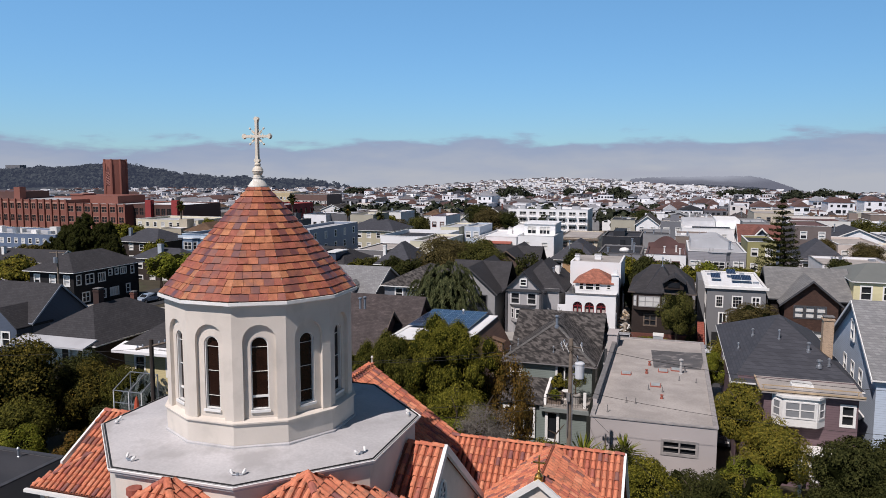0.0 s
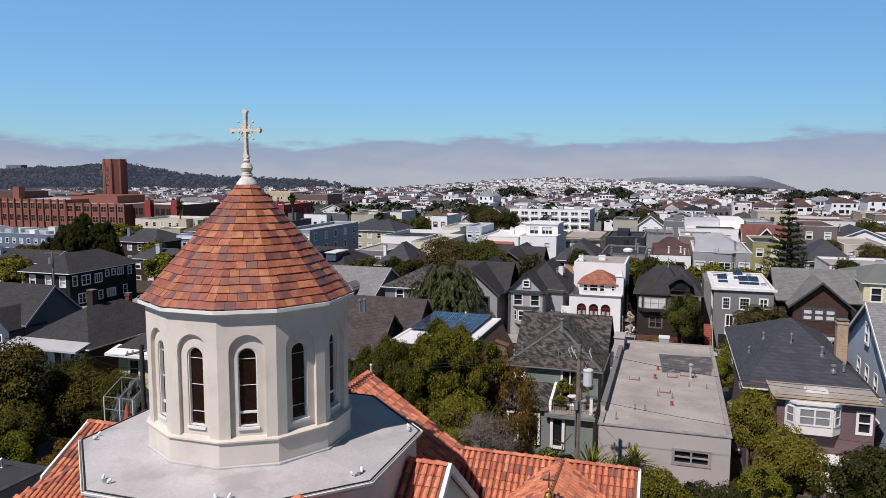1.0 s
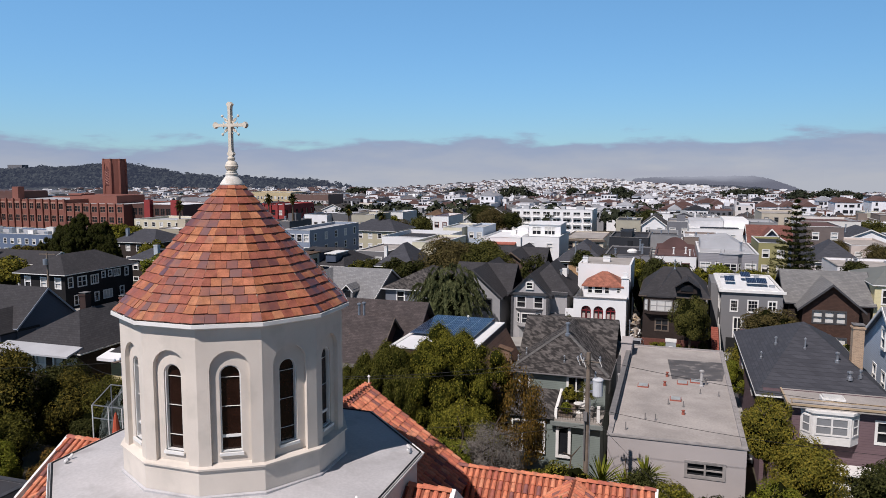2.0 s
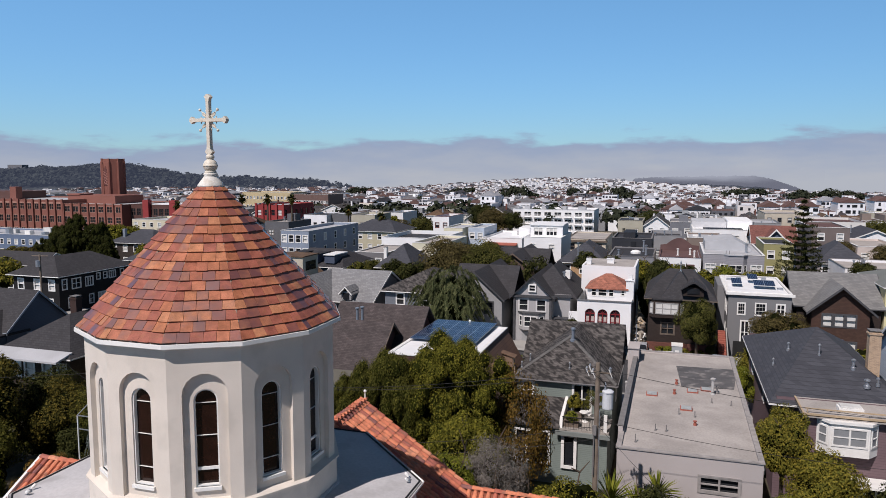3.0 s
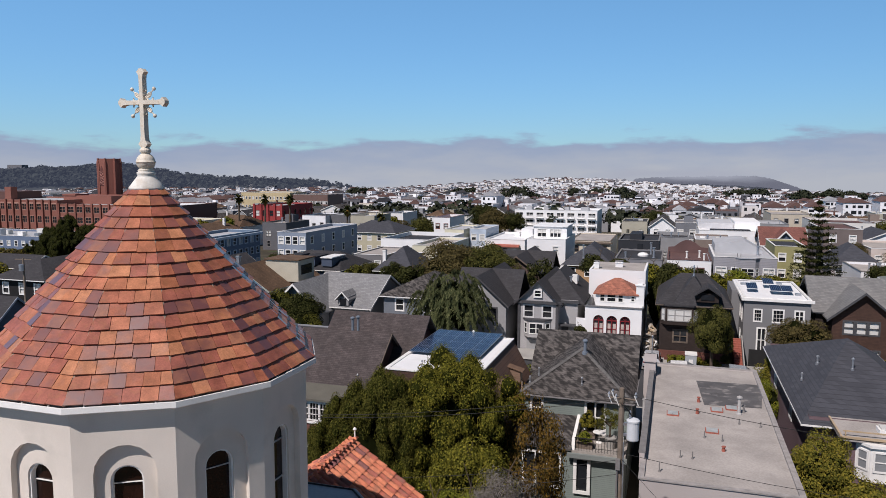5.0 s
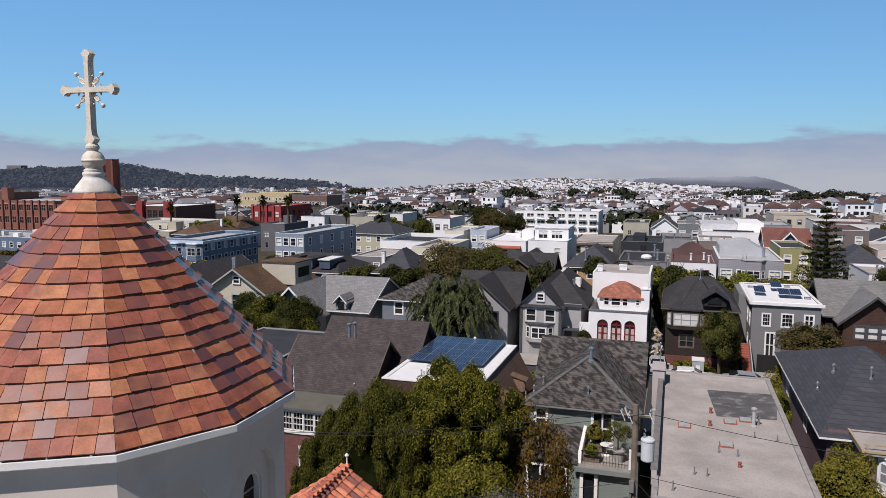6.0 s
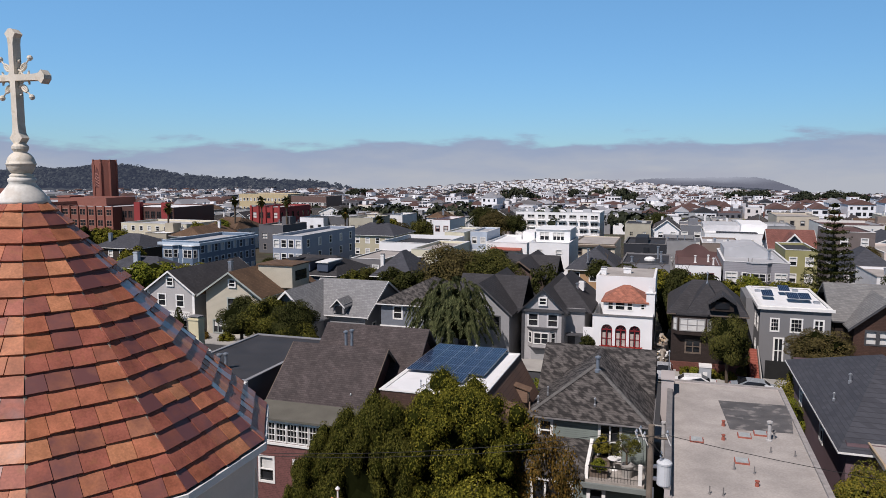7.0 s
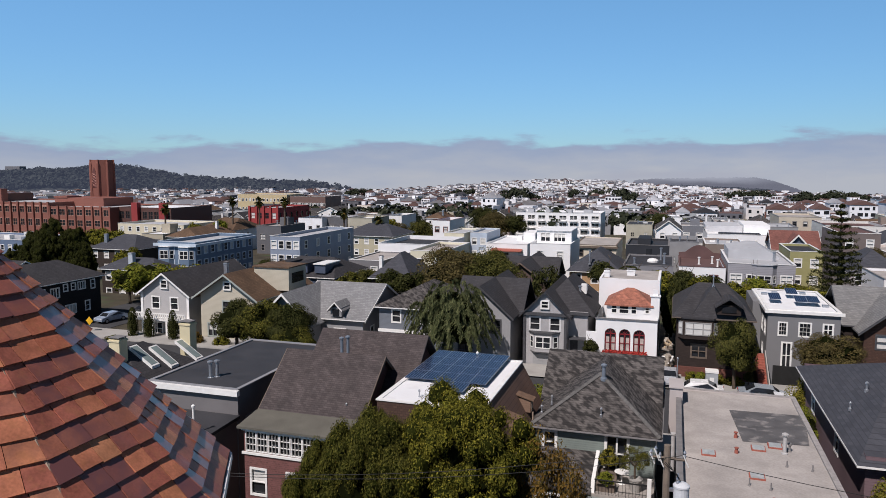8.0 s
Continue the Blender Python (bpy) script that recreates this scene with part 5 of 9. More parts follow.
vent_pipe(drk, -34.3, 55.9, 7.9, 1.0, 0.12)
vent_pipe(drk, -32.0, 50.2, 6.2, 1.6, 0.07, True, M_white)

# house with the skylights
P_cream = material("cream_stucco_wall", (0.62, 0.55, 0.36), 0.85, 0.1, 0.8, 30, 0.1)
skl = house("pale yellow house with a dark shingle roof and skylights", (-47.6, 53.6, -38.5, 63.0), 0, 6.05, material("pale_yellow_siding", (0.60, 0.52, 0.29), 0.7, 0.08, 0.5, 30, 0.2, pattern=("siding", 1, 0.15)), "hip", R_dark, rise=2.95, hip=4.0, over=0.15, axis="y", wins=[("S", 4.6, 3.4, 1.3, 1.6, "pair", 2), ("S", 1.2, 3.4, 1.0, 1.6, "dh", 0)])
part("porch_roof", MB().slab([(-48.0, 52.4, 5.75), (-38.2, 52.4, 5.75), (-38.2, 54.2, 6.15), (-48.0, 54.2, 6.15)], (0, 0, -0.25)), R_white, skl)
for x, y in ((-41.75, 57.7), (-41.25, 59.2), (-41.05, 63.0 - 1.1)):
    def on(dx, dy, up, x=x, y=y):
        return (x + dx, y + dy, 9.0 - 0.648 * (x + dx + 43.05) + up)

    c = part("skylight_frame", MB().slab([on(-1.0, -0.42, 0.2), on(1.0, -0.42, 0.2), on(1.0, 0.42, 0.2), on(-1.0, 0.42, 0.2)], (0, 0, -0.2)), M_white, skl)
    part("skylight_pane", MB().slab([on(-0.88, -0.32, 0.225), on(0.88, -0.32, 0.225), on(0.88, 0.32, 0.225), on(-0.88, 0.32, 0.225)], (0, 0, -0.03)), material("skylight_glass", (0.22, 0.27, 0.26), 0.1, 0.1, 2, 20, 0, spec=0.6), c)
chimney(skl, -42.6, 56.1, 7.6, 0.9, 0.8, 2.3, P_cream)
chimney(skl, -41.7, 62.7, 7.2, 0.95, 0.8, 2.6, P_cream)

# dark hip-roofed house further along
P_dkbrown = material("dark_brown_shingle_wall", (0.05, 0.038, 0.032), 0.9, 0.2, 0.6, 30, 0.25, pattern=("shingle", 0.25, 0.15))
dkh = house("dark-stained shingle house with a broad hipped roof", (-58.2, 53.3, -50.6, 66.0), 0, 6.2, P_dkbrown, "hip", R_dark, rise=2.4, hip=4.6, over=0.6, axis="y", wins=[("S", 0.6, 3.7, 1.5, 1.4, "pair", 1), ("S", 2.6, 3.7, 1.0, 1.4, "dh", 1), ("S", 4.6, 3.7, 0.9, 1.4, "dh", 1), ("S", 6.2, 3.7, 0.9, 1.4, "dh", 1)])
part("porch_roof", MB().slab([(-58.9, 51.6, 5.8), (-50.4, 51.6, 5.8), (-50.4, 53.4, 6.25), (-58.9, 53.4, 6.25)], (0, 0, -0.16)), R_silver, dkh)
chimney(dkh, -54.9, 58.6, 7.0, 0.7, 0.7, 2.9, material("dark_sooty_brick", (0.05, 0.03, 0.026), 0.9, 0.2, 0.5, 30, 0.2))
chimney(dkh, -54.4, 63.0, 7.6, 0.5, 0.5, 1.3, M_brick)
gam = house("blue-grey gambrel house with a dark roof", (-80.0, 59.5, -64.6, 67.0), 0, 6.0, paint((0.085, 0.105, 0.145), pattern=("siding", 1, 0.15)), "gable", R_dark, rise=3.3, axis="x", over=0.35, trim=paint((0.3, 0.33, 0.38)), wins=[("E", 2.4, 3.6, 1.0, 1.4), ("S", 8.0, 3.2, 0.9, 1.5)])
gw = MB()
wall_side(gw, (-69.0, 57.6, -64.7, 60.5), "S", -0.5, 5.6, [(1.0, 3.4, 1.0, 1.5), (2.3, 3.4, 1.0, 1.5)])
wall_side(gw, (-69.0, 57.6, -64.7, 60.5), "E", -0.5, 5.6, [])
gw.poly([(-69.0, 57.6, 5.6), (-64.7, 57.6, 5.6), (-66.85, 57.6, 7.5)])
part("front_wing", gw, paint((0.085, 0.105, 0.145), pattern=("siding", 1, 0.15)), gam)
part("wing_roof", gable_roof((-69.0, 57.6, -64.7, 62.0), 5.6, 1.9, "y", 0.2), R_dark, gam)
for u in (1.0, 2.3):
    window(gam, face_fn((-69.0, 57.6, -64.7, 60.5), "S")[0], u, 3.4, 1.0, 1.5, "dh")
blk = house("large black-stained shingle house with many white windows", (-94.4, 87.0, -86.0, 101.0), 0, 6.7, material("black_shingle_wall", (0.017, 0.016, 0.017), 0.9, 0.2, 0.6, 30, 0.25, pattern=("shingle", 0.25, 0.15)), "hip", R_dark, rise=2.1, hip=4.2, over=0.7, axis="y", wins=[("E", 0.6, 4.3, 0.8, 1.4), ("E", 2.4, 4.2, 1.6, 1.4, "pair"), ("E", 5.0, 4.2, 1.4, 1.3, "triple"), ("E", 7.2, 4.9, 0.7, 0.9), ("E", 8.6, 4.9, 0.7, 0.9), ("E", 9.8, 4.8, 1.3, 1.0, "triple"), ("E", 12.2, 4.6, 0.7, 1.2), ("E", 1.6, 1.5, 1.4, 1.4, "pair"), ("E", 5.6, 1.5, 0.8, 1.3), ("E", 7.4, 1.6, 1.8, 1.2, "triple", 1), ("E", 11.0, 1.6, 0.8, 1.3), ("S", 6.6, 4.2, 1.0, 1.5, "dh", 1), ("S", 3.9, 4.2, 1.0, 1.5, "dh", 1), ("S", 0.9, 4.2, 1.0, 1.5, "dh", 2), ("S", 5.6, 1.5, 1.6, 1.4, "pair")])

# ---- right of the flat building ----
P_mauve = material("mauve_clapboard", (0.155, 0.105, 0.115), 0.75, 0.12, 0.5, 30, 0.35, pattern=("siding", 1, 0.17))
slt = house("mauve clapboard house with a blue-grey shingle hip roof", (4.9, 56.6, 12.6, 76.0), 0, 7.0, P_mauve, "hip", R_slate, rise=2.9, hip=10.2, over=0.5, axis="y", wins=[("W", 4.0, 4.6, 1.0, 1.5), ("W", 12.0, 4.6, 1.0, 1.5)])
sunr = MB()
wall_side(sunr, (6.4, 54.0, 12.3, 56.8), "S", 0, 6.6, [(4.9, 4.75, 0.75, 1.35), (1.9, 0.6, 1.0, 2.2), (3.4, 0.6, 1.2, 2.2)])
wall_side(sunr, (6.4, 54.0, 12.3, 56.8), "W", 0, 6.6, [])
wall_side(sunr, (6.4, 54.0, 12.3, 56.8), "E", 0, 6.6, [])
part("back_wing", sunr, P_mauve, slt)
fnB = face_fn((6.4, 54.0, 12.3, 56.8), "S")[0]
window(slt, fnB, 4.9, 4.75, 0.75, 1.35, "dh")
window(slt, fnB, 1.9, 0.6, 1.0, 2.2, "pair")
window(slt, fnB, 3.4, 0.6, 1.2, 2.2, "pair")
part("wing_roof", MB().slab([(6.0, 53.5, 6.85), (12.6, 53.5, 6.85), (12.6, 57.0, 6.95), (6.0, 57.0, 6.95)], (0, 0, -0.14)), M_gravel, slt)
M_tanwood = material("tan_board", (0.46, 0.35, 0.23), 0.8, 0.2, 2, 40, 0.2)
part("deck_rim", MB().box(6.0, 53.5, 6.8, 12.6, 53.6, 6.97).box(6.0, 53.6, 6.84, 6.1, 57.0, 7.0), M_tanwood, slt)
part("rail_board", MB().box(6.2, 53.9, 7.12, 12.4, 53.96, 7.2).box(6.3, 53.9, 6.9, 6.36, 53.96, 7.12).box(12.2, 53.9, 6.9, 12.26, 53.96, 7.12), M_tanwood, slt)
sk = part("skylight_curb", MB().box(8.2, 54.6, 6.9, 9.6, 55.5, 7.15), M_white, slt)
part("skylight_dome", MB().slab([(8.3, 54.7, 7.26), (9.5, 54.7, 7.26), (9.5, 55.4, 7.26), (8.3, 55.4, 7.26)], (0, 0, -0.1)), M_blind, sk)
bay(slt, fnB, 0.5, 4.55, 3.4, 2.05, 0.75, M_white, M_white, [(5.15, 1.2)], pane=paint((0.24, 0.25, 0.26), 0.15, "curtained_glass"))
part("porch_frame", MB().box(8.6, 52.4, 0, 8.8, 52.6, 3.0).box(11.8, 52.4, 0, 12.0, 52.6, 3.0).box(8.4, 52.3, 3.0, 12.2, 53.9, 3.14), M_white, slt)
chimney(slt, 11.7, 62.2, 6.5, 0.75, 0.75, 4.1, material("tan_brick", (0.42, 0.31, 0.22), 0.9, 0.15, 0.5, 30, 0.3, pattern=("brick", 0.22, 0.08)))
for x, y, h, r in ((8.3, 62.3, 0.6, 0.06), (10.2, 60.8, 0.45, 0.09), (10.6, 58.6, 0.3, 0.12), (11.3, 58.9, 0.3, 0.07), (6.6, 64.6, 0.35, 0.07), (5.4, 63.0, 0.25, 0.05)):
    f = 1 - max(abs(x - 8.75) / 4.35, 1 - (y - 56.1) / 10.2)
    vent_pipe(slt, x, y, 6.9 + 2.9 * max(0.0, f), h, r, True, M_steel)

P_blue = material("pale_blue_siding", (0.46, 0.53, 0.62), 0.65, 0.08, 0.5, 30, 0.35, pattern=("siding", 1, 0.17))
blu = house("pale blue clapboard house with a grey gable roof", (14.0, 57.0, 24.0, 71.5), 0, 7.6, P_blue, "gable", R_light, rise=4.2, axis="x", over=0.35, wins=[("W", 10.6, 8.3, 0.8, 1.4), ("W", 9.6, 5.2, 0.9, 1.6), ("W", 4.4, 5.2, 0.9, 1.6), ("W", 7.0, 5.2, 0.9, 1.6), ("W", 6.6, 2.2, 0.9, 1.6)])
fnE = face_fn((14.0, 57.0, 24.0, 71.5), "W")[0]
window(blu, lambda u, z, d: fnE(u, z, d - 0.13), 6.8, 8.6, 0.9, 1.5, "dh", None, 2)
db = part("dormer", MB().box(15.4, 58.4, 8.2, 17.6, 61.0, 9.8), P_blue, blu)
part("dormer_roof", gable_roof((15.4, 58.2, 17.6, 62.0), 9.8, 0.9, "y", 0.15), R_light, db)
fnD = face_fn((15.4, 58.4, 17.6, 61.0), "S")[0]
window(blu, lambda u, z, d: fnD(u, z, d - 0.14), 0.35, 8.5, 1.5, 1.2, "triple")
part("awning", MB().slab([(13.2, 59.6, 3.2), (14.0, 59.6, 3.8), (14.0, 62.2, 3.8), (13.2, 62.2, 3.2)], (0, 0, -0.05)), M_white, blu)

# ---- across the street ----
P_lgrey = material("light_grey_siding", (0.38, 0.37, 0.37), 0.7, 0.06, 0.5, 30, 0.15, pattern=("siding", 1, 0.12))
gry = house("light grey gabled house with a bay window and dark roof", (-20.3, 91.0, -15.6, 104.0), 0, 6.75, P_lgrey, "gable", R_dark, rise=2.35, axis="y", over=0.45, fascia=False, trim=paint((0.62, 0.61, 0.6)), wins=[("S", 0.75, 4.85, 1.05, 1.35), ("S", 2.9, 4.85, 1.05, 1.35), ("S", 1.7, 7.3, 0.0, 0.0)][:2])
fnG = face_fn((-20.3, 91.0, -15.6, 104.0), "S")[0]
window(gry, lambda u, z, d: fnG(u, z, d - 0.13), 1.95, 7.25, 0.75, 0.75, "dh")
part("main_roof", gable_roof((-19.4, 93.0, -13.2, 104.0), 6.75, 3.1, "y", 0.35, hip=3.4), R_dark, gry)
part("side_wing", MB().box(-15.6, 92.4, -0.5, -13.6, 103.6, 6.7), P_lgrey, gry)
part("cornice", MB().box(-20.75, 90.7, 6.45, -15.2, 91.0, 6.75).box(-15.6, 92.1, 6.45, -13.4, 92.4, 6.75), material("charcoal_paint", (0.07, 0.07, 0.075), 0.7), gry)
for x in (-20.15, -15.75):
    part("pilaster", MB().box(x - 0.14, 90.86, 0, x + 0.14, 91.0, 6.5), MATS["charcoal_paint"], gry)
bay(gry, fnG, 0.75, 2.6, 3.1, 2.0, 0.75, P_lgrey, M_white, [(3.0, 1.3)], roof_mat=MATS["charcoal_paint"])
part("garage_door", MB().box(-19.2, 90.92, 0.1, -16.6, 91.0, 2.2), paint((0.3, 0.3, 0.3)), gry)
part("porch", MB().box(-15.5, 91.4, 3.9, -13.5, 92.4, 4.05).box(-15.4, 92.34, 1.6, -14.6, 92.39, 3.8), MATS["charcoal_paint"], gry)
vent_pipe(gry, -14.9, 96.0, 8.0, 0.9, 0.14)
part("roof_box", MB().box(-14.9, 97.0, 8.0, -14.3, 97.6, 9.1), M_white, gry)
vent_pipe(gry, -14.5, 99.5, 7.8, 0.7, 0.08)

P_wst = material("white_stucco", (0.78, 0.775, 0.77), 0.85, 0.06, 0.4, 40, 0.08)
M_redframe = material("dark_red_frame", (0.20, 0.02, 0.025), 0.5, 0.1, 3, 30, 0.05)
wht = thing("house", (-9.5, 96.0, 0), "white stucco house with red-framed arched windows and tile roof", "house")
wb_ = MB()
wx0, wx1, wz = -12.6, -6.4, 6.45
arch_x = [-11.08, -9.62, -8.18]
zsp, zsi, hw_ = 4.95, 2.95, 0.58
cols = [wx0] + [v for c in arch_x for v in (c - hw_, c + hw_)] + [wx1]
for i in range(0, len(cols), 2):
    wb_.poly([(cols[i], 91, zsi), (cols[i + 1], 91, zsi), (cols[i + 1], 91, zsp), (cols[i], 91, zsp)])
wb_.poly([(wx0, 91, -0.5), (wx1, 91, -0.5), (wx1, 91, zsi), (wx0, 91, zsi)])
for i, c in enumerate(arch_x):
    l = wx0 if i == 0 else (arch_x[i - 1] + c) / 2
    r = wx1 if i == 2 else (arch_x[i + 1] + c) / 2
    arc = [(c - hw_ * math.cos(math.pi * k / 10), zsp + hw_ * math.sin(math.pi * k / 10)) for k in range(11)]
    top = [(l + (r - l) * k / 10, wz) for k in range(11)]
    wb_.poly([(l, 91, zsp), (arc[0][0], 91, zsp), (l, 91, wz)])
    wb_.poly([(arc[-1][0], 91, zsp), (r, 91, zsp), (r, 91, wz)])
    for k in range(10):
        wb_.poly([(arc[k][0], 91, arc[k][1]), (arc[k + 1][0], 91, arc[k + 1][1]), (top[k + 1][0], 91, wz), (top[k][0], 91, wz)])
    o = [(c - hw_, zsi)] + arc + [(c + hw_, zsi)]
    for (a, b), (a2, b2) in zip(o, o[1:] + o[:1]):
        wb_.poly([(a, 91, b), (a, 91.25, b), (a2, 91.25, b2), (a2, 91, b2)])
    fr = MB()
    inn = [(c + (a - c) * 0.82, zsp + (b - zsp) * 0.82 if b > zsp else b + 0.1) for a, b in o]
    for (p0, p1), (q0, q1) in zip(zip(o, o[1:] + o[:1]), zip(inn, inn[1:] + inn[:1])):
        fr.poly([(p0[0], 91.16, p0[1]), (q0[0], 91.16, q0[1]), (q1[0], 91.16, q1[1]), (p1[0], 91.16, p1[1])])
    fr.box(c - 0.05, 91.14, zsi, c + 0.05, 91.2, zsp).box(c - hw_, 91.14, zsp - 0.06, c + hw_, 91.2, zsp + 0.06).box(c - hw_, 91.14, 3.95, c + hw_, 91.2, 4.02)
    for k in (3, 5, 7):
        w_ = math.pi * k / 10
        fr.tube((c, 91.17, zsp), (c - hw_ * math.cos(w_), 91.17, zsp + hw_ * math.sin(w_)), 0.025, 0.025, 4)
    fo = part("arched_window", fr, M_redframe, wht, "dark red arched frame")
    part("pane", MB().poly([(a, 91.22, b) for a, b in o][::-1]), M_glass, fo)
    ct = part("curtain", MB().box(c - 0.45, 91.205, 3.0, c - 0.12, 91.215, 4.6).box(c + 0.12, 91.205, 3.0, c + 0.45, 91.215, 4.6), material("pale_curtain", (0.5, 0.42, 0.38), 0.8), fo)
wb_.poly([(wx1, 91, -0.5), (wx1, 103, -0.5), (wx1, 103, wz), (wx1, 91, wz)])
wb_.poly([(wx0, 103, -0.5), (wx0, 91, -0.5), (wx0, 91, wz), (wx0, 103, wz)])
wb_.poly([(wx0, 91, wz), (wx1, 91, wz), (wx1, 91.25, wz), (wx0, 91.25, wz)])
part("front_wall", wb_, P_wst, wht)
part("parapet_cap", MB().box(wx0 - 0.06, 90.9, wz, wx1 + 0.06, 91.25, wz + 0.12), paint((0.16, 0.16, 0.165)), wht)
part("terrace", MB().box(wx0, 91.25, 5.9, wx1, 94.0, 6.05), M_concrete, wht)
ub = MB()
ubox = (-11.75, 94.0, -6.5, 100.0)
wall_side(ub, ubox, "S", 6.0, 7.75, [(0.5, 6.6, 0.55, 0.95), (1.3, 6.6, 1.0, 0.95), (2.55, 6.6, 0.55, 0.95), (4.0, 6.75, 0.4, 0.6)])
for s in "ENW":
    wall_side(ub, ubox, s, 6.0, 7.75, [])
part("upper_storey", ub, P_wst, wht)
fnU = face_fn(ubox, "S")[0]
for u, w in ((0.5, 0.55), (1.3, 1.0), (2.55, 0.55), (4.0, 0.4)):
    window(wht, fnU, u, 6.6 if w > 0.41 else 6.75, w, 0.95 if w > 0.41 else 0.6, "dh", M_white, 0, t=0.08)
part("tile_roof", gable_roof((-11.7, 94.0, -7.2, 99.0), 7.75, 1.3, "x", 0.3, hip=2.2), R_redtile, wht)
part("rear_block", MB().box(-13.1, 99.0, -0.5, -6.4, 108.0, 9.45).box(-13.1, 99.0, 9.45, -6.4, 99.25, 9.6).box(-13.1, 99.25, 9.45, -12.85, 108.0, 9.6).box(-6.65, 99.25, 9.45, -6.4, 108.0, 9.6), P_wst, wht)
part("rear_roof", MB().box(-12.8, 99.3, 9.44, -6.7, 107.8, 9.5), M_gravel, wht)
part("wall_pier", MB().box(-7.2, 93.8, 6.0, -6.3, 94.6, 8.6).box(-7.3, 93.7, 8.6, -6.2, 94.7, 8.72).box(-7.0, 94.0, 8.7, -6.5, 94.4, 9.3), P_wst, wht)
chimney(wht, -12.4, 101.0, 9.4, 0.6, 0.6, 0.9, P_wst)
chimney(wht, -9.8, 103.0, 9.4, 0.9, 0.6, 0.8, P_wst)
part("flower_box", MB().box(-11.9, 90.55, 2.75, -7.3, 90.98, 3.0), M_wood, wht)
side_gate = part("garden_wall", MB().box(-13.6, 91.2, -0.3, -12.6, 91.5, 5.0), P_wst, wht)

P_shing = material("dark_brown_shingles", (0.042, 0.030, 0.026), 0.9, 0.25, 0.5, 30, 0.3, pattern=("shingle", 0.22, 0.14))
bsh = house("dark brown shingle house with a dormer and brick base", (-4.5, 92.0, 2.5, 104.0), 0, 7.3, P_shing, "hip", R_dark, rise=2.5, hip=2.6, over=0.5, axis="x", wins=[("S", 4.9, 5.4, 1.2, 1.2, "dh", 1), ("S", 1.5, 2.9, 1.4, 1.3, "pair"), ("S", 1.2, 0.5, 1.3, 0.9, "pair")], trim=M_wood)
part("front_peak", gable_roof((-2.9, 91.9, 0.8, 97.5), 7.5, 2.6, "y", 0.3, hip=2.0), R_dark, bsh)
part("peak_finial", MB().ring(-1.05, 94.0, [(0.14, 9.9), (0.05, 10.3), (0.05, 10.9), (0.12, 11.0), (0.02, 11.3)], 8, closed=True), M_steel, bsh)
dmr = part("dormer", MB().box(-0.75, 91.2, 7.6, 1.5, 93.5, 8.6), P_shing, bsh)
part("dormer_roof", gable_roof((-0.75, 91.0, 1.5, 94.0), 8.6, 0.75, "y", 0.25), R_dark, dmr)
part("dormer_window", MB().box(-0.3, 91.12, 7.85, 1.05, 91.19, 8.45), M_glass, dmr)
fnR = face_fn((-4.5, 92.0, 2.5, 104.0), "S")[0]
bay(bsh, fnR, 0.1, 4.9, 3.9, 2.1, 0.7, P_shing, paint((0.30, 0.29, 0.28)), [(5.3, 1.35)], roof_mat=R_dark, pane=M_blind)
part("brick_base", MB().box(-4.6, 91.7, -0.3, 2.6, 91.97, 1.9), M_brick, bsh)
part("porch_roof", MB().slab([(-0.2, 90.6, 4.3), (2.6, 90.6, 4.3), (2.6, 92.0, 4.8), (-0.2, 92.0, 4.8)], (0, 0, -0.16)), R_dark, bsh)

P_modern = material("grey_stucco_modern", (0.19, 0.19, 0.195), 0.85, 0.08, 0.4, 40, 0.08)
mod = house("grey stucco modern house with a white roof and solar panels", (4.3, 94.4, 11.0, 108.0), 0, 7.75, P_modern, "flat", R_white, parapet=0.1, wins=[("S", 1.1, 5.3, 0.7, 1.25, "grid"), ("S", 3.0, 5.3, 1.0, 1.3, "grid"), ("S", 5.2, 5.5, 0.8, 1.1, "pair"), ("S", 1.5, 1.9, 0.8, 2.6, "pair"), ("W", 9.0, 5.0, 0.9, 1.5), ("W", 11.4, 5.0, 0.9, 1.5), ("W", 10.0, 2.0, 0.9, 1.6)])
part("eave_band", MB().box(4.0, 94.1, 7.55, 11.3, 94.4, 7.85).box(4.0, 94.4, 7.55, 4.3, 108.2, 7.85), M_white, mod)
part("side_bay", MB().box(3.4, 100.0, -0.4, 4.3, 107.8, 7.7), P_modern, mod)
part("garage_door", MB().box(5.0, 94.3, 0.1, 7.6, 94.38, 2.1), M_black, mod)
for p0, n in (((4.9, 98.6, 8.3), 1), ((7.3, 97.6, 8.3), 2), ((7.0, 102.2, 8.4), 1)):
    solar(mod, p0, (1.15, 0, 0), (0, 2.1, 0.3), n, 1)
for x, y in ((5.0, 104.5), (6.2, 105.5), (9.4, 101.0), (9.8, 103.0), (10.2, 98.0), (9.2, 106.0)):
    part("roof_hatch", MB().box(x - 0.3, y - 0.3, 7.7, x + 0.3, y + 0.3, 8.0), M_steel, mod)
steps = thing("staircase", (3.6, 91.5, 0), "red-tiled outdoor stairs between two houses", "stairs")
for i in range(18):
    part("step", MB().box(3.3, 88.2 + i * 0.34, 0.0, 4.1, 88.54 + i * 0.34, 0.2 + i * 0.18), M_terra, steps)
part("side_wall", MB().slab([(4.16, 88.0, 0.6), (4.16, 88.0, 0.0), (4.16, 94.3, 0.0), (4.16, 94.3, 3.6)], (0.1, 0, 0)), M_concrete, steps)

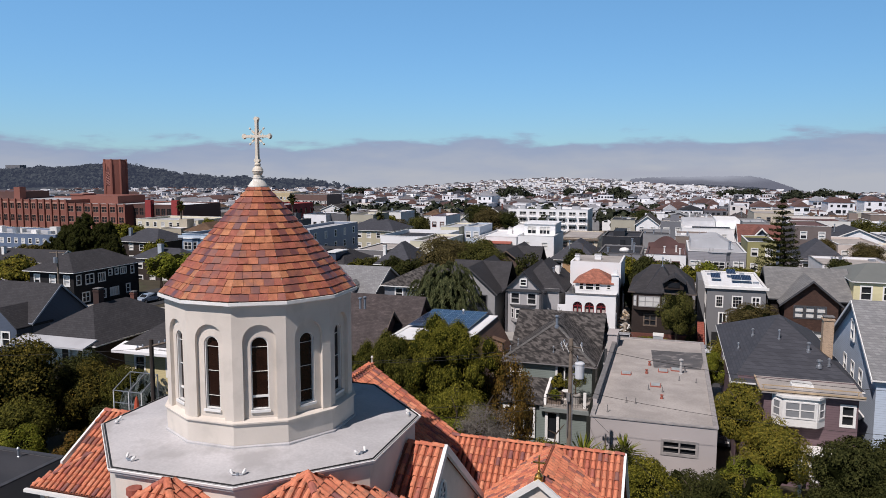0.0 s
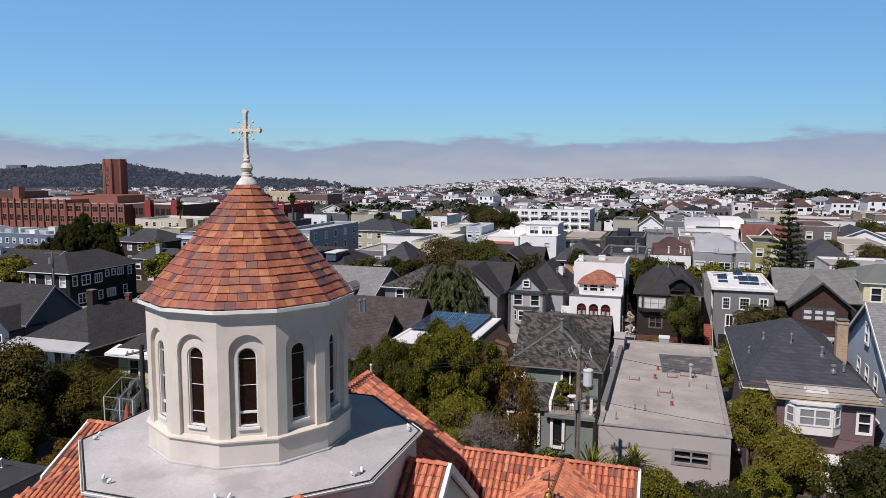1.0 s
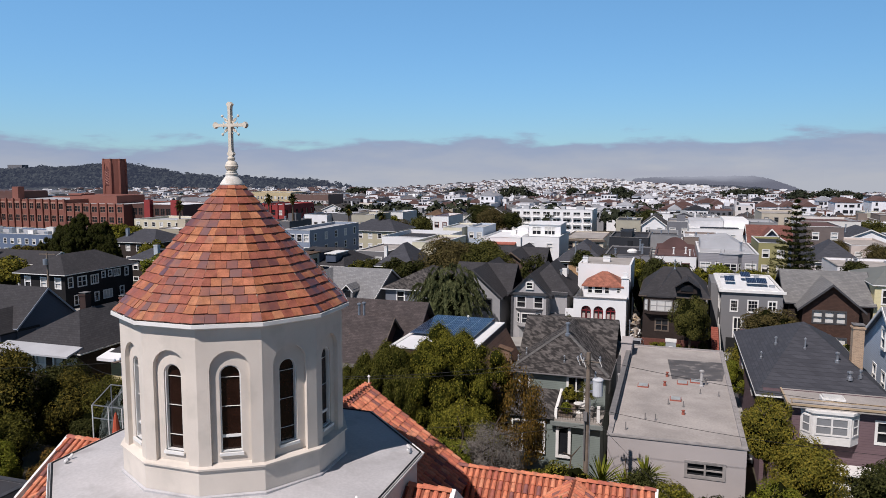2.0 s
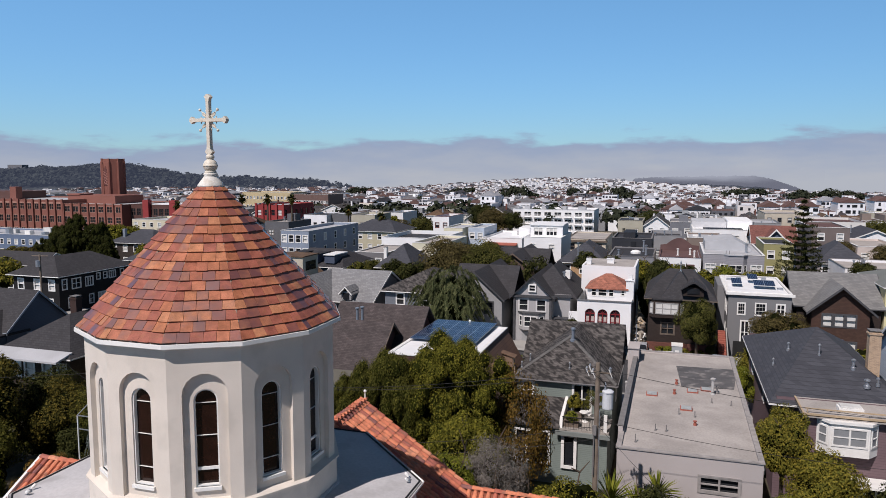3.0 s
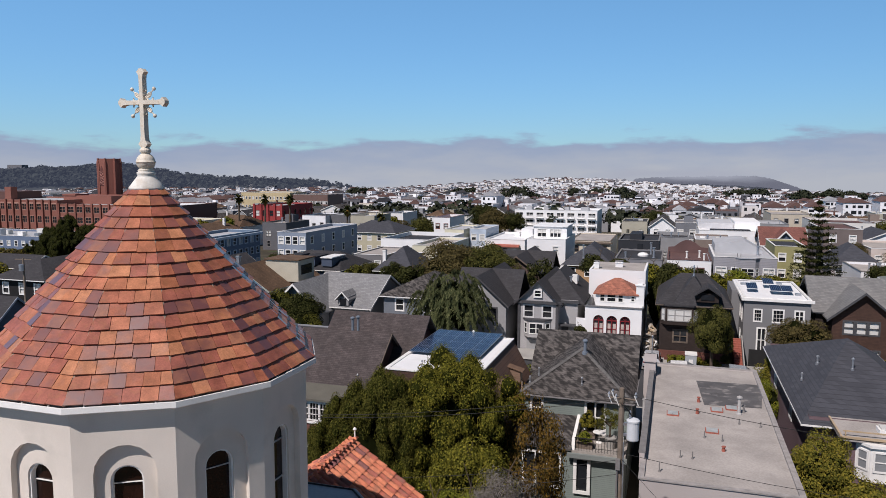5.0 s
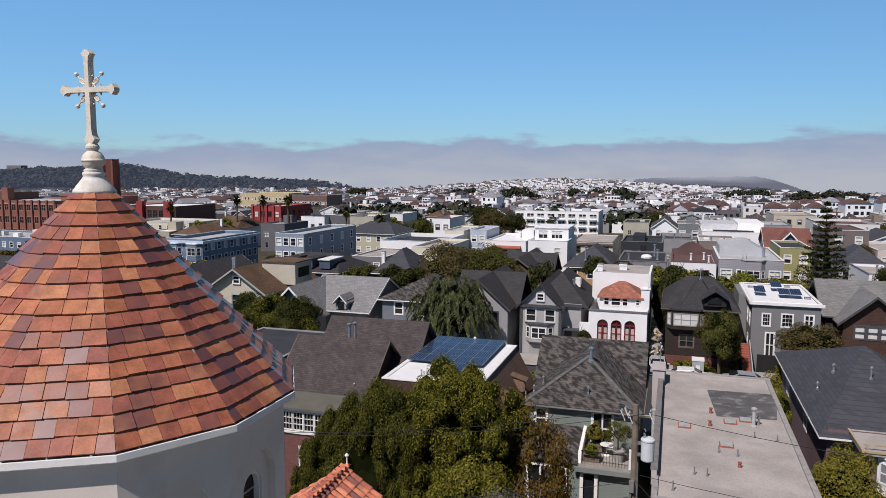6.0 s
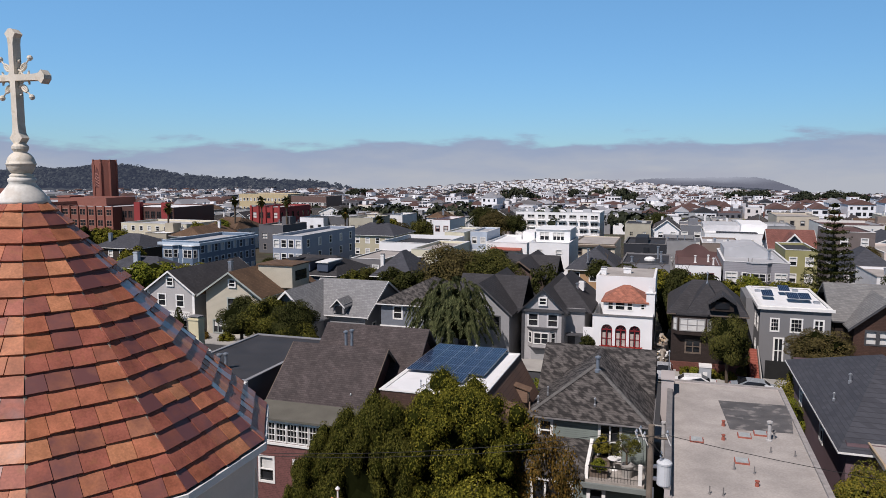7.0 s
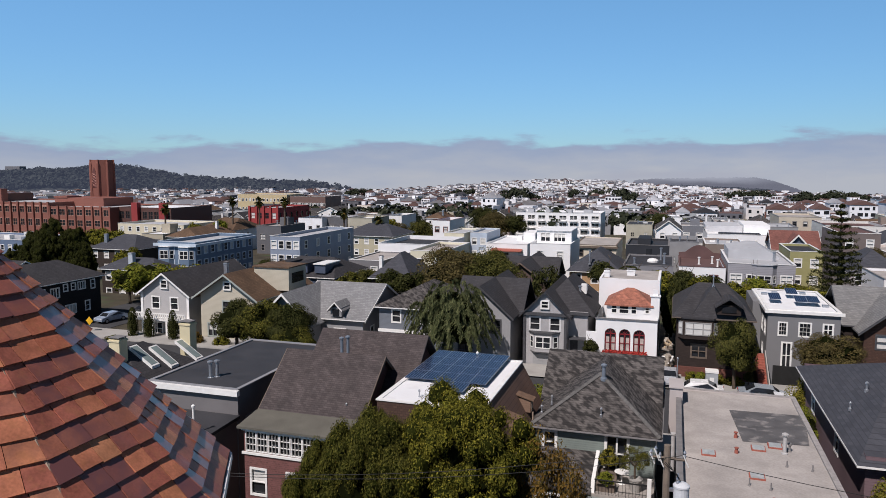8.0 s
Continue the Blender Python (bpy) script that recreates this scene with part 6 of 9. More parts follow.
R_b2 = material("grey_brown_shingle_roof", (0.20, 0.197, 0.195), 0.9, 0.15, 0.8, 40, 0.3, pattern=("shingle", 0.34, 0.14))
b2 = house("dark brown shingle house with a broad gable", (11.9, 97.0, 20.6, 107.0), 0, 6.6, P_shing, "gable", R_b2, rise=3.0, axis="x", over=0.5, trim=MATS["charcoal_paint"], wins=[("W", 6.5, 4.4, 0.9, 1.4), ("W", 8.2, 4.4, 0.9, 1.4)])
fb = MB()
fbox_ = (13.1, 94.4, 18.9, 98.0)
fh = [(1.1, 4.5, 0.95, 1.35), (2.3, 4.5, 0.95, 1.35), (3.5, 4.5, 0.95, 1.35), (1.0, 1.5, 3.6, 1.3)]
wall_side(fb, fbox_, "S", -0.5, 6.6, fh)
wall_side(fb, fbox_, "W", -0.5, 6.6, [])
wall_side(fb, fbox_, "E", -0.5, 6.6, [])
fb.poly([(13.1, 94.4, 6.6), (18.9, 94.4, 6.6), (16.0, 94.4, 9.1)])
part("front_wing", fb, material("red_brown_shingle_wall", (0.075, 0.042, 0.032), 0.9, 0.2, 0.6, 30, 0.3, pattern=("shingle", 0.25, 0.15)), b2)
part("front_roof", gable_roof((13.1, 94.4, 18.9, 101.5), 6.6, 2.5, "y", 0.6), R_b2, b2)
rk = MB()
for sx in (-1, 1):
    rk.slab([(16.0 + sx * 3.55, 93.72, 6.04), (16.0, 93.72, 9.08), (16.0, 93.8, 9.08), (16.0 + sx * 3.55, 93.8, 6.04)], (0, 0, -0.26))
part("bargeboard", rk, MATS["charcoal_paint"], b2)
# pale blind colour on these panes stands for their whitish reflection
for u, z, w, h in fh:
    window(b2, face_fn(fbox_, "S")[0], u, z, w, h, "dh" if w < 2 else "triple", MATS["charcoal_paint"], 1)
yl2 = house("pale yellow three-storey house with a green-grey roof", (20.9, 97.0, 30.0, 109.0), 0, 8.9, paint((0.66, 0.60, 0.36), pattern=("siding", 1, 0.15)), "hip", paint((0.16, 0.17, 0.16), 0.9, "roofing"), rise=1.5, hip=3.0, axis="x", over=0.3, wins=[("S", 0.8, 6.6, 1.1, 1.6), ("S", 3.2, 6.6, 1.2, 1.6), ("S", 5.8, 6.6, 1.1, 1.6), ("S", 0.9, 3.4, 1.2, 1.6), ("S", 3.2, 3.4, 1.2, 1.6), ("S", 6.0, 3.4, 1.0, 1.6)])

# left along the far side of the street
P_slategrey = material("slate_grey_siding", (0.16, 0.175, 0.20), 0.75, 0.1, 0.5, 30, 0.25, pattern=("siding", 1, 0.14))
gbl = house("slate grey two-storey house with white trim", (-37.1, 91.0, -29.4, 103.0), 0, 6.6, P_slategrey, "hip", R_mottled, rise=1.9, hip=4.2, over=0.5, axis="y", wins=[("S", 1.6, 4.6, 1.0, 1.4), ("S", 5.0, 4.6, 1.0, 1.4), ("S", 0.7, 1.8, 1.7, 1.3, "pair"), ("S", 4.3, 1.8, 1.7, 1.3, "pair", 2), ("E", 2.0, 4.6, 1.0, 1.4)])
part("belt", MB().box(-37.2, 90.85, 3.4, -29.3, 91.0, 3.75).box(-37.25, 90.8, 6.2, -29.25, 91.0, 6.5), M_white, gbl)
dkr = house("dark house with a steep charcoal roof", (-28.4, 90.5, -21.6, 104.0), 0, 6.4, material("pale_grey_wall", (0.30, 0.30, 0.305), 0.8, 0.08), "gable", R_dark, rise=3.0, axis="y", over=0.4, trim=MATS["charcoal_paint"], wins=[("S", 0.9, 4.3, 1.0, 1.4), ("S", 4.7, 4.3, 1.0, 1.4), ("S", 1.0, 1.4, 1.4, 1.4, "pair")])
part("cross_roof", gable_roof((-28.6, 94.0, -21.2, 101.0), 6.4, 3.0, "x", 0.4), R_dark, dkr)
pgr = house("pale grey shingle-roofed house with a small gabled dormer", (-47.4, 90.6, -39.0, 103.0), 0, 4.9, material("grey_wall_plain", (0.27, 0.27, 0.275), 0.8, 0.08, 0.5, 30, 0.1), "gable", R_light, rise=3.1, axis="x", over=0.5, wins=[("S", 4.8, 2.4, 1.4, 1.0, "triple"), ("E", 4.0, 5.2, 1.0, 1.2), ("E", 7.0, 5.2, 1.0, 1.2), ("E", 2.2, 2.0, 1.0, 1.4)])
part("front_gable", gable_roof((-50.6, 87.4, -44.2, 97.0), 4.7, 3.2, "y", 0.5), R_light, pgr)
part("front_wing", MB().box(-50.4, 87.8, -0.4, -44.4, 97.0, 4.7).poly([(-50.4, 87.8, 4.7), (-44.4, 87.8, 4.7), (-47.4, 87.8, 7.7)]), MATS["grey_wall_plain"], pgr)
rk = MB()
for s in (-1, 1):
    rk.slab([(-47.4, 86.84, 7.9), (-47.4 + s * 3.75, 86.84, 4.15), (-47.4 + s * 3.75, 86.95, 4.15), (-47.4, 86.95, 7.9)], (0, 0, -0.3))
part("bargeboard", rk, M_white, pgr)
gd = part("dormer", MB().box(-42.9, 90.2, 4.9, -41.5, 92.4, 6.0), MATS["grey_wall_plain"], pgr)
part("dormer_roof", gable_roof((-42.9, 90.0, -41.5, 92.8), 5.9, 0.75, "y", 0.22), R_light, gd)
dk2 = MB()
for s in (-1, 1):
    dk2.slab([(-42.2, 89.74, 6.7), (-42.2 + s * 0.95, 89.74, 5.72), (-42.2 + s * 0.95, 89.84, 5.72), (-42.2, 89.84, 6.7)], (0, 0, -0.16))
part("dormer_trim", dk2, M_white, gd)
part("dormer_window", MB().box(-42.6, 90.1, 5.0, -41.8, 90.19, 5.8), M_glass, gd)
crm = house("cream house with a brown roof and green eaves", (-61.2, 91.0, -53.4, 104.0), 0, 6.6, material("cream_siding", (0.48, 0.44, 0.35), 0.75, 0.08, 0.5, 30, 0.15, pattern=("siding", 1, 0.15)), "gable", R_rust, rise=2.6, axis="y", over=0.8, trim=paint((0.34, 0.37, 0.34)), wins=[("S", 3.2, 4.2, 1.2, 1.5), ("S", 1.0, 1.2, 2.0, 1.6, "triple", 2), ("S", 5.2, 1.2, 1.4, 1.6, "pair", 2)])
fnC = face_fn((-61.2, 91.0, -53.4, 104.0), "S")[0]
window(crm, lambda u, z, d: fnC(u, z, d - 0.13), 3.5, 7.2, 0.9, 0.9, "dh")
part("roof_room", MB().box(-56.6, 96.0, 6.5, -51.6, 100.5, 9.4), MATS["cream_siding"], crm)
part("room_window", MB().box(-51.62, 96.8, 7.4, -51.56, 99.8, 8.7), M_glass, crm)
part("room_roof", MB().box(-56.8, 95.8, 9.4, -51.4, 100.7, 9.55), R_rust, crm)
lgh = house("pale grey gabled house with a white balcony", (-70.1, 91.0, -63.0, 106.0), 0, 6.4, material("pale_grey_siding", (0.42, 0.405, 0.395), 0.75, 0.06, 0.5, 30, 0.15, pattern=("siding", 1, 0.13)), "gable", R_dark, rise=2.5, axis="y", over=0.5, wins=[("S", 1.6, 4.2, 1.1, 1.5), ("S", 4.4, 4.2, 1.1, 1.5), ("S", 1.4, 0.8, 1.6, 1.6, "pair"), ("S", 4.3, 0.8, 1.6, 1.6, "pair")])
fnL = face_fn((-70.1, 91.0, -63.0, 106.0), "S")[0]
window(lgh, lambda u, z, d: fnL(u, z, d - 0.13), 3.1, 6.9, 0.9, 1.0, "dh")
bal = part("balcony", MB().box(-70.6, 89.6, 2.9, -62.6, 91.0, 3.1).box(-70.6, 89.6, 3.75, -62.6, 89.72, 3.9), M_white, lgh)
for i in range(27):
    part("baluster", MB().box(-70.5 + i * 0.3, 89.62, 3.1, -70.38 + i * 0.3, 89.7, 3.76), M_white, bal)
for x in (-70.3, -67.4, -65.4, -62.9):
    part("column", MB().box(x - 0.14, 89.65, 0, x + 0.14, 89.95, 2.9), M_white, lgh)
part("corner_trim", MB().box(-70.2, 90.9, 0, -69.85, 91.0, 6.3).box(-63.25, 90.9, 0, -62.9, 91.0, 6.3), M_white, lgh)
chimney(lgh, -64.2, 101.0, 7.0, 0.5, 0.5, 2.0, M_steel)

low_dark = house("dark low building with a black flat roof", (-40.0, 16.0, -30.15, 29.25), 0, 6.9, P_dkgrey, "flat", R_black, parapet=0.03, trim=material("dark_roof_edge", (0.06, 0.06, 0.065), 0.6), name="building", category="building")
vent_pipe(low_dark, -32.5, 28.6, 6.9, 0.35, 0.05)


# ---- larger buildings further off ----
def block(label, box, z1, wall, roof_mat, rows, cols, side_cols=0, trim=None, name="apartment_building", category="building", parapet=0.6, w=1.1, h=1.5, kind="dh", shades=True):
    """A flat-roofed block with a regular grid of windows on its south and east sides."""
    z0 = ground_z((box[0] + box[2]) / 2, (box[1] + box[3]) / 2)
    wins = []
    tall = z1 - z0
    fl = tall / rows
    for i in range(rows):
        z = fl * i + fl * 0.34
        lx = (box[2] - box[0]) / cols
        wins += [("S", lx * (c + 0.5) - w / 2, z, w, min(h, fl * 0.55), kind, shades and (i * 3 + c * 5) % 3 == 0) for c in range(cols)]
        if side_cols:
            ly = (box[3] - box[1]) / side_cols
            wins += [("E", ly * (c + 0.5) - w / 2, z, w, min(h, fl * 0.55), kind, shades and (i + c * 2) % 4 == 0) for c in range(side_cols)]
    return house(label, box, z0, z1, wall, "flat", roof_mat, wins=wins, trim=trim, parapet=parapet, name=name, category=category)


P_steelblue = material("steel_blue_siding", (0.13, 0.185, 0.26), 0.7, 0.08, 0.3, 20, 0.15)
bap = block("steel blue three-storey apartment house with white cornice", (-99.1, 130.0, -90.7, 149.5), 7.6, P_steelblue, R_silver, 3, 4, 9, trim=paint((0.55, 0.62, 0.68)))
part("roof_ledge", MB().box(-99.7, 129.4, 7.4, -90.1, 130.0, 7.9).box(-90.7, 130.0, 7.4, -90.1, 149.9, 7.9), paint((0.48, 0.55, 0.62)), bap)
fnA = face_fn((-99.1, 130.0, -90.7, 149.5), "S")[0]
for u in (0.3, 4.7):
    bay(bap, fnA, u, 1.5, 3.4, 5.8, 0.8, P_steelblue, M_white, [(2.2, 1.6), (5.0, 1.6)])
block("grey-blue row of apartments with a flat roof", (-81.3, 141.0, -74.7, 166.0), 8.2, paint((0.24, 0.28, 0.35)), R_silver, 3, 4, 5)
block("cream apartment building with balconies", (-160.1, 188.0, -137.3, 204.0), 5.6, paint((0.62, 0.56, 0.42)), R_silver, 3, 8, 4)
wap = block("white four-storey apartment block with balconies", (-54.8, 250.0, -27.4, 266.0), 7.6, P_wst, R_silver, 4, 8, 0, w=2.3, h=1.9, kind="pair", shades=False)
for i in range(8):
    for j in range(1, 4):
        x = -54.8 + 3.42 * i + 0.4
        z = ground_z(-41, 258) + j * (7.6 - ground_z(-41, 258)) / 4 + 0.3
        bl = part("balcony", MB().box(x, 248.8, z, x + 2.6, 250.0, z + 0.14), P_wst, wap)
        part("balcony_rail", MB().box(x, 248.8, z + 0.8, x + 2.6, 248.88, z + 0.95).box(x, 248.8, z + 0.14, x + 0.12, 248.88, z + 0.8).box(x + 2.48, 248.8, z + 0.14, x + 2.6, 248.88, z + 0.8), P_wst, bl)
for x, w_ in ((-52.0, 2.0), (-46.0, 3.0), (-39.0, 1.6), (-33.5, 2.6)):
    part("roof_unit", MB().box(x, 256.0, 7.6, x + w_, 259.0, 9.0), R_silver, wap)
red = block("red-painted building with a dark upper front", (-158.6, 255.0, -146.6, 280.0), 7.0, M_redpaint, R_silver, 2, 4, 6, w=1.6, h=2.2, trim=M_redpaint)
for i in range(5):
    part("pier", MB().box(-158.9 + i * 3.0, 254.5, 0.0, -158.1 + i * 3.0, 255.0, 8.2), M_redpaint, red)
block("long dark brick building with a band of windows", (-212.0, 380.0, -190.0, 400.0), 6.4, paint((0.16, 0.10, 0.085)), R_black, 2, 14, 0)
block("tan long low building with a flat roof", (-246.0, 380.0, -214.0, 400.0), 7.2, paint((0.52, 0.42, 0.25)), M_gravel, 3, 14, 0)

# brick complex with its bell-like tower
ZB = ground_z(-250, 230) - 1.0
P_brown_trim = paint((0.40, 0.22, 0.17))
brk = block("long red brick building with rows of tall windows", (-318.0, 228.0, -227.0, 256.0), 8.9, M_brick_far, R_silver, 3, 25, 0, trim=P_brown_trim, w=2.1, h=2.5, kind="pair", name="brick_building", shades=False, parapet=0.5)
for i in range(26):
    x = -318.0 + i * 91.0 / 25
    part("pier", MB().box(x - 0.4, 227.4, ZB, x + 0.4, 228.0, 9.7), M_brick_far, brk)
    if i < 25:
        part("parapet_panel", MB().box(x + 0.7, 227.8, 7.9, x + 2.9, 228.0, 8.5), P_brown_trim, brk)
part("roof_block", MB().box(-296.0, 238.0, 8.8, -262.0, 254.0, 12.0), paint((0.11, 0.055, 0.045)), brk)
part("chimney", MB().box(-262.0, 236.0, 8.8, -258.8, 239.0, 14.0), M_brick_far, brk)
brk2 = block("lower red brick wing with tall windows", (-226.9, 228.0, -198.7, 256.0), 7.6, M_brick_far, R_silver, 3, 7, 0, trim=P_brown_trim, w=2.6, h=2.6, kind="pair", name="brick_building", shades=False, parapet=0.5)
for i in range(8):
    x = -226.5 + i * 27.4 / 7
    part("pier", MB().box(x - 0.35, 227.5, ZB, x + 0.35, 228.0, 8.4), M_brick_far, brk2)
part("upper_block", MB().box(-236.2, 240.0, 7.4, -212.8, 256.0, 10.8).box(-236.5, 239.7, 10.8, -230.0, 247.0, 11.4), M_brick_far, brk2)
brk3 = block("dark brick workshop wing with red end pillars", (-198.6, 232.0, -176.0, 256.0), 7.8, paint((0.10, 0.05, 0.042)), R_white, 2, 9, 0, trim=paint((0.12, 0.07, 0.06)), w=1.9, h=2.6, kind="pair", name="brick_building", shades=False, parapet=0.3)
for x in (-190.7, -178.8):
    part("red_pillar", MB().box(x - 1.3, 230.6, ZB, x + 1.3, 232.6, 9.9), M_redpaint, brk3)
TX, TY = -229.8, 258.5
twr = thing("tower", (TX, TY, ZB), "square red brick tower with stepped corner piers", "tower")
part("shaft", MB().ring(TX, TY, [(4.7, ZB), (4.7, 25.0), (4.55, 25.0), (4.55, 25.6)], 8, math.pi / 8, closed=True), M_brick_far, twr)
for i in range(8):
    w_ = math.pi / 8 + i * math.pi / 4
    part("corner_pier", MB().ring(TX + 4.6 * math.sin(w_), TY - 4.6 * math.cos(w_), [(0.55, ZB), (0.55, 24.2), (0.35, 24.8), (0.35, 25.7)], 6, closed=True), M_brick_far, twr)
for k in (0,):
    # the face that looks south carries a pointed, latticed niche between ribs
    w_ = k * math.pi / 4
    ap = 4.7 * math.cos(math.pi / 8)
    c_, s_ = math.cos(w_), math.sin(w_)

    def on_face(u, d, z, c_=c_, s_=s_, ap=ap):
        return (TX + u * c_ + (ap + d) * s_, TY + u * s_ - (ap + d) * c_, z)

    for u in (-1.3, 1.3):
        part("rib", MB().slab([on_face(u - 0.2, -0.1, 23.6), on_face(u + 0.2, -0.1, 23.6), on_face(u + 0.2, 0.3, 23.6), on_face(u - 0.2, 0.3, 23.6)], (0, 0, -26.0)), M_brick_far, twr)
    og = [(-1.05, 14.5), (1.05, 14.5), (1.05, 20.2), (0.0, 22.6), (-1.05, 20.2)]
    lt = part("louvre_opening", MB().slab([on_face(u, 0.16, z) for u, z in og], (0.1 * -s_, 0.1 * c_, 0)), paint((0.13, 0.05, 0.042)), twr)
    for i in range(5):
        z = 14.8 + i * 1.1
        part("lattice_bar", MB().tube(on_face(-0.95, 0.22, z), on_face(0.95, 0.22, z + 1.1), 0.10, 0.10, 4).tube(on_face(0.95, 0.22, z), on_face(-0.95, 0.22, z + 1.1), 0.10, 0.10, 4), paint((0.42, 0.2, 0.16)), lt)

# blue gabled house with a red-brown roof, and its neighbours
M_redroof = material("red_brown_roof", (0.20, 0.085, 0.07), 0.9, 0.2, 0.6, 30, 0.3, pattern=("shingle", 0.34, 0.2))
rg = house("slate blue house with a red-brown roof and front gable", (15.4, 184.0, 24.4, 196.0), ground_z(20, 190), 5.4, paint((0.10, 0.125, 0.175)), "gable", M_redroof, rise=3.5, axis="x", over=0.5, wins=[("S", 1.0, 4.6, 1.1, 1.5), ("S", 7.0, 4.6, 1.1, 1.5)])
part("front_gable", MB().box(17.6, 182.0, 0.0, 22.0, 190.0, 6.2).poly([(17.6, 182.0, 6.2), (22.0, 182.0, 6.2), (19.8, 182.0, 8.5)]), paint((0.10, 0.125, 0.175)), rg)
part("gable_roof", gable_roof((17.6, 182.0, 22.0, 190.0), 6.2, 2.4, "y", 0.5), M_redroof, rg)
rk = MB()
for sx in (-1, 1):
    rk.slab([(19.8 + sx * 2.8, 181.36, 5.62), (19.8, 181.36, 8.68), (19.8, 181.48, 8.68), (19.8 + sx * 2.8, 181.48, 5.62)], (0, 0, -0.42))
part("bargeboard", rk, M_white, rg)
M_corr = material("grey_corrugated", (0.30, 0.295, 0.315), 0.8, 0.1, 0.4, 20, 0.4, pattern=("siding", 1, 0.25))
cb = block("grey corrugated building with a stepped silver roof", (2.7, 129.0, 11.8, 148.0), 8.1, M_corr, R_silver, 2, 4, 0, w=1.5, h=1.3, kind="pair", name="building", parapet=0.25)
fnK = face_fn((2.7, 129.0, 11.8, 148.0), "S")[0]
bay(cb, fnK, 3.2, 1.0, 3.4, 7.3, 0.8, M_corr, M_white, [(5.6, 1.2)], roof_mat=R_silver)
part("roof_block", MB().slab([(3.2, 137.0, 8.1), (3.2, 137.0, 9.5), (6.6, 137.0, 10.1), (8.0, 137.0, 10.1), (10.6, 137.0, 8.6), (10.6, 137.0, 8.1)], (0, 10.5, 0)), R_silver, cb)
vent_pipe(cb, 9.6, 135.0, 8.1, 1.4, 0.2, True, M_steel)
part("roof_ladder", MB().tube((6.1, 128.9, 4.0), (6.1, 128.9, 9.0), 0.04, 0.04, 4).tube((6.6, 128.9, 4.0), (6.6, 128.9, 9.0), 0.04, 0.04, 4), M_flash, cb)
M_brownroof = material("brown_roof", (0.13, 0.075, 0.07), 0.9, 0.2, 0.5, 20, 0.1)
bb = block("white stucco building with a curved brown parapet", (-4.2, 129.0, 2.4, 143.0), 7.3, P_wst, M_brownroof, 2, 2, 0, name="building", parapet=0.3, trim=M_brownroof)
part("curved_parapet", MB().slab([(-4.2, 142.0, 7.3), (-4.2, 142.0, 8.3), (-3.4, 142.0, 8.4)] + [(-3.2 + 4.4 * i / 10, 142.0, 8.4 + 1.2 * math.sin(math.pi * i / 10)) for i in range(11)] + [(2.4, 142.0, 8.3), (2.4, 142.0, 7.3)], (0, 0.35, 0)), M_brownroof, bb)
for x, y in ((-1.2, 134.5), (0.8, 136.0), (1.4, 132.0)):
    vent_pipe(bb, x, y, 7.3, 1.0, 0.14, True, M_white)
P_char = material("charcoal_siding", (0.028, 0.03, 0.036), 0.7, 0.12, 0.5, 20, 0.2, pattern=("siding", 1, 0.2))
bk = block("charcoal modern house with a tall roof storey", (-13.0, 145.0, -5.8, 158.0), 8.7, P_char, R_black, 2, 3, 0, name="house", category="house", parapet=0.3, trim=M_flash)
part("roof_storey", MB().box(-11.2, 149.0, 8.7, -9.0, 156.0, 9.8), P_char, bk)
part("roof_window", MB().box(-9.6, 144.9, 6.6, -8.6, 145.05, 8.4), M_glass, bk)
bk2 = block("low dark-roofed building with a round white skylight", (-12.4, 130.0, -5.0, 144.5), 7.2, paint((0.20, 0.20, 0.215)), R_black, 2, 3, 0, name="building", parapet=0.15, trim=M_flash)
part("skylight", MB().ring(-8.2, 136.0, [(0.9, 7.2), (0.9, 7.5), (0.6, 7.75), (0.1, 7.85)], 14, closed=True), M_white, bk2)
for x, y, h in ((-6.4, 134.0, 1.6), (-7.0, 139.0, 1.9), (-10.9, 133.0, 0.8)):
    vent_pipe(bk2, x, y, 7.2, h, 0.16, True, M_steel)

# ---- poles and wires ----
M_pole = material("utility_pole_wood", (0.20, 0.16, 0.125), 0.9, 0.25, 3, 40, 0.3)
PX, PY = -5.12, 38.9
upl = thing("utility_pole", (PX, PY, 0), "weathered wooden utility pole with a grey transformer", "utility pole")
part("pole", MB().tube((PX, PY, 0), (PX, PY, 12.95), 0.16, 0.11, 10), M_pole, upl)
tf = part("transformer", MB().ring(PX + 0.48, PY, [(0.23, 10.8), (0.25, 10.84), (0.25, 11.56), (0.27, 11.58), (0.27, 11.64), (0.2, 11.70), (0.05, 11.74)], 18, closed=True), material("transformer_paint", (0.58, 0.60, 0.62), 0.45, 0.1, 3, 30, 0.05), upl, "pale grey transformer can")
part("bushing", MB().ring(PX + 0.36, PY - 0.06, [(0.045, 11.68), (0.06, 11.75), (0.035, 11.8), (0.055, 11.86), (0.03, 11.92), (0.05, 11.97), (0.02, 12.06)], 8, closed=True), M_steel, tf)
for z in (11.0, 11.45):
    part("bracket", MB().box(PX + 0.08, PY - 0.06, z - 0.05, PX + 0.26, PY + 0.06, z + 0.05), M_steel, tf)
part("crossarm", MB().tube((PX - 0.55, PY - 0.1, 12.55), (PX + 0.6, PY + 0.12, 12.45), 0.045, 0.045, 6), M_pole, upl)
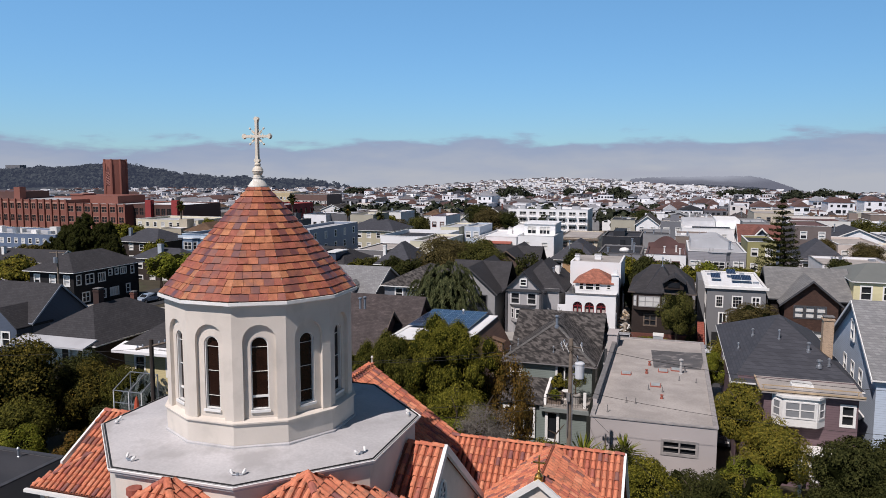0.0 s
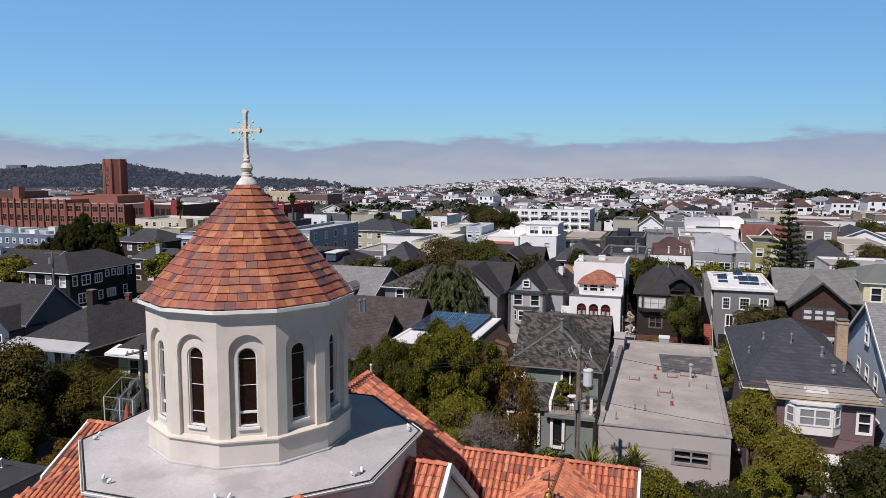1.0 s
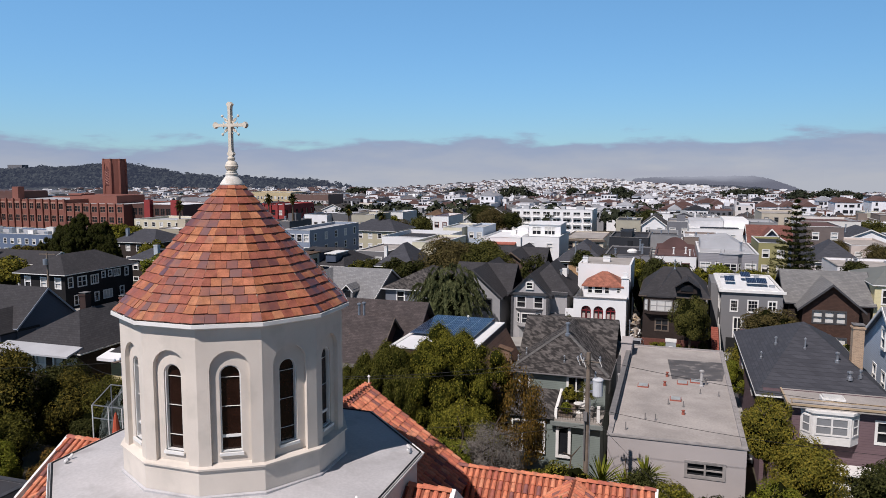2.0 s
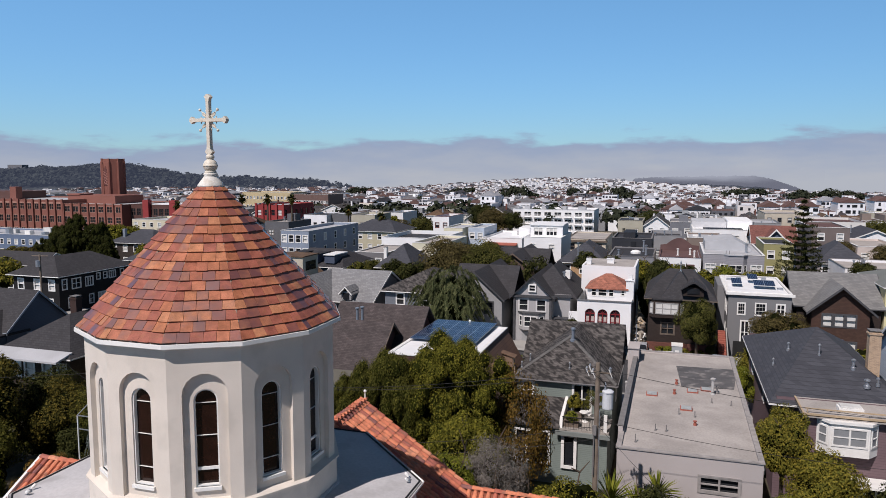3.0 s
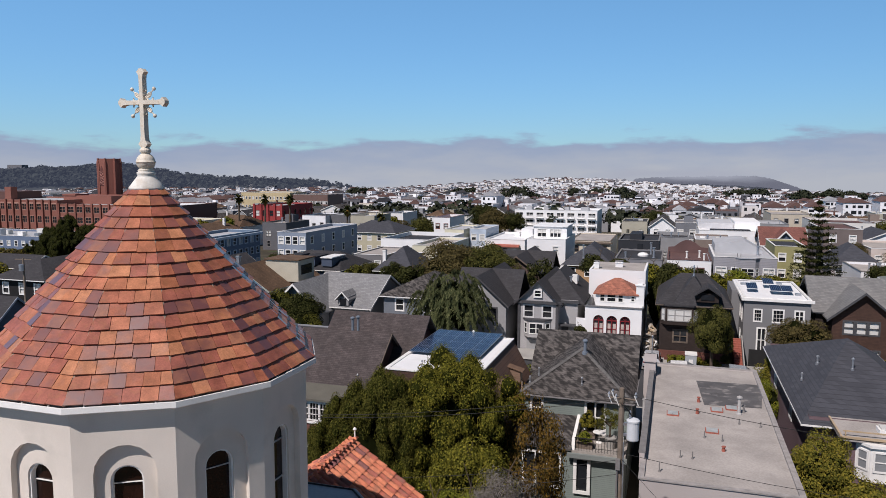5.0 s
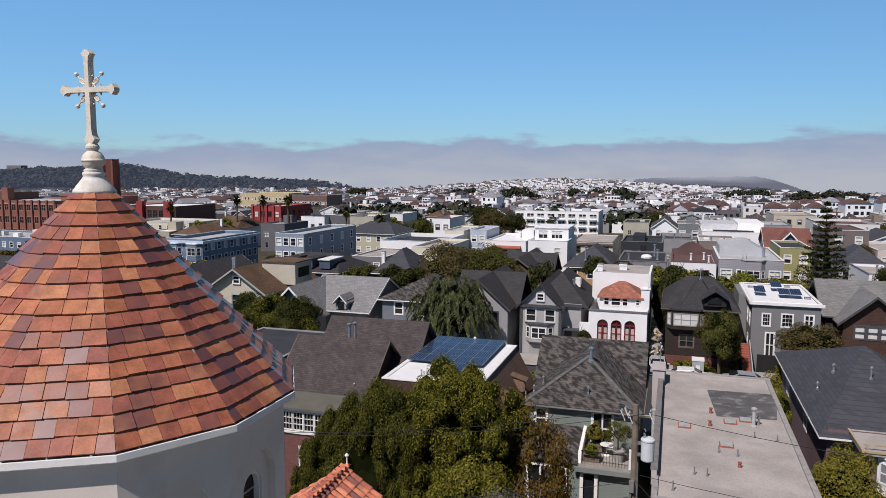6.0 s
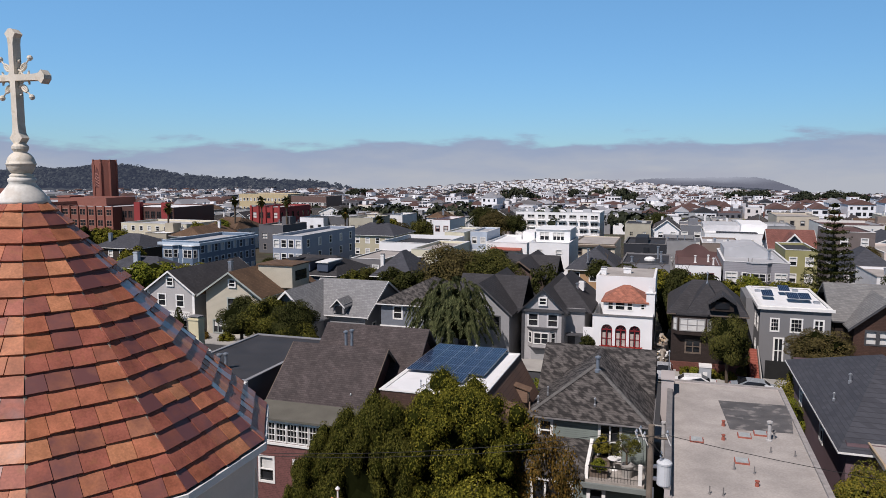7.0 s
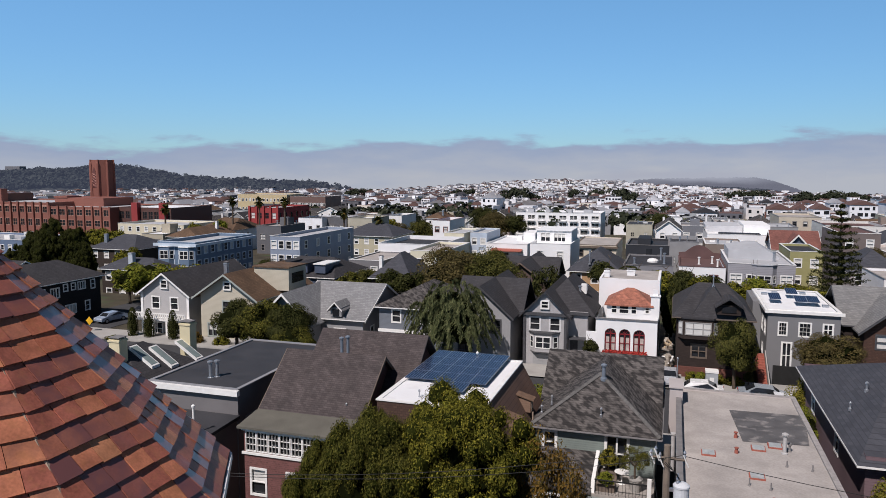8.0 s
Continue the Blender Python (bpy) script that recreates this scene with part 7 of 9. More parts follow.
for dx, dz in ((-0.5, 0.0), (-0.36, 0.12), (-0.22, -0.08), (0.55, 0.0)):
    part("insulator", MB().ring(PX + dx, PY + dx * 0.19, [(0.03, 12.5 + dz), (0.055, 12.58 + dz), (0.03, 12.64 + dz), (0.055, 12.7 + dz), (0.02, 12.78 + dz)], 8, closed=True), M_steel, upl)
    part("fuse_cutout", MB().tube((PX + dx - 0.05, PY - 0.1, 12.7 + dz), (PX + dx + 0.12, PY - 0.16, 12.32 + dz), 0.025, 0.02, 6), M_blind, upl)
part("service_box", MB().box(PX - 0.16, PY - 0.28, 9.55, PX + 0.02, PY - 0.13, 10.0).tube((PX - 0.1, PY - 0.2, 7.6), (PX - 0.1, PY - 0.2, 9.6), 0.035, 0.035, 5), M_flash, upl)
for k in range(3):
    part("drop_cable", MB().sweep([(PX + 0.36 + k * 0.05, PY - 0.1, 12.0 - k * 0.1), (PX + 0.2, PY - 0.25, 12.2), (PX + 0.05 - k * 0.1, PY - 0.25, 12.45)], 0.012, 4), M_black, upl)
part("conduit", MB().tube((PX + 0.14, PY - 0.1, 6.0), (PX + 0.13, PY - 0.1, 10.7), 0.03, 0.03, 6), M_steel, upl)
up2 = thing("utility_pole", (-28.3, 34.0, 0), "dark wooden utility pole with a crossarm", "utility pole")
part("pole", MB().tube((-28.3, 34.0, 0), (-28.3, 34.0, 12.3), 0.16, 0.12, 10), material("dark_pole", (0.05, 0.04, 0.035), 0.9), up2)
part("crossarm", MB().tube((-29.2, 33.8, 11.7), (-27.4, 34.2, 12.15), 0.07, 0.07, 6), M_wood, up2)
for dx in (-0.8, -0.5, 0.45, 0.8):
    part("insulator", MB().ring(-28.3 + dx, 34 + dx * 0.22, [(0.05, 11.95 + dx * 0.25), (0.06, 12.03 + dx * 0.25), (0.03, 12.12 + dx * 0.25)], 8, closed=True), M_steel, up2)
up3 = thing("utility_pole", (-88.8, 84.2, 0), "street-side utility pole with a transformer", "utility pole")
part("pole", MB().tube((-80.9, 79.2, 0), (-80.9, 79.2, 10.6), 0.17, 0.12, 8), M_pole, up3)
part("transformer", MB().ring(-80.9, 78.85, [(0.28, 9.0), (0.28, 9.8)], 10, closed=True), M_steel, up3)
part("crossarm", MB().tube((-82.0, 79.0, 10.4), (-79.8, 79.4, 10.4), 0.06, 0.06, 5), M_pole, up3)


def wire(a, b, sag, label="thin black overhead wire"):
    a, b = Vector(a), Vector(b)
    mb = MB().sweep([a.lerp(b, i / 14) - Vector((0, 0, sag * 4 * i / 14 * (1 - i / 14))) for i in range(15)], 0.011, 4)
    return solid("overhead_wire", mb, M_black, label, "wire", "overhead wires")


for dz, dx in ((12.95, -0.6), (12.95, 0.5), (10.2, 0.0), (9.6, 0.05)):
    wire((PX + dx, PY, dz - 0.3), (-28.3 + dx, 34.0, dz - 1.2), 0.9)
wire((PX + 0.5, PY + 0.1, 12.6), (22.0, 42.5, 11.4), 1.0)
wire((PX, PY, 10.2), (22.0, 42.5, 9.2), 1.0)
wire((PX, PY, 10.0), (8.0, 20.0, 7.0), 0.5)
wire((PX, PY, 9.9), (-6.0, 56.8, 6.2), 0.4)
wire((-28.3, 34.0, 11.8), (-62.0, 30.0, 10.8), 0.8)
wire((-28.3, 34.0, 11.0), (-50.0, 52.0, 6.0), 0.5)

# ---- cars ----


def car(x, y, turn, col, label, z=0.06):
    """A parked car: body with shaped cabin, windows, wheels and lights."""
    ob = thing("car", (0, 0, 0), label, "car", "parked cars")
    prof = [(-2.15, 0.35), (-2.2, 0.62), (-2.1, 0.82), (-1.35, 0.94), (-0.75, 1.38), (0.75, 1.44), (1.6, 1.02), (2.15, 0.9), (2.2, 0.55), (2.15, 0.35)]
    mb = MB()
    w = 0.88
    for (a, b), (c, d) in zip(prof, prof[1:] + prof[:1]):
        wa, wc = (w if b < 1.0 else 0.68), (w if d < 1.0 else 0.68)
        mb.poly([(a, -wa, b), (a, wa, b), (c, wc, d), (c, -wc, d)][::-1])
    for s in (-1, 1):
        mb.poly([(a, s * (w if b < 1.0 else 0.68), b) for a, b in (prof if s < 0 else prof[::-1])])
    bd = part("body", mb, material("car_paint_%d" % int(col[0] * 1000), col, 0.25, 0.05, 2, 20, 0, spec=0.6), ob)
    for s in (-1, 1):
        q = [(-1.1, 0.98), (-0.68, 1.33), (0.7, 1.38), (1.35, 1.02)]
        part("side_window", MB().poly([(a, s * (0.86 - (b - 0.94) * 0.40), b) for a, b in (q if s > 0 else q[::-1])][::-1]), M_glass, bd)
    part("windscreen", MB().poly([(-1.33, -0.7, 0.98), (-1.33, 0.7, 0.98), (-0.8, 0.6, 1.36), (-0.8, -0.6, 1.36)]), M_glass, bd)
    part("rear_window", MB().poly([(1.56, 0.7, 1.06), (1.56, -0.7, 1.06), (0.82, -0.6, 1.43), (0.82, 0.6, 1.43)]), M_glass, bd)
    for s in (-1, 1):
        part("tail_light", MB().box(2.12, s * 0.7 - 0.12, 0.72, 2.21, s * 0.7 + 0.12, 0.86), M_redpaint, bd)
        part("headlight", MB().box(-2.22, s * 0.66 - 0.14, 0.62, -2.12, s * 0.66 + 0.14, 0.76), M_blind, bd)
    for a in (-1.35, 1.35):
        for s in (-1, 1):
            wh = part("tyre", MB().tube((a, s * 0.70, 0.33), (a, s * 0.90, 0.33), 0.33, 0.33, 14), M_black, ob)
            part("rim", MB().tube((a, s * 0.89, 0.33), (a, s * 0.912, 0.33), 0.2, 0.2, 10), M_steel, wh)
    ob.matrix_basis = pose(x, y, z, 0, 0, turn)
    return ob


car(-5.1, 88.2, -90, (0.42, 0.43, 0.45), "silver car parked in a driveway beside the white house", 1.09)
car(-2.4, 85.1, 0, (0.75, 0.75, 0.74), "white car parked at the kerb behind the flat roof", 0.96)
car(3.2, 85.2, 180, (0.28, 0.31, 0.34), "grey-blue car parked at the kerb", 0.96)
car(4.6, 82.9, 180, (0.72, 0.73, 0.74), "white car parked by the grey house", 0.96)
car(3.9, 61.5, 90, (0.04, 0.045, 0.05), "dark car beside the flat-roofed building")
car(-82.0, 98.5, 80, (0.30, 0.36, 0.45), "grey-blue sedan parked on the side street")
car(-81.0, 104.5, 80, (0.05, 0.05, 0.055), "black car parked on the side street")
car(-73.0, 82.0, 0, (0.06, 0.07, 0.09), "dark car parked on the street", 0.96)
car(-88.5, 93.5, 80, (0.55, 0.56, 0.58), "silver car parked on the side street")

heap = thing("rubble_heap", (-5.45, 92.6, 0.6), "heap of pale rubble and boards between two houses", "rubble")
hp = random.Random(17)
M_rubble = material("pale_rubble", (0.42, 0.37, 0.31), 0.95, 0.35, 2, 20, 0.3)
part("mound", MB().ring(-5.45, 93.6, [(1.0, 0.6), (0.9, 2.2), (0.6, 3.6), (0.15, 4.4)], 9, closed=True), M_rubble, heap)
for i in range(34):
    f = hp.random()
    p = Vector((-5.45 + hp.uniform(-0.9, 0.9) * (1 - 0.5 * f), 92.9 - 0.5 * (1 - f) + hp.uniform(-0.2, 0.4), 1.0 + 3.2 * f))
    d = Vector((hp.uniform(-1, 1), hp.uniform(-0.6, 0.6), hp.uniform(-0.4, 1))).normalized() * hp.uniform(0.15, 0.5)
    part("debris", MB().tube(p - d, p + d, hp.uniform(0.05, 0.18), hp.uniform(0.05, 0.16), 5), (M_rubble, M_wood, M_blind, M_tanwood)[i % 4], heap)

pot = thing("portable_toilet", (-1.2, 87.3, 1.08), "grey portable toilet with a white roof on the pavement", "portable toilet")
part("cabin", MB().box(-1.75, 86.8, 1.08, -0.65, 87.9, 2.75), paint((0.38, 0.40, 0.42)), pot)
part("roof", MB().slab([(-1.8, 86.75, 2.9), (-0.6, 86.75, 2.9), (-0.6, 87.95, 2.9), (-1.8, 87.95, 2.9)], (0, 0, -0.16)), M_white, pot)
part("sign", MB().box(-1.4, 86.77, 1.9, -1.0, 86.8, 2.3), M_white, pot)
drv = strip("pavement", -6.3, 86.2, -3.9, 91.5, 1.1, M_concrete, "pale concrete driveway", "driveway")
strip("pavement", -19.4, 86.2, -16.4, 91.0, 1.1, M_concrete, "pale concrete driveway before the grey house", "driveway")
strip("pavement", 3.3, 86.6, 4.1, 88.2, 1.1, M_terra, "red-edged garden path", "path")
um = thing("garden_parasol", (9.0, 50.4, 0), "striped grey and white garden parasol", "parasol")
part("pole", MB().tube((9.0, 50.4, 0), (9.0, 50.4, 3.2), 0.03, 0.03, 6), M_white, um)
for i in range(3):
    part("canopy_band", MB().ring(9.0, 50.4, [(1.3 - i * 0.42, 2.75 + i * 0.16), (1.3 - (i + 1) * 0.42, 2.75 + (i + 1) * 0.16)], 10), (M_white, paint((0.2, 0.2, 0.2)), M_white)[i], um)
gh = thing("glazed_lean_to", (-33.6, 38.6, 0), "small glazed garden shelter with a white frame", "greenhouse")
for x in (-34.6, -33.4, -32.4):
    part("frame_post", MB().tube((x, 37.8, 0), (x, 37.8, 7.6), 0.04, 0.04, 5), M_white, gh)
for a_, b_ in (((-34.6, 37.8, 7.6), (-32.4, 37.8, 7.6)), ((-34.6, 39.4, 8.4), (-32.4, 39.4, 8.4)), ((-34.6, 37.8, 7.6), (-34.6, 39.4, 8.4)), ((-33.4, 37.8, 7.6), (-33.4, 39.4, 8.4)), ((-32.4, 37.8, 7.6), (-32.4, 39.4, 8.4)), ((-34.6, 37.8, 6.8), (-32.4, 37.8, 6.8))):
    part("frame_rail", MB().tube(a_, b_, 0.035, 0.035, 5), M_steel, gh)
for x in (-34.6, -32.4):
    part("back_post", MB().tube((x, 39.4, 0), (x, 39.4, 8.4), 0.04, 0.04, 5), M_steel, gh)
par = thing("folded_parasol", (-31.4, 36.2, 0), "folded orange-red parasol in the garden", "parasol")
part("cloth", MB().ring(-31.4, 36.2, [(0.2, 6.2), (0.26, 6.6), (0.1, 7.8), (0.02, 8.0)], 8, closed=True), material("orange_cloth", (0.50, 0.10, 0.05), 0.8), par)
part("pole", MB().tube((-31.4, 36.2, 0), (-31.4, 36.2, 6.3), 0.03, 0.03, 6), M_white, par)
sgn = thing("road_sign", (-76.5, 88.8, 0), "yellow diamond road sign on a post", "road sign")
part("post", MB().tube((-76.5, 88.8, 0), (-76.5, 88.8, 2.4), 0.04, 0.04, 6), M_steel, sgn)
part("plate", MB().slab([(-76.5, 88.7, 1.9), (-75.95, 88.7, 2.45), (-76.5, 88.7, 3.0), (-77.05, 88.7, 2.45)], (0, 0.04, 0)), material("sign_yellow", (0.75, 0.42, 0.02), 0.5), sgn)

# ---- single buildings beyond the far row ----


def city_house(label, box, z1, wall, roof, roof_mat, **kw):
    g = ground_z((box[0] + box[2]) / 2, (box[1] + box[3]) / 2)
    n = max(2, int((box[2] - box[0]) / 2.6))
    top = z1 - g
    wins = [("S", (box[2] - box[0]) * (i + 0.5) / n - 0.55, z, 1.1, 1.4, "dh", (i * 2 + int(z)) % 3) for i in range(n) for z in (top - 2.3, top - 5.2)]
    return house(label, box, g, z1, wall, roof, roof_mat, wins=wins, **kw)


wa = city_house("white flat-roofed building with a red canopy", (-45.1, 172.0, -35.7, 192.0), 5.3, P_wst, "flat", R_white, parapet=0.35)
part("canopy", MB().slab([(-43.8, 170.6, 4.2), (-36.8, 170.6, 4.2), (-36.8, 172.0, 4.6), (-43.8, 172.0, 4.6)], (0, 0, -0.15)), M_terra, wa)
part("roof_room", MB().box(-38.6, 182.0, 5.3, -35.8, 190.0, 7.4).box(-40.6, 184.0, 5.3, -39.4, 187.0, 6.4), P_wst, wa)
wb2 = city_house("tall white stucco house with a roof room", (-31.3, 152.0, -23.6, 166.0), 7.5, P_wst, "flat", R_white, parapet=0.5)
rr_ = MB()
wall_side(rr_, (-30.9, 157.0, -24.1, 165.5), "S", 7.5, 10.1, [(0.8, 8.0, 1.8, 1.6), (3.4, 8.0, 2.2, 1.6)])
for s_ in "ENW":
    wall_side(rr_, (-30.9, 157.0, -24.1, 165.5), s_, 7.5, 10.1, [])
part("roof_room", rr_, P_wst, wb2)
part("roof_room_top", MB().box(-31.0, 156.7, 10.1, -23.9, 165.8, 10.3), R_white, wb2)
fnq = face_fn((-30.9, 157.0, -24.1, 165.5), "S")[0]
window(wb2, fnq, 0.8, 8.0, 1.8, 1.6, "pair", None, 2)
window(wb2, fnq, 3.4, 8.0, 2.2, 1.6, "triple", None, 2)
dd = city_house("cream flat-roofed building with a brown cornice", (-26.0, 175.0, -16.8, 195.0), 5.5, paint((0.62, 0.56, 0.45)), "flat", M_gravel, parapet=0.2, trim=M_wood)
part("cornice", MB().box(-26.4, 174.5, 5.1, -16.4, 175.0, 5.5), M_wood, dd)
ee = city_house("tan house with a slate-grey hipped roof and skylight", (-21.8, 138.0, -13.3, 152.0), 5.3, paint((0.42, 0.27, 0.15)), "hip", R_slate, rise=3.0, hip=4.5, over=0.5)
vent_pipe(ee, -18.5, 138.5, 6.2, 2.2, 0.14)
cg = city_house("dark gabled house with charcoal shingles", (-30.4, 119.0, -22.4, 134.0), 5.6, paint((0.10, 0.07, 0.06)), "gable", R_dark, rise=2.9, over=0.5, trim=M_wood)
part("cross_roof", gable_roof((-31.0, 123.0, -21.8, 131.0), 5.6, 2.9, "x", 0.3), R_dark, cg)
lw = city_house("long low white commercial building", (2.4, 195.0, 17.0, 222.0), 6.7, P_wst, "flat", R_white, parapet=0.5)
city_house("grey house with a broad slate hip roof", (22.1, 145.0, 30.2, 158.0), 6.0, paint((0.44, 0.40, 0.40)), "hip", R_slate, rise=3.1, hip=5.0)
city_house("brown flat-roofed building with a plain wall", (24.2, 165.0, 31.0, 182.0), 10.2, paint((0.16, 0.13, 0.12)), "flat", MATS["brown_roof"], parapet=0.3)
city_house("white house with a small front gable", (-9.2, 201.0, -3.4, 216.0), 7.6, P_wst, "gable", R_mottled, rise=2.2)
city_house("olive-yellow house with white windows", (13.9, 150.0, 19.0, 164.0), 7.9, paint((0.30, 0.28, 0.13)), "flat", R_black, parapet=0.4)
part("upper_storey", MB().box(11.1, 205.0, 6.7, 17.0, 222.0, 8.8), P_wst, lw)
part("upper_storey", MB().box(2.4, 207.0, 6.7, 11.0, 222.0, 8.3), paint((0.52, 0.52, 0.53)), lw)
part("pergola", MB().box(5.0, 195.2, 7.2, 14.0, 199.0, 7.4).box(5.0, 195.2, 6.7, 5.2, 199.0, 7.2).box(13.8, 195.2, 6.7, 14.0, 199.0, 7.2).box(9.4, 195.2, 6.7, 9.6, 199.0, 7.2), P_char, lw)
city_house("long low hall with a dark brown roof band", (32.5, 225.0, 47.0, 245.0), 7.2, paint((0.66, 0.64, 0.60)), "flat", M_brownroof, parapet=0.7, trim=M_brownroof)
city_house("tan stucco apartment building with a dark cornice", (26.0, 262.0, 38.0, 284.0), 7.2, paint((0.50, 0.44, 0.35)), "flat", M_gravel, parapet=0.5, trim=M_flash)
city_house("pinkish flat-roofed house with a gravel roof", (31.4, 160.0, 39.2, 178.0), 7.0, paint((0.60, 0.52, 0.47)), "flat", M_gravel, parapet=0.4)
city_house("cream flat-roofed house with a garage", (38.6, 157.0, 47.0, 172.0), 6.4, paint((0.66, 0.60, 0.48)), "flat", M_gravel, parapet=0.4)
city_house("pale yellow corner house with a blank side wall", (-54.9, 172.0, -50.2, 186.0), 7.4, paint((0.66, 0.61, 0.45)), "flat", R_silver, parapet=0.3)
city_house("pale blue house with a white parapet", (-49.6, 175.0, -45.6, 188.0), 7.3, paint((0.42, 0.48, 0.56)), "flat", R_silver, parapet=0.4)
city_house("white Victorian house with a red mansard top", (-68.6, 205.0, -63.8, 220.0), 7.2, P_wst, "flat", M_redroof, parapet=0.9, trim=M_redroof)
pyr = city_house("brown house with a grey pyramid roof", (-47.1, 112.0, -41.1, 122.0), 6.6, P_shing, "hip", R_slate, rise=3.0, hip=4.4, over=0.4)
chimney(pyr, -46.2, 113.6, 7.0, 0.5, 0.5, 2.2, M_white)
city_house("tall cream stucco house with a balcony", (-45.8, 125.0, -40.0, 140.0), 8.5, paint((0.66, 0.62, 0.47)), "flat", M_gravel, parapet=0.4)
city_house("dark grey flat-roofed house with plain walls", (-60.0, 132.0, -53.6, 146.0), 5.8, paint((0.17, 0.165, 0.17)), "flat", M_gravel, parapet=0.2)
city_house("low white shop with a dark flat roof", (-62.0, 150.0, -49.0, 168.0), 6.4, P_wst, "flat", R_black, parapet=0.8)
nvy = city_house("navy house with a dark dormered roof", (-64.6, 112.0, -53.3, 124.0), 6.0, paint((0.075, 0.095, 0.14), pattern=("siding", 1, 0.16)), "hip", R_dark, rise=2.2, hip=3.0, over=0.4, axis="x")
for x in (-62.0, -58.6, -55.6):
    nd = part("dormer", MB().box(x - 0.9, 112.3, 6.4, x + 0.9, 117.0, 7.7), paint((0.075, 0.095, 0.14)), nvy)
    part("dormer_roof", MB().box(x - 1.05, 112.1, 7.7, x + 1.05, 117.2, 7.85), M_white if x > -57 else R_dark, nd)
ha = city_house("dark shingle house with a grey hipped roof", (-132.0, 147.5, -119.8, 160.0), 4.2, P_dkbrown, "hip", R_slate, rise=2.6, hip=4.8, over=0.5, axis="x")
chimney(ha, -129.5, 150.0, 5.0, 0.7, 0.7, 2.0, M_steel)
hb = city_house("dark brown house with a broad grey hipped roof", (-102.0, 118.6, -90.4, 124.5), 4.6, P_dkbrown, "hip", R_slate, rise=1.6, hip=3.4, over=0.5, axis="x")
chimney(hb, -96.4, 119.8, 5.2, 0.9, 0.8, 1.9, paint((0.42, 0.46, 0.50)))
gl = city_house("charcoal house with a low gabled roof", (-124.5, 104.8, -108.6, 112.0), 4.9, paint((0.11, 0.10, 0.10)), "gable", R_dark, rise=1.7, over=0.5, axis="x")
chimney(gl, -121.5, 106.5, 5.4, 0.6, 0.6, 1.6, M_white)
cm = city_house("long low blue-grey warehouse with rooftop units", (-206.0, 165.0, -168.8, 182.0), 2.4, paint((0.13, 0.17, 0.25)), "flat", R_silver, parapet=0.5)
for i in range(7):
    x, w_ = -200.0 + i * 4.4, 1.2 + (i * 7 % 3) * 0.7
    part("roof_unit", MB().box(x, 167.0 + i % 3 * 2.5, 2.3, x + w_, 168.6 + i % 3 * 2.5, 3.6 + i % 2 * 0.8), (M_steel, M_white, M_blind)[i % 3], cm)
tnr = city_house("tan Victorian block with a slate hipped roof", (-89.3, 190.0, -74.8, 206.0), 4.8, paint((0.46, 0.42, 0.30)), "hip", R_slate, rise=2.6, hip=5.0, over=0.5, axis="x")


# ---- trees and shrubs ----
def leaves_mesh(name, pts, nrm, size, mat, seed, aspect=0.6, droop=0.0):
    """Many small leaves or sprays: one folded diamond at each point."""
    r = np.random.RandomState(seed)
    n = len(pts)
    d = nrm + r.normal(0, 0.36, (n, 3))
    d /= np.linalg.norm(d, axis=1)[:, None] + 1e-9
    t = np.cross(d, r.normal(0, 1, (n, 3)) + [0, 0, 0.2])
    t /= np.linalg.norm(t, axis=1)[:, None] + 1e-9
    t[:, 2] -= droop
    if droop < 0:
        t /= np.linalg.norm(t, axis=1)[:, None]
        d = np.cross(t, np.cross(d, t))
        d /= np.linalg.norm(d, axis=1)[:, None] + 1e-9
    b = np.cross(d, t)
    s = size * r.uniform(0.6, 1.35, (n, 1))
    v = np.stack([pts - t * s, pts - b * s * aspect + d * s * 0.15, pts + t * s, pts + b * s * aspect + d * s * 0.15], 1).reshape(-1, 3)
    me = bpy.data.meshes.new(name)
    f = np.arange(n * 4).reshape(n, 4)
    me.from_pydata(v.tolist(), [], f.tolist())
    me.materials.append(mat)
    me.update()
    return me


def lobed_points(seed, lobes, per, rx=1.0, rz=1.0, lobe=0.36, flat=0.8, low=-0.55, inner=0.84):
    """Points and outward normals on the shells of many lobes that fill a rounded crown of radius 1 (centre 0)."""
    r = np.random.RandomState(seed)
    P, Nn = [], []
    k = 0
    while k < lobes:
        c = r.normal(0, 1, 3)
        c /= np.linalg.norm(c)
        if c[2] < low:
            continue
        k += 1
        c = c * r.uniform(0.45, 0.78) * [rx, rx, rz]
        q = lobe * r.uniform(0.65, 1.25)
        d = r.normal(0, 1, (per, 3))
        d /= np.linalg.norm(d, axis=1)[:, None]
        out = c / (np.linalg.norm(c) + 1e-6)
        d = d + out * 0.35
        d /= np.linalg.norm(d, axis=1)[:, None]
        rad = q * r.uniform(inner, 1.06, (per, 1))
        P.append(c + d * rad * [1, 1, flat])
        Nn.append(d + [0, 0, 0.25])
    return np.concatenate(P), np.concatenate(Nn)


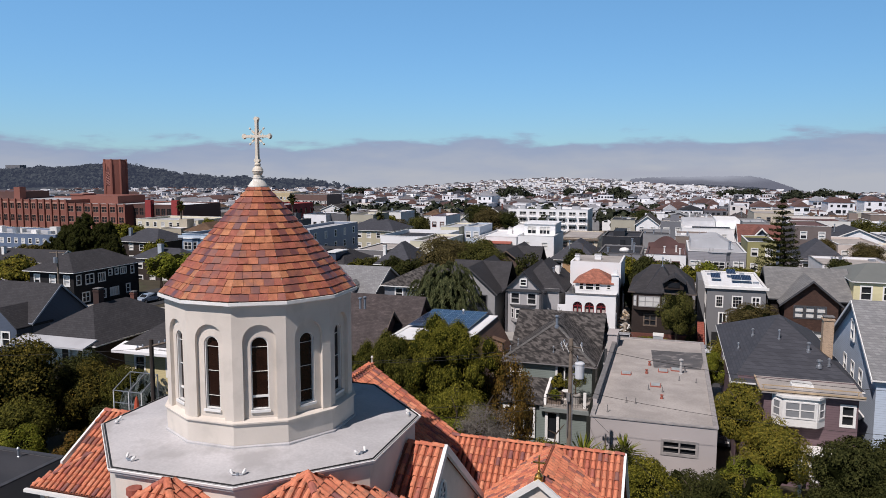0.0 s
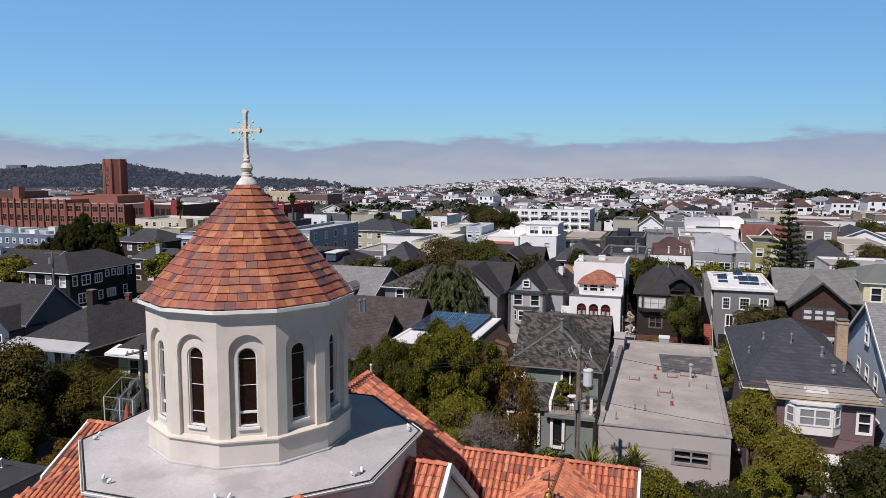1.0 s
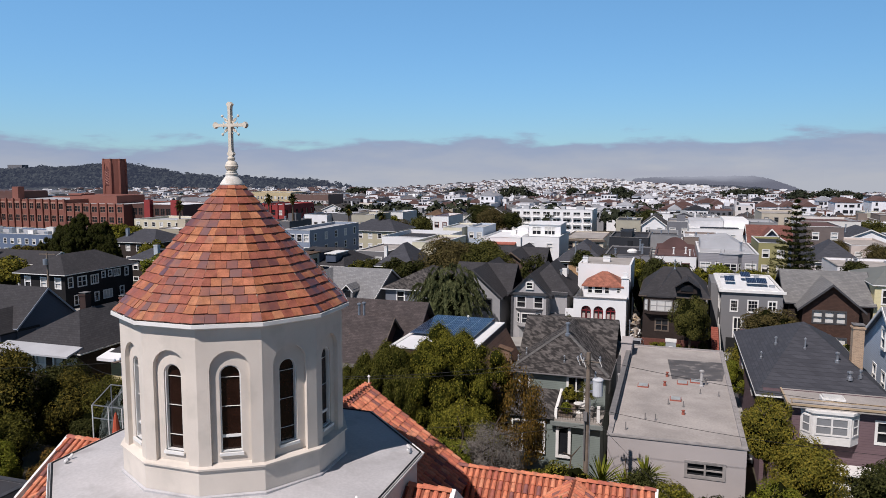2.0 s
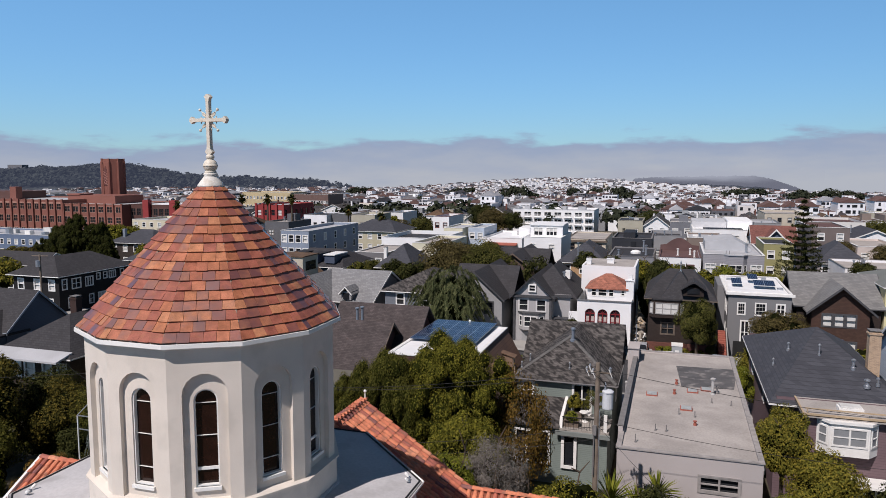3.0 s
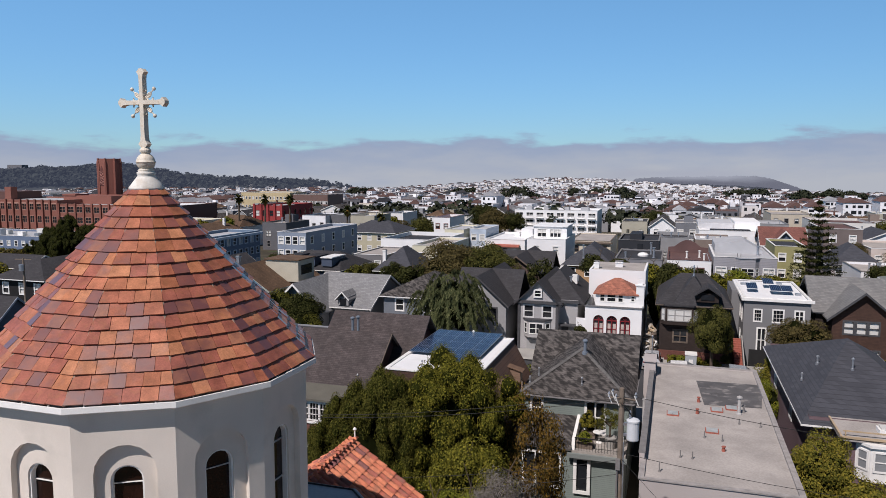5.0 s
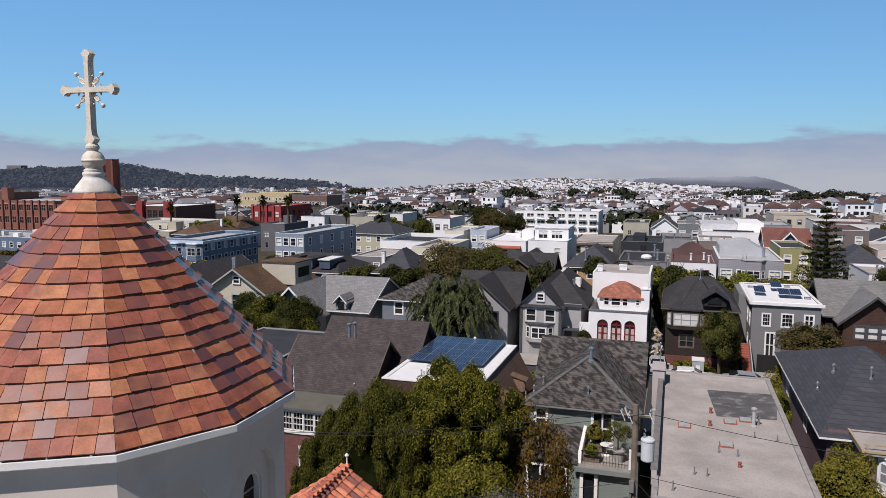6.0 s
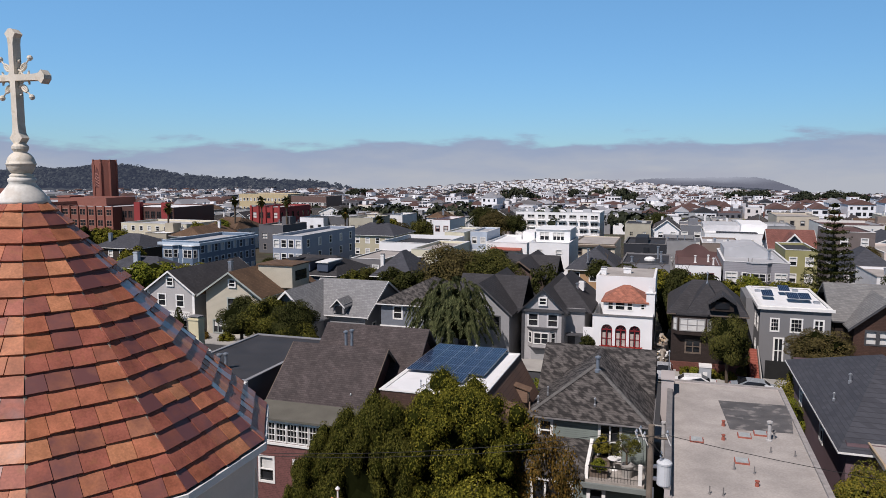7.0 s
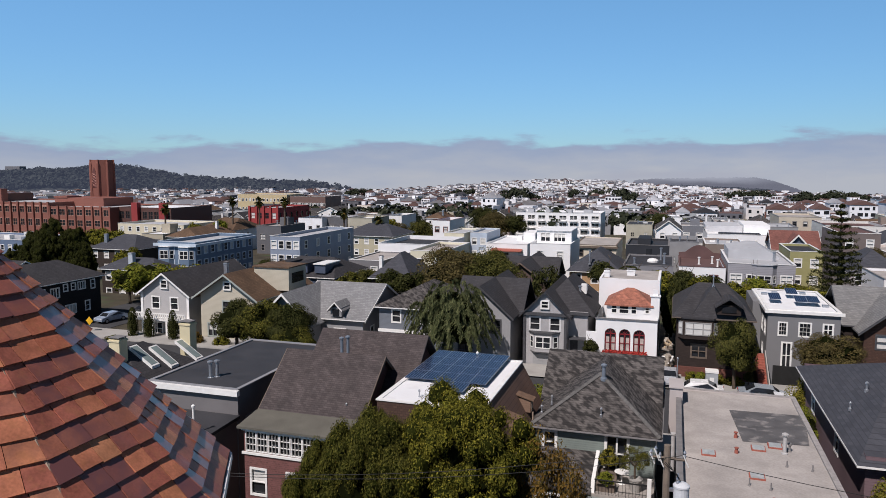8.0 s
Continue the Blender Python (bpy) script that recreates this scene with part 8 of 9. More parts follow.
def tuft_points(seed, limbs, tufts, per, q, tall):
    """Limb ends spread over the crown, each with many small tufts on its upper and outer side; also the tufts' centres."""
    r = np.random.RandomState(seed)
    P, Nn, C = [], [], []
    k = 0
    while k < limbs:
        c = r.normal(0, 1, 3)
        c /= np.linalg.norm(c)
        if c[2] < -0.75:
            continue
        k += 1
        lim = c * r.uniform(0.55, 0.68)
        big = r.uniform(0.24, 0.32)
        for j in range(tufts):
            d = r.normal(0, 1, 3) + c * 0.9 + [0, 0, 0.5]
            d /= np.linalg.norm(d)
            s = q * r.uniform(0.7, 1.3)
            o = lim + d * big * r.uniform(0.75, 1.1)
            C.append((*o, s))
            e = r.normal(0, 1, (per, 3)) + d * 0.4
            e /= np.linalg.norm(e, axis=1)[:, None]
            z = e * s * r.uniform(0.8, 1.1, (per, 1)) * [1, 1, tall]
            if tall > 1:
                f = 1 - 0.5 * np.clip(z[:, 2:] / (s * tall), -0.1, 1)
                z[:, :2] *= f
            P.append(o + z)
            Nn.append(e + [0, 0, 0.2])
    return np.concatenate(P), np.concatenate(Nn), C


TUFTS = {}


def tuft_core(name, mat, centres, tall):
    """Added dark balls inside the tufts, coloured as the shade in the gaps."""
    vs, fs = [], []
    bm = bmesh.new()
    bmesh.ops.create_icosphere(bm, subdivisions=1, radius=1.0)
    co = [tuple(v.co) for v in bm.verts]
    ff = [tuple(v.index for v in f.verts) for f in bm.faces]
    bm.free()
    for x, y, z, s in centres:
        n = len(vs)
        vs += [(x + a * s * 0.8, y + b * s * 0.8, z + c * s * 0.8 * tall) for a, b, c in co]
        fs += [tuple(n + i for i in f) for f in ff]
    me = bpy.data.meshes.new(name)
    me.from_pydata(vs, [], fs)
    me.materials.append(mat)
    return me


def core_mesh(name, mat, seed, s=0.62, rz=1.0):
    """A dark, uneven inner mass that keeps the crown from being seen through; its darkness is painted shade."""
    bm = bmesh.new()
    bmesh.ops.create_icosphere(bm, subdivisions=3, radius=1.0)
    for v in bm.verts:
        f = s * (0.8 + 0.45 * noise.noise(v.co * 2.3 + Vector((seed, seed, 0))))
        v.co = Vector((v.co.x * f, v.co.y * f, v.co.z * f * rz))
    me = bpy.data.meshes.new(name)
    bm.to_mesh(me)
    bm.free()
    me.materials.append(mat)
    return me


CROWNS = {}


def crown(kind, mat, detail, var=0):
    """Crown meshes of radius 1, shared between trees of one kind."""
    key = (kind, mat.name, detail, var)
    if key in CROWNS:
        return CROWNS[key]
    seed = 11 + var * 7 + len(kind)
    per = {"near": 340, "mid": 90, "far": 36}[detail]
    size = {"near": 0.027, "mid": 0.062, "far": 0.11}[detail]
    if kind == "broad":
        p, n = lobed_points(seed, 46, per, lobe=0.33)
    elif kind == "tuft":
        p, n, TUFTS[key] = tuft_points(seed, 36, 11, 300, 0.122, 0.85)
        size *= 0.5
    elif kind == "loose":
        p, n = lobed_points(seed, 60, int(per * 0.62), lobe=0.26, inner=0.35)
        size *= 0.8
    elif kind == "dense":
        p, n = lobed_points(seed, 40, int(per * 1.1), lobe=0.30, rz=0.85, low=-0.8)
        p *= 0.98
    elif kind == "airy":
        p, n = lobed_points(seed, 46, int(per * 0.5), lobe=0.28, inner=0.5)
    elif kind == "twig":
        p, n = lobed_points(seed, 40, int(per * 0.9), lobe=0.32, inner=0.4)
    elif kind == "cypress":
        r = np.random.RandomState(seed)
        m = per * 22
        z = r.uniform(-1, 1, m)
        w = r.uniform(0, 2 * np.pi, m)
        rad = 0.9 * np.sqrt(np.clip(1 - ((z + 0.15) / 1.2) ** 2, 0, 1)) * r.uniform(0.8, 1.0, m)
        p = np.stack([rad * np.cos(w), rad * np.sin(w), z], 1)
        n = np.stack([np.cos(w), np.sin(w), 0.8 + 0 * w], 1)
    elif kind == "cedar":
        r = np.random.RandomState(seed)
        P, Nn = [], []
        for i in range(190):
            el = math.asin(min(1.0, r.uniform(-0.45, 1.0)))
            w = r.uniform(0, 2 * math.pi)
            st = r.uniform(0.45, 0.8)
            m = int(per * 0.42)
            q = r.uniform(0, 1, m) ** 0.8
            side = r.normal(0, 0.05, m) * (1.15 - q)
            rad = st * math.cos(el) + 0.32 * q * (0.5 + 0.5 * math.cos(el))
            zz = st * math.sin(el) + 0.10 * q - 0.42 * q * q + r.normal(0, 0.012, m) - 0.5 * np.abs(side)
            c, sn = math.cos(w), math.sin(w)
            P.append(np.stack([rad * c - side * sn, rad * sn + side * c, zz], 1))
            Nn.append(np.stack([0.6 * c + 0 * q, 0.6 * sn + 0 * q, 0.8 + 0 * q], 1))
        p, n = np.concatenate(P), np.concatenate(Nn)
    elif kind == "tiers":
        r = np.random.RandomState(seed)
        P, Nn = [], []
        for i in range(17):
            f = i / 16
            z = -0.85 + 1.8 * f
            reach = 0.62 * (1 - f) ** 0.8 + 0.05 + (0.08 if i < 4 else 0)
            arms = 9 if f < 0.8 else 5
            for a in range(arms):
                w = 2 * math.pi * a / arms + i * 0.7 + r.uniform(-0.12, 0.12)
                rr = reach * r.uniform(0.85, 1.1)
                m = int(per * (0.42 if f < 0.6 else 0.25))
                s = r.uniform(0.08, 1.0, m)
                x, y = rr * s, r.normal(0, 0.028, m) * (1 - 0.4 * s)
                zz = z + 0.10 * rr * s * s + r.normal(0, 0.014, m)
                c, sn = math.cos(w), math.sin(w)
                P.append(np.stack([x * c - y * sn, x * sn + y * c, zz], 1))
                Nn.append(np.stack([0 * x, 0 * x, 1 + 0 * x], 1))
        p, n = np.concatenate(P), np.concatenate(Nn)
        size *= 0.8
    asp = {"twig": 0.12, "cedar": 0.26, "tiers": 0.5, "tuft": 0.42}.get(kind, 0.6)
    me = leaves_mesh("crown_" + kind, p, n, size * (1.5 if kind == "twig" else 1.0), mat, seed, asp, 0.8 if kind == "cedar" else 0.0)
    CROWNS[key] = me
    return me


CORES, TRUNKS = {}, {}
# near-black greens: the shade inside tufts and crowns, put into the colour
M_tuft_shade = material("tuft_shade", (0.02, 0.023, 0.005), 0.9, 0.3, 4, 20, 0.3, spec=0.0)
M_crown_shade = material("inner_crown_shade", (0.010, 0.012, 0.004), 0.95, 0.3, 4, 20, 0.3, spec=0.0)


def trunk_mesh(kind, var=0):
    key = (kind, var)
    if key in TRUNKS:
        return TRUNKS[key]
    r = random.Random(var + 3)
    mb = MB()
    if kind in ("tiers", "cypress"):
        mb.tube((0, 0, -1.05), (0, 0, 0.9), 0.04, 0.006, 8)
    else:
        top = Vector((r.uniform(-0.06, 0.06), r.uniform(-0.06, 0.06), -0.45))
        mb.tube((0, 0, -1.6), top, 0.075, 0.055, 8)
        for i in range(7):
            w = i * 0.9 + r.uniform(-0.2, 0.2)
            e = top + Vector((math.cos(w) * r.uniform(0.3, 0.55), math.sin(w) * r.uniform(0.3, 0.55), r.uniform(0.35, 0.9)))
            mb.tube(top, e, 0.04, 0.016, 6)
            for j in range(2):
                e2 = e + Vector((r.uniform(-0.22, 0.22), r.uniform(-0.22, 0.22), r.uniform(0.05, 0.25)))
                mb.tube(e, e2, 0.016, 0.006, 4)
    TRUNKS[key] = mb.mesh("trunk", M_bark)
    return TRUNKS[key]


def tree(x, y, top, r, kind="broad", mat=None, detail="near", label="", var=0, rz=None, name="tree", z0=None, category="tree", turn=None, group="", core=True):
    """A tree with a crown of half-width r (rz: half-height) whose top is at that height; trunk down to the ground."""
    mat = mat or L_green
    z0 = ground_z(x, y) if z0 is None else z0
    rz = rz or r * 0.9
    cz = top - rz
    ob = new(name)
    ob.location = (x, y, z0)
    ob.empty_display_size = 0.3
    tagged(ob, label or "leafy green garden tree with a rounded crown", category, group)
    turn = (x * 1.7 + y * 0.9) % 6.28 if turn is None else turn

    def bit(nm, me, sc, z):
        o = new(nm, me)
        o.parent = ob
        o.location, o.scale, o.rotation_euler = (0, 0, z), sc, (0, 0, turn)
        return o

    bit("crown", crown(kind, mat, detail, var), (r, r, rz), cz - z0)
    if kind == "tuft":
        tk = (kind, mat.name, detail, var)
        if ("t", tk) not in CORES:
            CORES[("t", tk)] = tuft_core("inner_crown", M_tuft_shade, TUFTS[tk], 0.85)
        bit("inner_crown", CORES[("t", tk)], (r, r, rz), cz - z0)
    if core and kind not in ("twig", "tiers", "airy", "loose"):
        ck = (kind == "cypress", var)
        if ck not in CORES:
            CORES[ck] = core_mesh("inner_crown", M_crown_shade, 3 + var, 0.72)
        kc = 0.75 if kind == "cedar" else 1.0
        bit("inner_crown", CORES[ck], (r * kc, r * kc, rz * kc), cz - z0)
    gap = max(0.15, cz - z0)
    if kind == "tiers":
        bit("trunk", trunk_mesh(kind), (r * 0.8, r * 0.8, rz), cz - z0)
        o = bit("lower_trunk", MB().tube((0, 0, -0.3), (0, 0, max(0.3, cz - rz - z0 + 0.4)), 0.3, 0.25, 8).mesh("trunk", M_bark), (1, 1, 1), 0)
    else:
        bit("trunk", trunk_mesh(kind, var % 3), (r, r, gap / 1.6), gap)
    return ob


def spikes(x, y, z0, h, r, n=60, mat=None, label="spiky green yucca in the garden", seed=1):
    """A rosette of sword leaves on a short stem."""
    ob = thing("yucca", (x, y, z0), label, "yucca", "yuccas")
    rr = random.Random(seed)
    part("stem", MB().tube((x, y, z0), (x, y, z0 + h * 0.65), 0.12, 0.1, 7), M_bark, ob)
    mb = MB()
    c = Vector((x, y, z0 + h * 0.62))
    for i in range(n):
        w, e = rr.uniform(0, 6.28), rr.uniform(-0.5, 1.4)
        d = Vector((math.cos(w) * math.cos(e), math.sin(w) * math.cos(e), math.sin(e)))
        s = d.cross(Vector((0, 0, 1))).normalized() * 0.035
        m = c + d * r * 0.55
        t = c + d * r - Vector((0, 0, 0.12 * r))
        mb.poly([c - s, c + s, m + s * 1.3, m - s * 1.3])
        mb.poly([m - s * 1.3, m + s * 1.3, t])
    part("leaves", mb, mat or L_bright, ob)
    return ob


tree(-13.9, 44.6, 12.5, 3.7, "tuft", L_green, "near", "tall bushy dark green evergreen with tufted branches", 3, rz=5.4)
tree(-17.6, 43.0, 11.6, 2.9, "tuft", L_olive, "near", "bushy olive green evergreen with upright tufts", 1, rz=5.4)
tree(-19.9, 42.6, 9.9, 2.0, "tuft", L_olive, "near", "bushy olive green evergreen with upright tufts", 2, rz=4.4)
tree(-12.0, 41.0, 9.3, 2.1, "broad", L_green, "near", "mid-green shrub beside the evergreens", 1, rz=2.6)
tree(-10.1, 45.3, 11.0, 2.25, "loose", L_rust, "near", "rust and gold leaved tree with pale bare branches", 0, rz=4.6)
tree(-8.3, 54.6, 5.3, 0.5, "dense", L_bright, "mid", "small bright green shrub in a planter", 0, rz=0.5, name="shrub", category="shrub", z0=4.5)
tree(-8.3, 56.3, 6.1, 0.6, "dense", L_yellow, "mid", "yellow-green shrub in a planter on the deck", 1, rz=0.75, name="shrub", category="shrub", z0=4.5)
tree(-6.75, 55.0, 6.9, 0.95, "airy", L_olive, "near", "small olive tree in a round pot", 1, rz=1.0, z0=4.75)
tree(-10.0, 38.4, 9.2, 1.9, "twig", L_grey, "near", "grey leafless twiggy shrub", 0, rz=2.4, name="shrub", category="shrub")
tree(-11.6, 36.4, 9.2, 1.5, "dense", L_bright, "near", "bright green garden shrub near the church", 2, rz=2.2, name="shrub", category="shrub")
tree(-6.3, 38.0, 8.2, 2.0, "dense", L_green, "near", "rounded yellow-green shrub near the pole", 3, rz=2.2, name="shrub", category="shrub")
tree(-7.9, 37.0, 7.4, 1.7, "dense", L_olive, "near", "rounded olive shrub near the pole", 4, rz=2.0, name="shrub", category="shrub")
for i, (x, y, top, r) in enumerate(((-2.6, 39.4, 7.4, 1.7), (-1.0, 38.0, 7.2, 2.0), (0.8, 39.4, 6.7, 1.9), (2.2, 38.2, 7.0, 2.0), (3.7, 39.6, 6.9, 1.9), (0.2, 35.4, 6.6, 2.2), (3.2, 34.8, 6.6, 2.2), (5.8, 37.0, 6.6, 2.1))):
    tree(x, y, top, r, ("dense", "broad")[i % 2], (L_dark, L_green, L_dark)[i % 3], "near", "dark green hedge shrub behind the low building", i % 5, rz=r * 1.2, name="shrub", category="shrub", group="hedge shrubs")
tree(4.4, 49.3, 8.6, 2.0, "broad", L_yellow, "near", "yellow-green ornamental tree beside the flat roof", 0, rz=2.5)
tree(6.3, 47.2, 7.0, 2.3, "broad", L_yellow, "near", "bright green garden tree beside the path", 1, rz=2.6)
tree(4.6, 44.6, 5.6, 1.9, "dense", L_bright, "near", "bright green garden shrub", 2, rz=2.0, name="shrub", category="shrub")
for x, y, top, r, v in ((9.6, 43.4, 7.8, 2.5, 0), (12.6, 44.6, 8.0, 2.8, 1), (8.4, 39.5, 6.5, 2.3, 2), (11.6, 39.6, 6.8, 2.6, 3)):
    tree(x, y, top, r, "broad", L_dark, "near", "dark green leafy garden tree", v, rz=r * 1.1)
tree(7.2, 47.5, 1.6, 1.0, "dense", L_bright, "mid", "low bright green garden shrub", 0, name="shrub", category="shrub")
spikes(-4.4, 39.2, 3.0, 5.2, 1.7, 90, seed=2)
spikes(-3.2, 40.2, 3.0, 4.2, 1.4, 70, seed=3)
spikes(-2.3, 41.4, 2.8, 4.9, 1.4, 80, seed=4)
spikes(-20.8, 40.2, 2.4, 4.2, 1.6, 80, seed=6)
spikes(-18.8, 39.2, 2.4, 3.6, 1.4, 70, seed=7)

# garden west of the church
L_gold = leaf_mat("leaves_gold_tipped", ((0.035, 0.036, 0.010), (0.07, 0.06, 0.013), (0.17, 0.13, 0.025)))
for i, (x, y, top, r, k, m) in enumerate(((-47.0, 42.0, 9.4, 3.6, "broad", L_gold), (-43.6, 38.8, 6.0, 2.6, "broad", L_olive), (-50.5, 40.0, 8.4, 3.2, "broad", L_gold), (-45.4, 46.4, 6.0, 3.1, "dense", L_dark), (-40.4, 44.6, 5.6, 2.6, "dense", L_dark), (-41.4, 36.0, 5.4, 2.2, "dense", L_bright), (-44.6, 33.6, 4.4, 2.2, "dense", L_dark), (-37.6, 38.2, 5.0, 2.0, "dense", L_rust), (-36.4, 35.2, 4.0, 1.8, "dense", L_olive), (-39.4, 33.2, 3.6, 1.7, "dense", L_cedar), (-34.6, 37.4, 4.4, 1.5, "dense", L_bright), (-52.5, 46.0, 6.8, 2.6, "broad", L_dark), (-47.5, 36.6, 6.4, 2.4, "broad", L_dark), (-43.2, 45.4, 7.1, 2.8, "broad", L_gold), (-40.9, 46.0, 6.8, 2.2, "broad", L_olive), (-46.6, 47.4, 7.0, 2.7, "broad", L_dark))):
    tree(x, y, top, r, k, m, "near", ("dark green broadleaf garden tree", "dense garden shrub west of the church")[k == "dense"], i % 5, rz=r * 1.05, name="shrub" if k == "dense" else "tree", category="shrub" if k == "dense" else "tree")
tree(-36.0, 42.6, 8.2, 2.0, "cedar", material("leaves_blue", (0.1, 0.13, 0.13), 0.6, 0.15, 0.5, 6, 0, random_by="ISLAND", hue=((0.10, 0.13, 0.12), (0.17, 0.20, 0.185), (0.24, 0.26, 0.24))), "near", "blue-grey drooping conifer in the garden", 1, rz=3.4)

# trees along the street
tree(-27.0, 86.2, 11.9, 5.0, "cedar", L_cedar, "near", "large drooping dark green cedar before the houses", 0, rz=5.6)
tree(-35.0, 112.0, 11.6, 5.2, "broad", L_umber, "near", "broad olive-brown tree crown behind the houses", 0, rz=4.8)
tree(-29.5, 112.5, 11.2, 4.6, "broad", L_deep, "near", "broad green tree crown behind the houses", 1, rz=4.4)
tree(-21.5, 113.5, 9.6, 2.6, "airy", L_dark, "mid", "thin dark tree behind the houses", 1, rz=4.0)
tree(0.9, 88.0, 8.9, 2.4, "dense", L_deep, "near", "dense rounded street tree before a brown house", 1, rz=3.7)
tree(8.9, 88.2, 7.5, 3.5, "dense", L_umber, "near", "dome-shaped olive street tree before a grey house", 2, rz=2.4)
tree(6.0, 76.2, 6.2, 2.2, "broad", L_yellow, "near", "yellow-green tree behind the slate roof", 2, rz=2.2)
tree(3.9, 70.0, 5.6, 1.6, "broad", L_bright, "near", "bright green tree behind the flat building", 3, rz=2.0)
tree(15.5, 80.0, 6.0, 2.6, "dense", L_green, "mid", "green street tree across the road", 1, rz=2.3)
tree(11.5, 81.0, 5.6, 2.4, "dense", L_olive, "mid", "olive street tree across the road", 3, rz=2.2)
for x, y, top, r, m, v in ((-53.0, 86.4, 7.7, 3.2, L_dark, 0), (-49.4, 86.6, 8.1, 3.6, L_olive, 1), (-45.6, 86.0, 7.8, 3.1, L_dark, 2), (-43.6, 82.8, 6.0, 2.9, L_olive, 3)):
    tree(x, y, top, r, "dense", m, "near", "dense clipped street tree", v, rz=r * 1.05)
for x in (-69.6, -67.2, -63.6):
    tree(x, 88.6, 4.6, 0.75, "cypress", L_dark, "mid", "narrow dark columnar cypress", 0, rz=2.3)
for x, y, top, r, m in ((-15.8, 78.5, 3.0, 1.3, L_bright), (-14.6, 71.0, 2.8, 1.2, L_green), (-14.9, 66.5, 3.6, 1.2, L_bright), (-3.0, 89.6, 2.2, 0.7, L_green), (-2.1, 89.6, 2.2, 0.7, L_bright), (-0.3, 89.4, 2.1, 0.6, L_yellow), (0.6, 89.3, 2.0, 0.6, L_olive), (1.4, 89.4, 2.0, 0.6, L_yellow), (2.3, 89.4, 2.6, 0.6, L_dark), (-13.0, 90.3, 4.6, 0.9, L_dark), (-71.0, 86.6, 1.6, 1.1, L_olive), (-60.0, 88.0, 2.6, 1.2, L_rust), (-56.4, 88.2, 2.4, 1.2, L_green)):
    tree(x, y, top, r, "dense", m, "mid", "small garden shrub by a house", int(abs(x)) % 4, rz=min(r * 1.1, top * 0.48), name="shrub", category="shrub")
fl = MB()
fr_ = random.Random(3)
for i in range(260):
    x, y, z = fr_.uniform(-11.85, -7.35), fr_.uniform(90.5, 90.95), fr_.uniform(2.98, 3.3)
    s = 0.07
    fl.poly([(x - s, y, z - s), (x + s, y - s, z - s), (x + s, y, z + s), (x - s, y - s, z + s)])
ORIGIN[wht] = Vector((-9.5, 96.0, 0))
tagged(part("flowers", fl, material("red_flowers", (0.45, 0.04, 0.03), 0.6, 0.3, 5, 30, 0), wht, "red flowers in a window box"), kind="stuff")

# norfolk pine, dark pine and mid-distance trees
tree(16.2, 123.5, 17.6, 7.2, "tiers", L_dark, "near", "tall tiered norfolk pine above the roofs", 0, rz=8.2)
for x, y, top, r, v in ((-124.6, 130.0, 11.9, 3.6, 2), (-129.0, 130.0, 9.6, 3.6, 1), (-120.0, 131.0, 10.4, 3.4, 3), (-133.0, 129.5, 6.6, 3.2, 0), (-117.4, 130.5, 7.4, 2.8, 2)):
    tree(x, y, top, r, "tuft", L_dark, "near", "dark pine with layered ragged branches", v, rz=r * 1.7)
for x, y, top, r, m, v in ((-125.5, 117.0, 6.6, 3.4, L_umber, 0), (-131.5, 119.0, 5.8, 3.2, L_umber, 1), (-153.0, 171.0, 6.4, 3.4, L_green, 2), (-149.0, 170.0, 6.6, 3.4, L_green, 3), (-145.2, 171.0, 6.2, 3.2, L_green, 0), (-102.5, 126.5, 7.4, 3.0, L_green, 1), (-89.5, 111.0, 6.4, 3.0, L_bright, 2), (-140.0, 150.0, 4.6, 3.0, L_dark, 3), (-112.5, 112.0, 6.0, 3.0, L_green, 1), (-137.0, 121.0, 5.2, 3.0, L_deep, 2)):
    tree(x, y, top, r, "broad", m, "mid", "leafy green tree beside the rooftops", v, rz=r * 0.9, group="city trees")
tree(-90.5, 117.0, 6.6, 4.2, "broad", L_bright, "mid", "bright green street tree beside rooftops", 2, rz=3.4)
tree(-84.0, 119.0, 6.0, 3.6, "broad", L_green, "mid", "green street tree across the road", 3, rz=3.0)


def palm(x, y, top, z0):
    """A fan palm: slender trunk, hanging skirt and a tuft of fronds."""
    ob = thing("palm_tree", (x, y, z0), "tall slender fan palm above the rooftops", "palm", "fan palms")
    part("trunk", MB().tube((x, y, z0), (x + 0.2, y, top - 1.2), 0.32, 0.22, 7), M_bark, ob)
    mb = MB()
    rr = random.Random(int(abs(x) * 7))
    c = Vector((x + 0.2, y, top - 1.2))
    for i in range(46):
        w, e = rr.uniform(0, 6.28), rr.uniform(-1.1, 1.3)
        d = Vector((math.cos(w) * math.cos(e), math.sin(w) * math.cos(e), math.sin(e)))
        s = d.cross(Vector((0, 0, 1))).normalized() * 0.34
        m = c + d * 0.9
        t = c + d * 1.9 - Vector((0, 0, 0.35))
        mb.poly([c, m + s, t, m - s])
    part("fronds", mb, L_dark, ob)
    skirt = MB().ring(x + 0.2, y, [(0.25, top - 3.2), (0.62, top - 2.2), (0.6, top - 1.4), (0.2, top - 1.1)], 9)
    part("skirt", skirt, L_rust, ob)


for x, y, top in ((-116, 193, 14.3), (-108, 193, 14.4), (-91, 195, 11.4), (-82, 198, 9.6), (-142, 186, 12.2), (-124, 192, 14.4)):
    palm(x, y, top, ground_z(x, y))

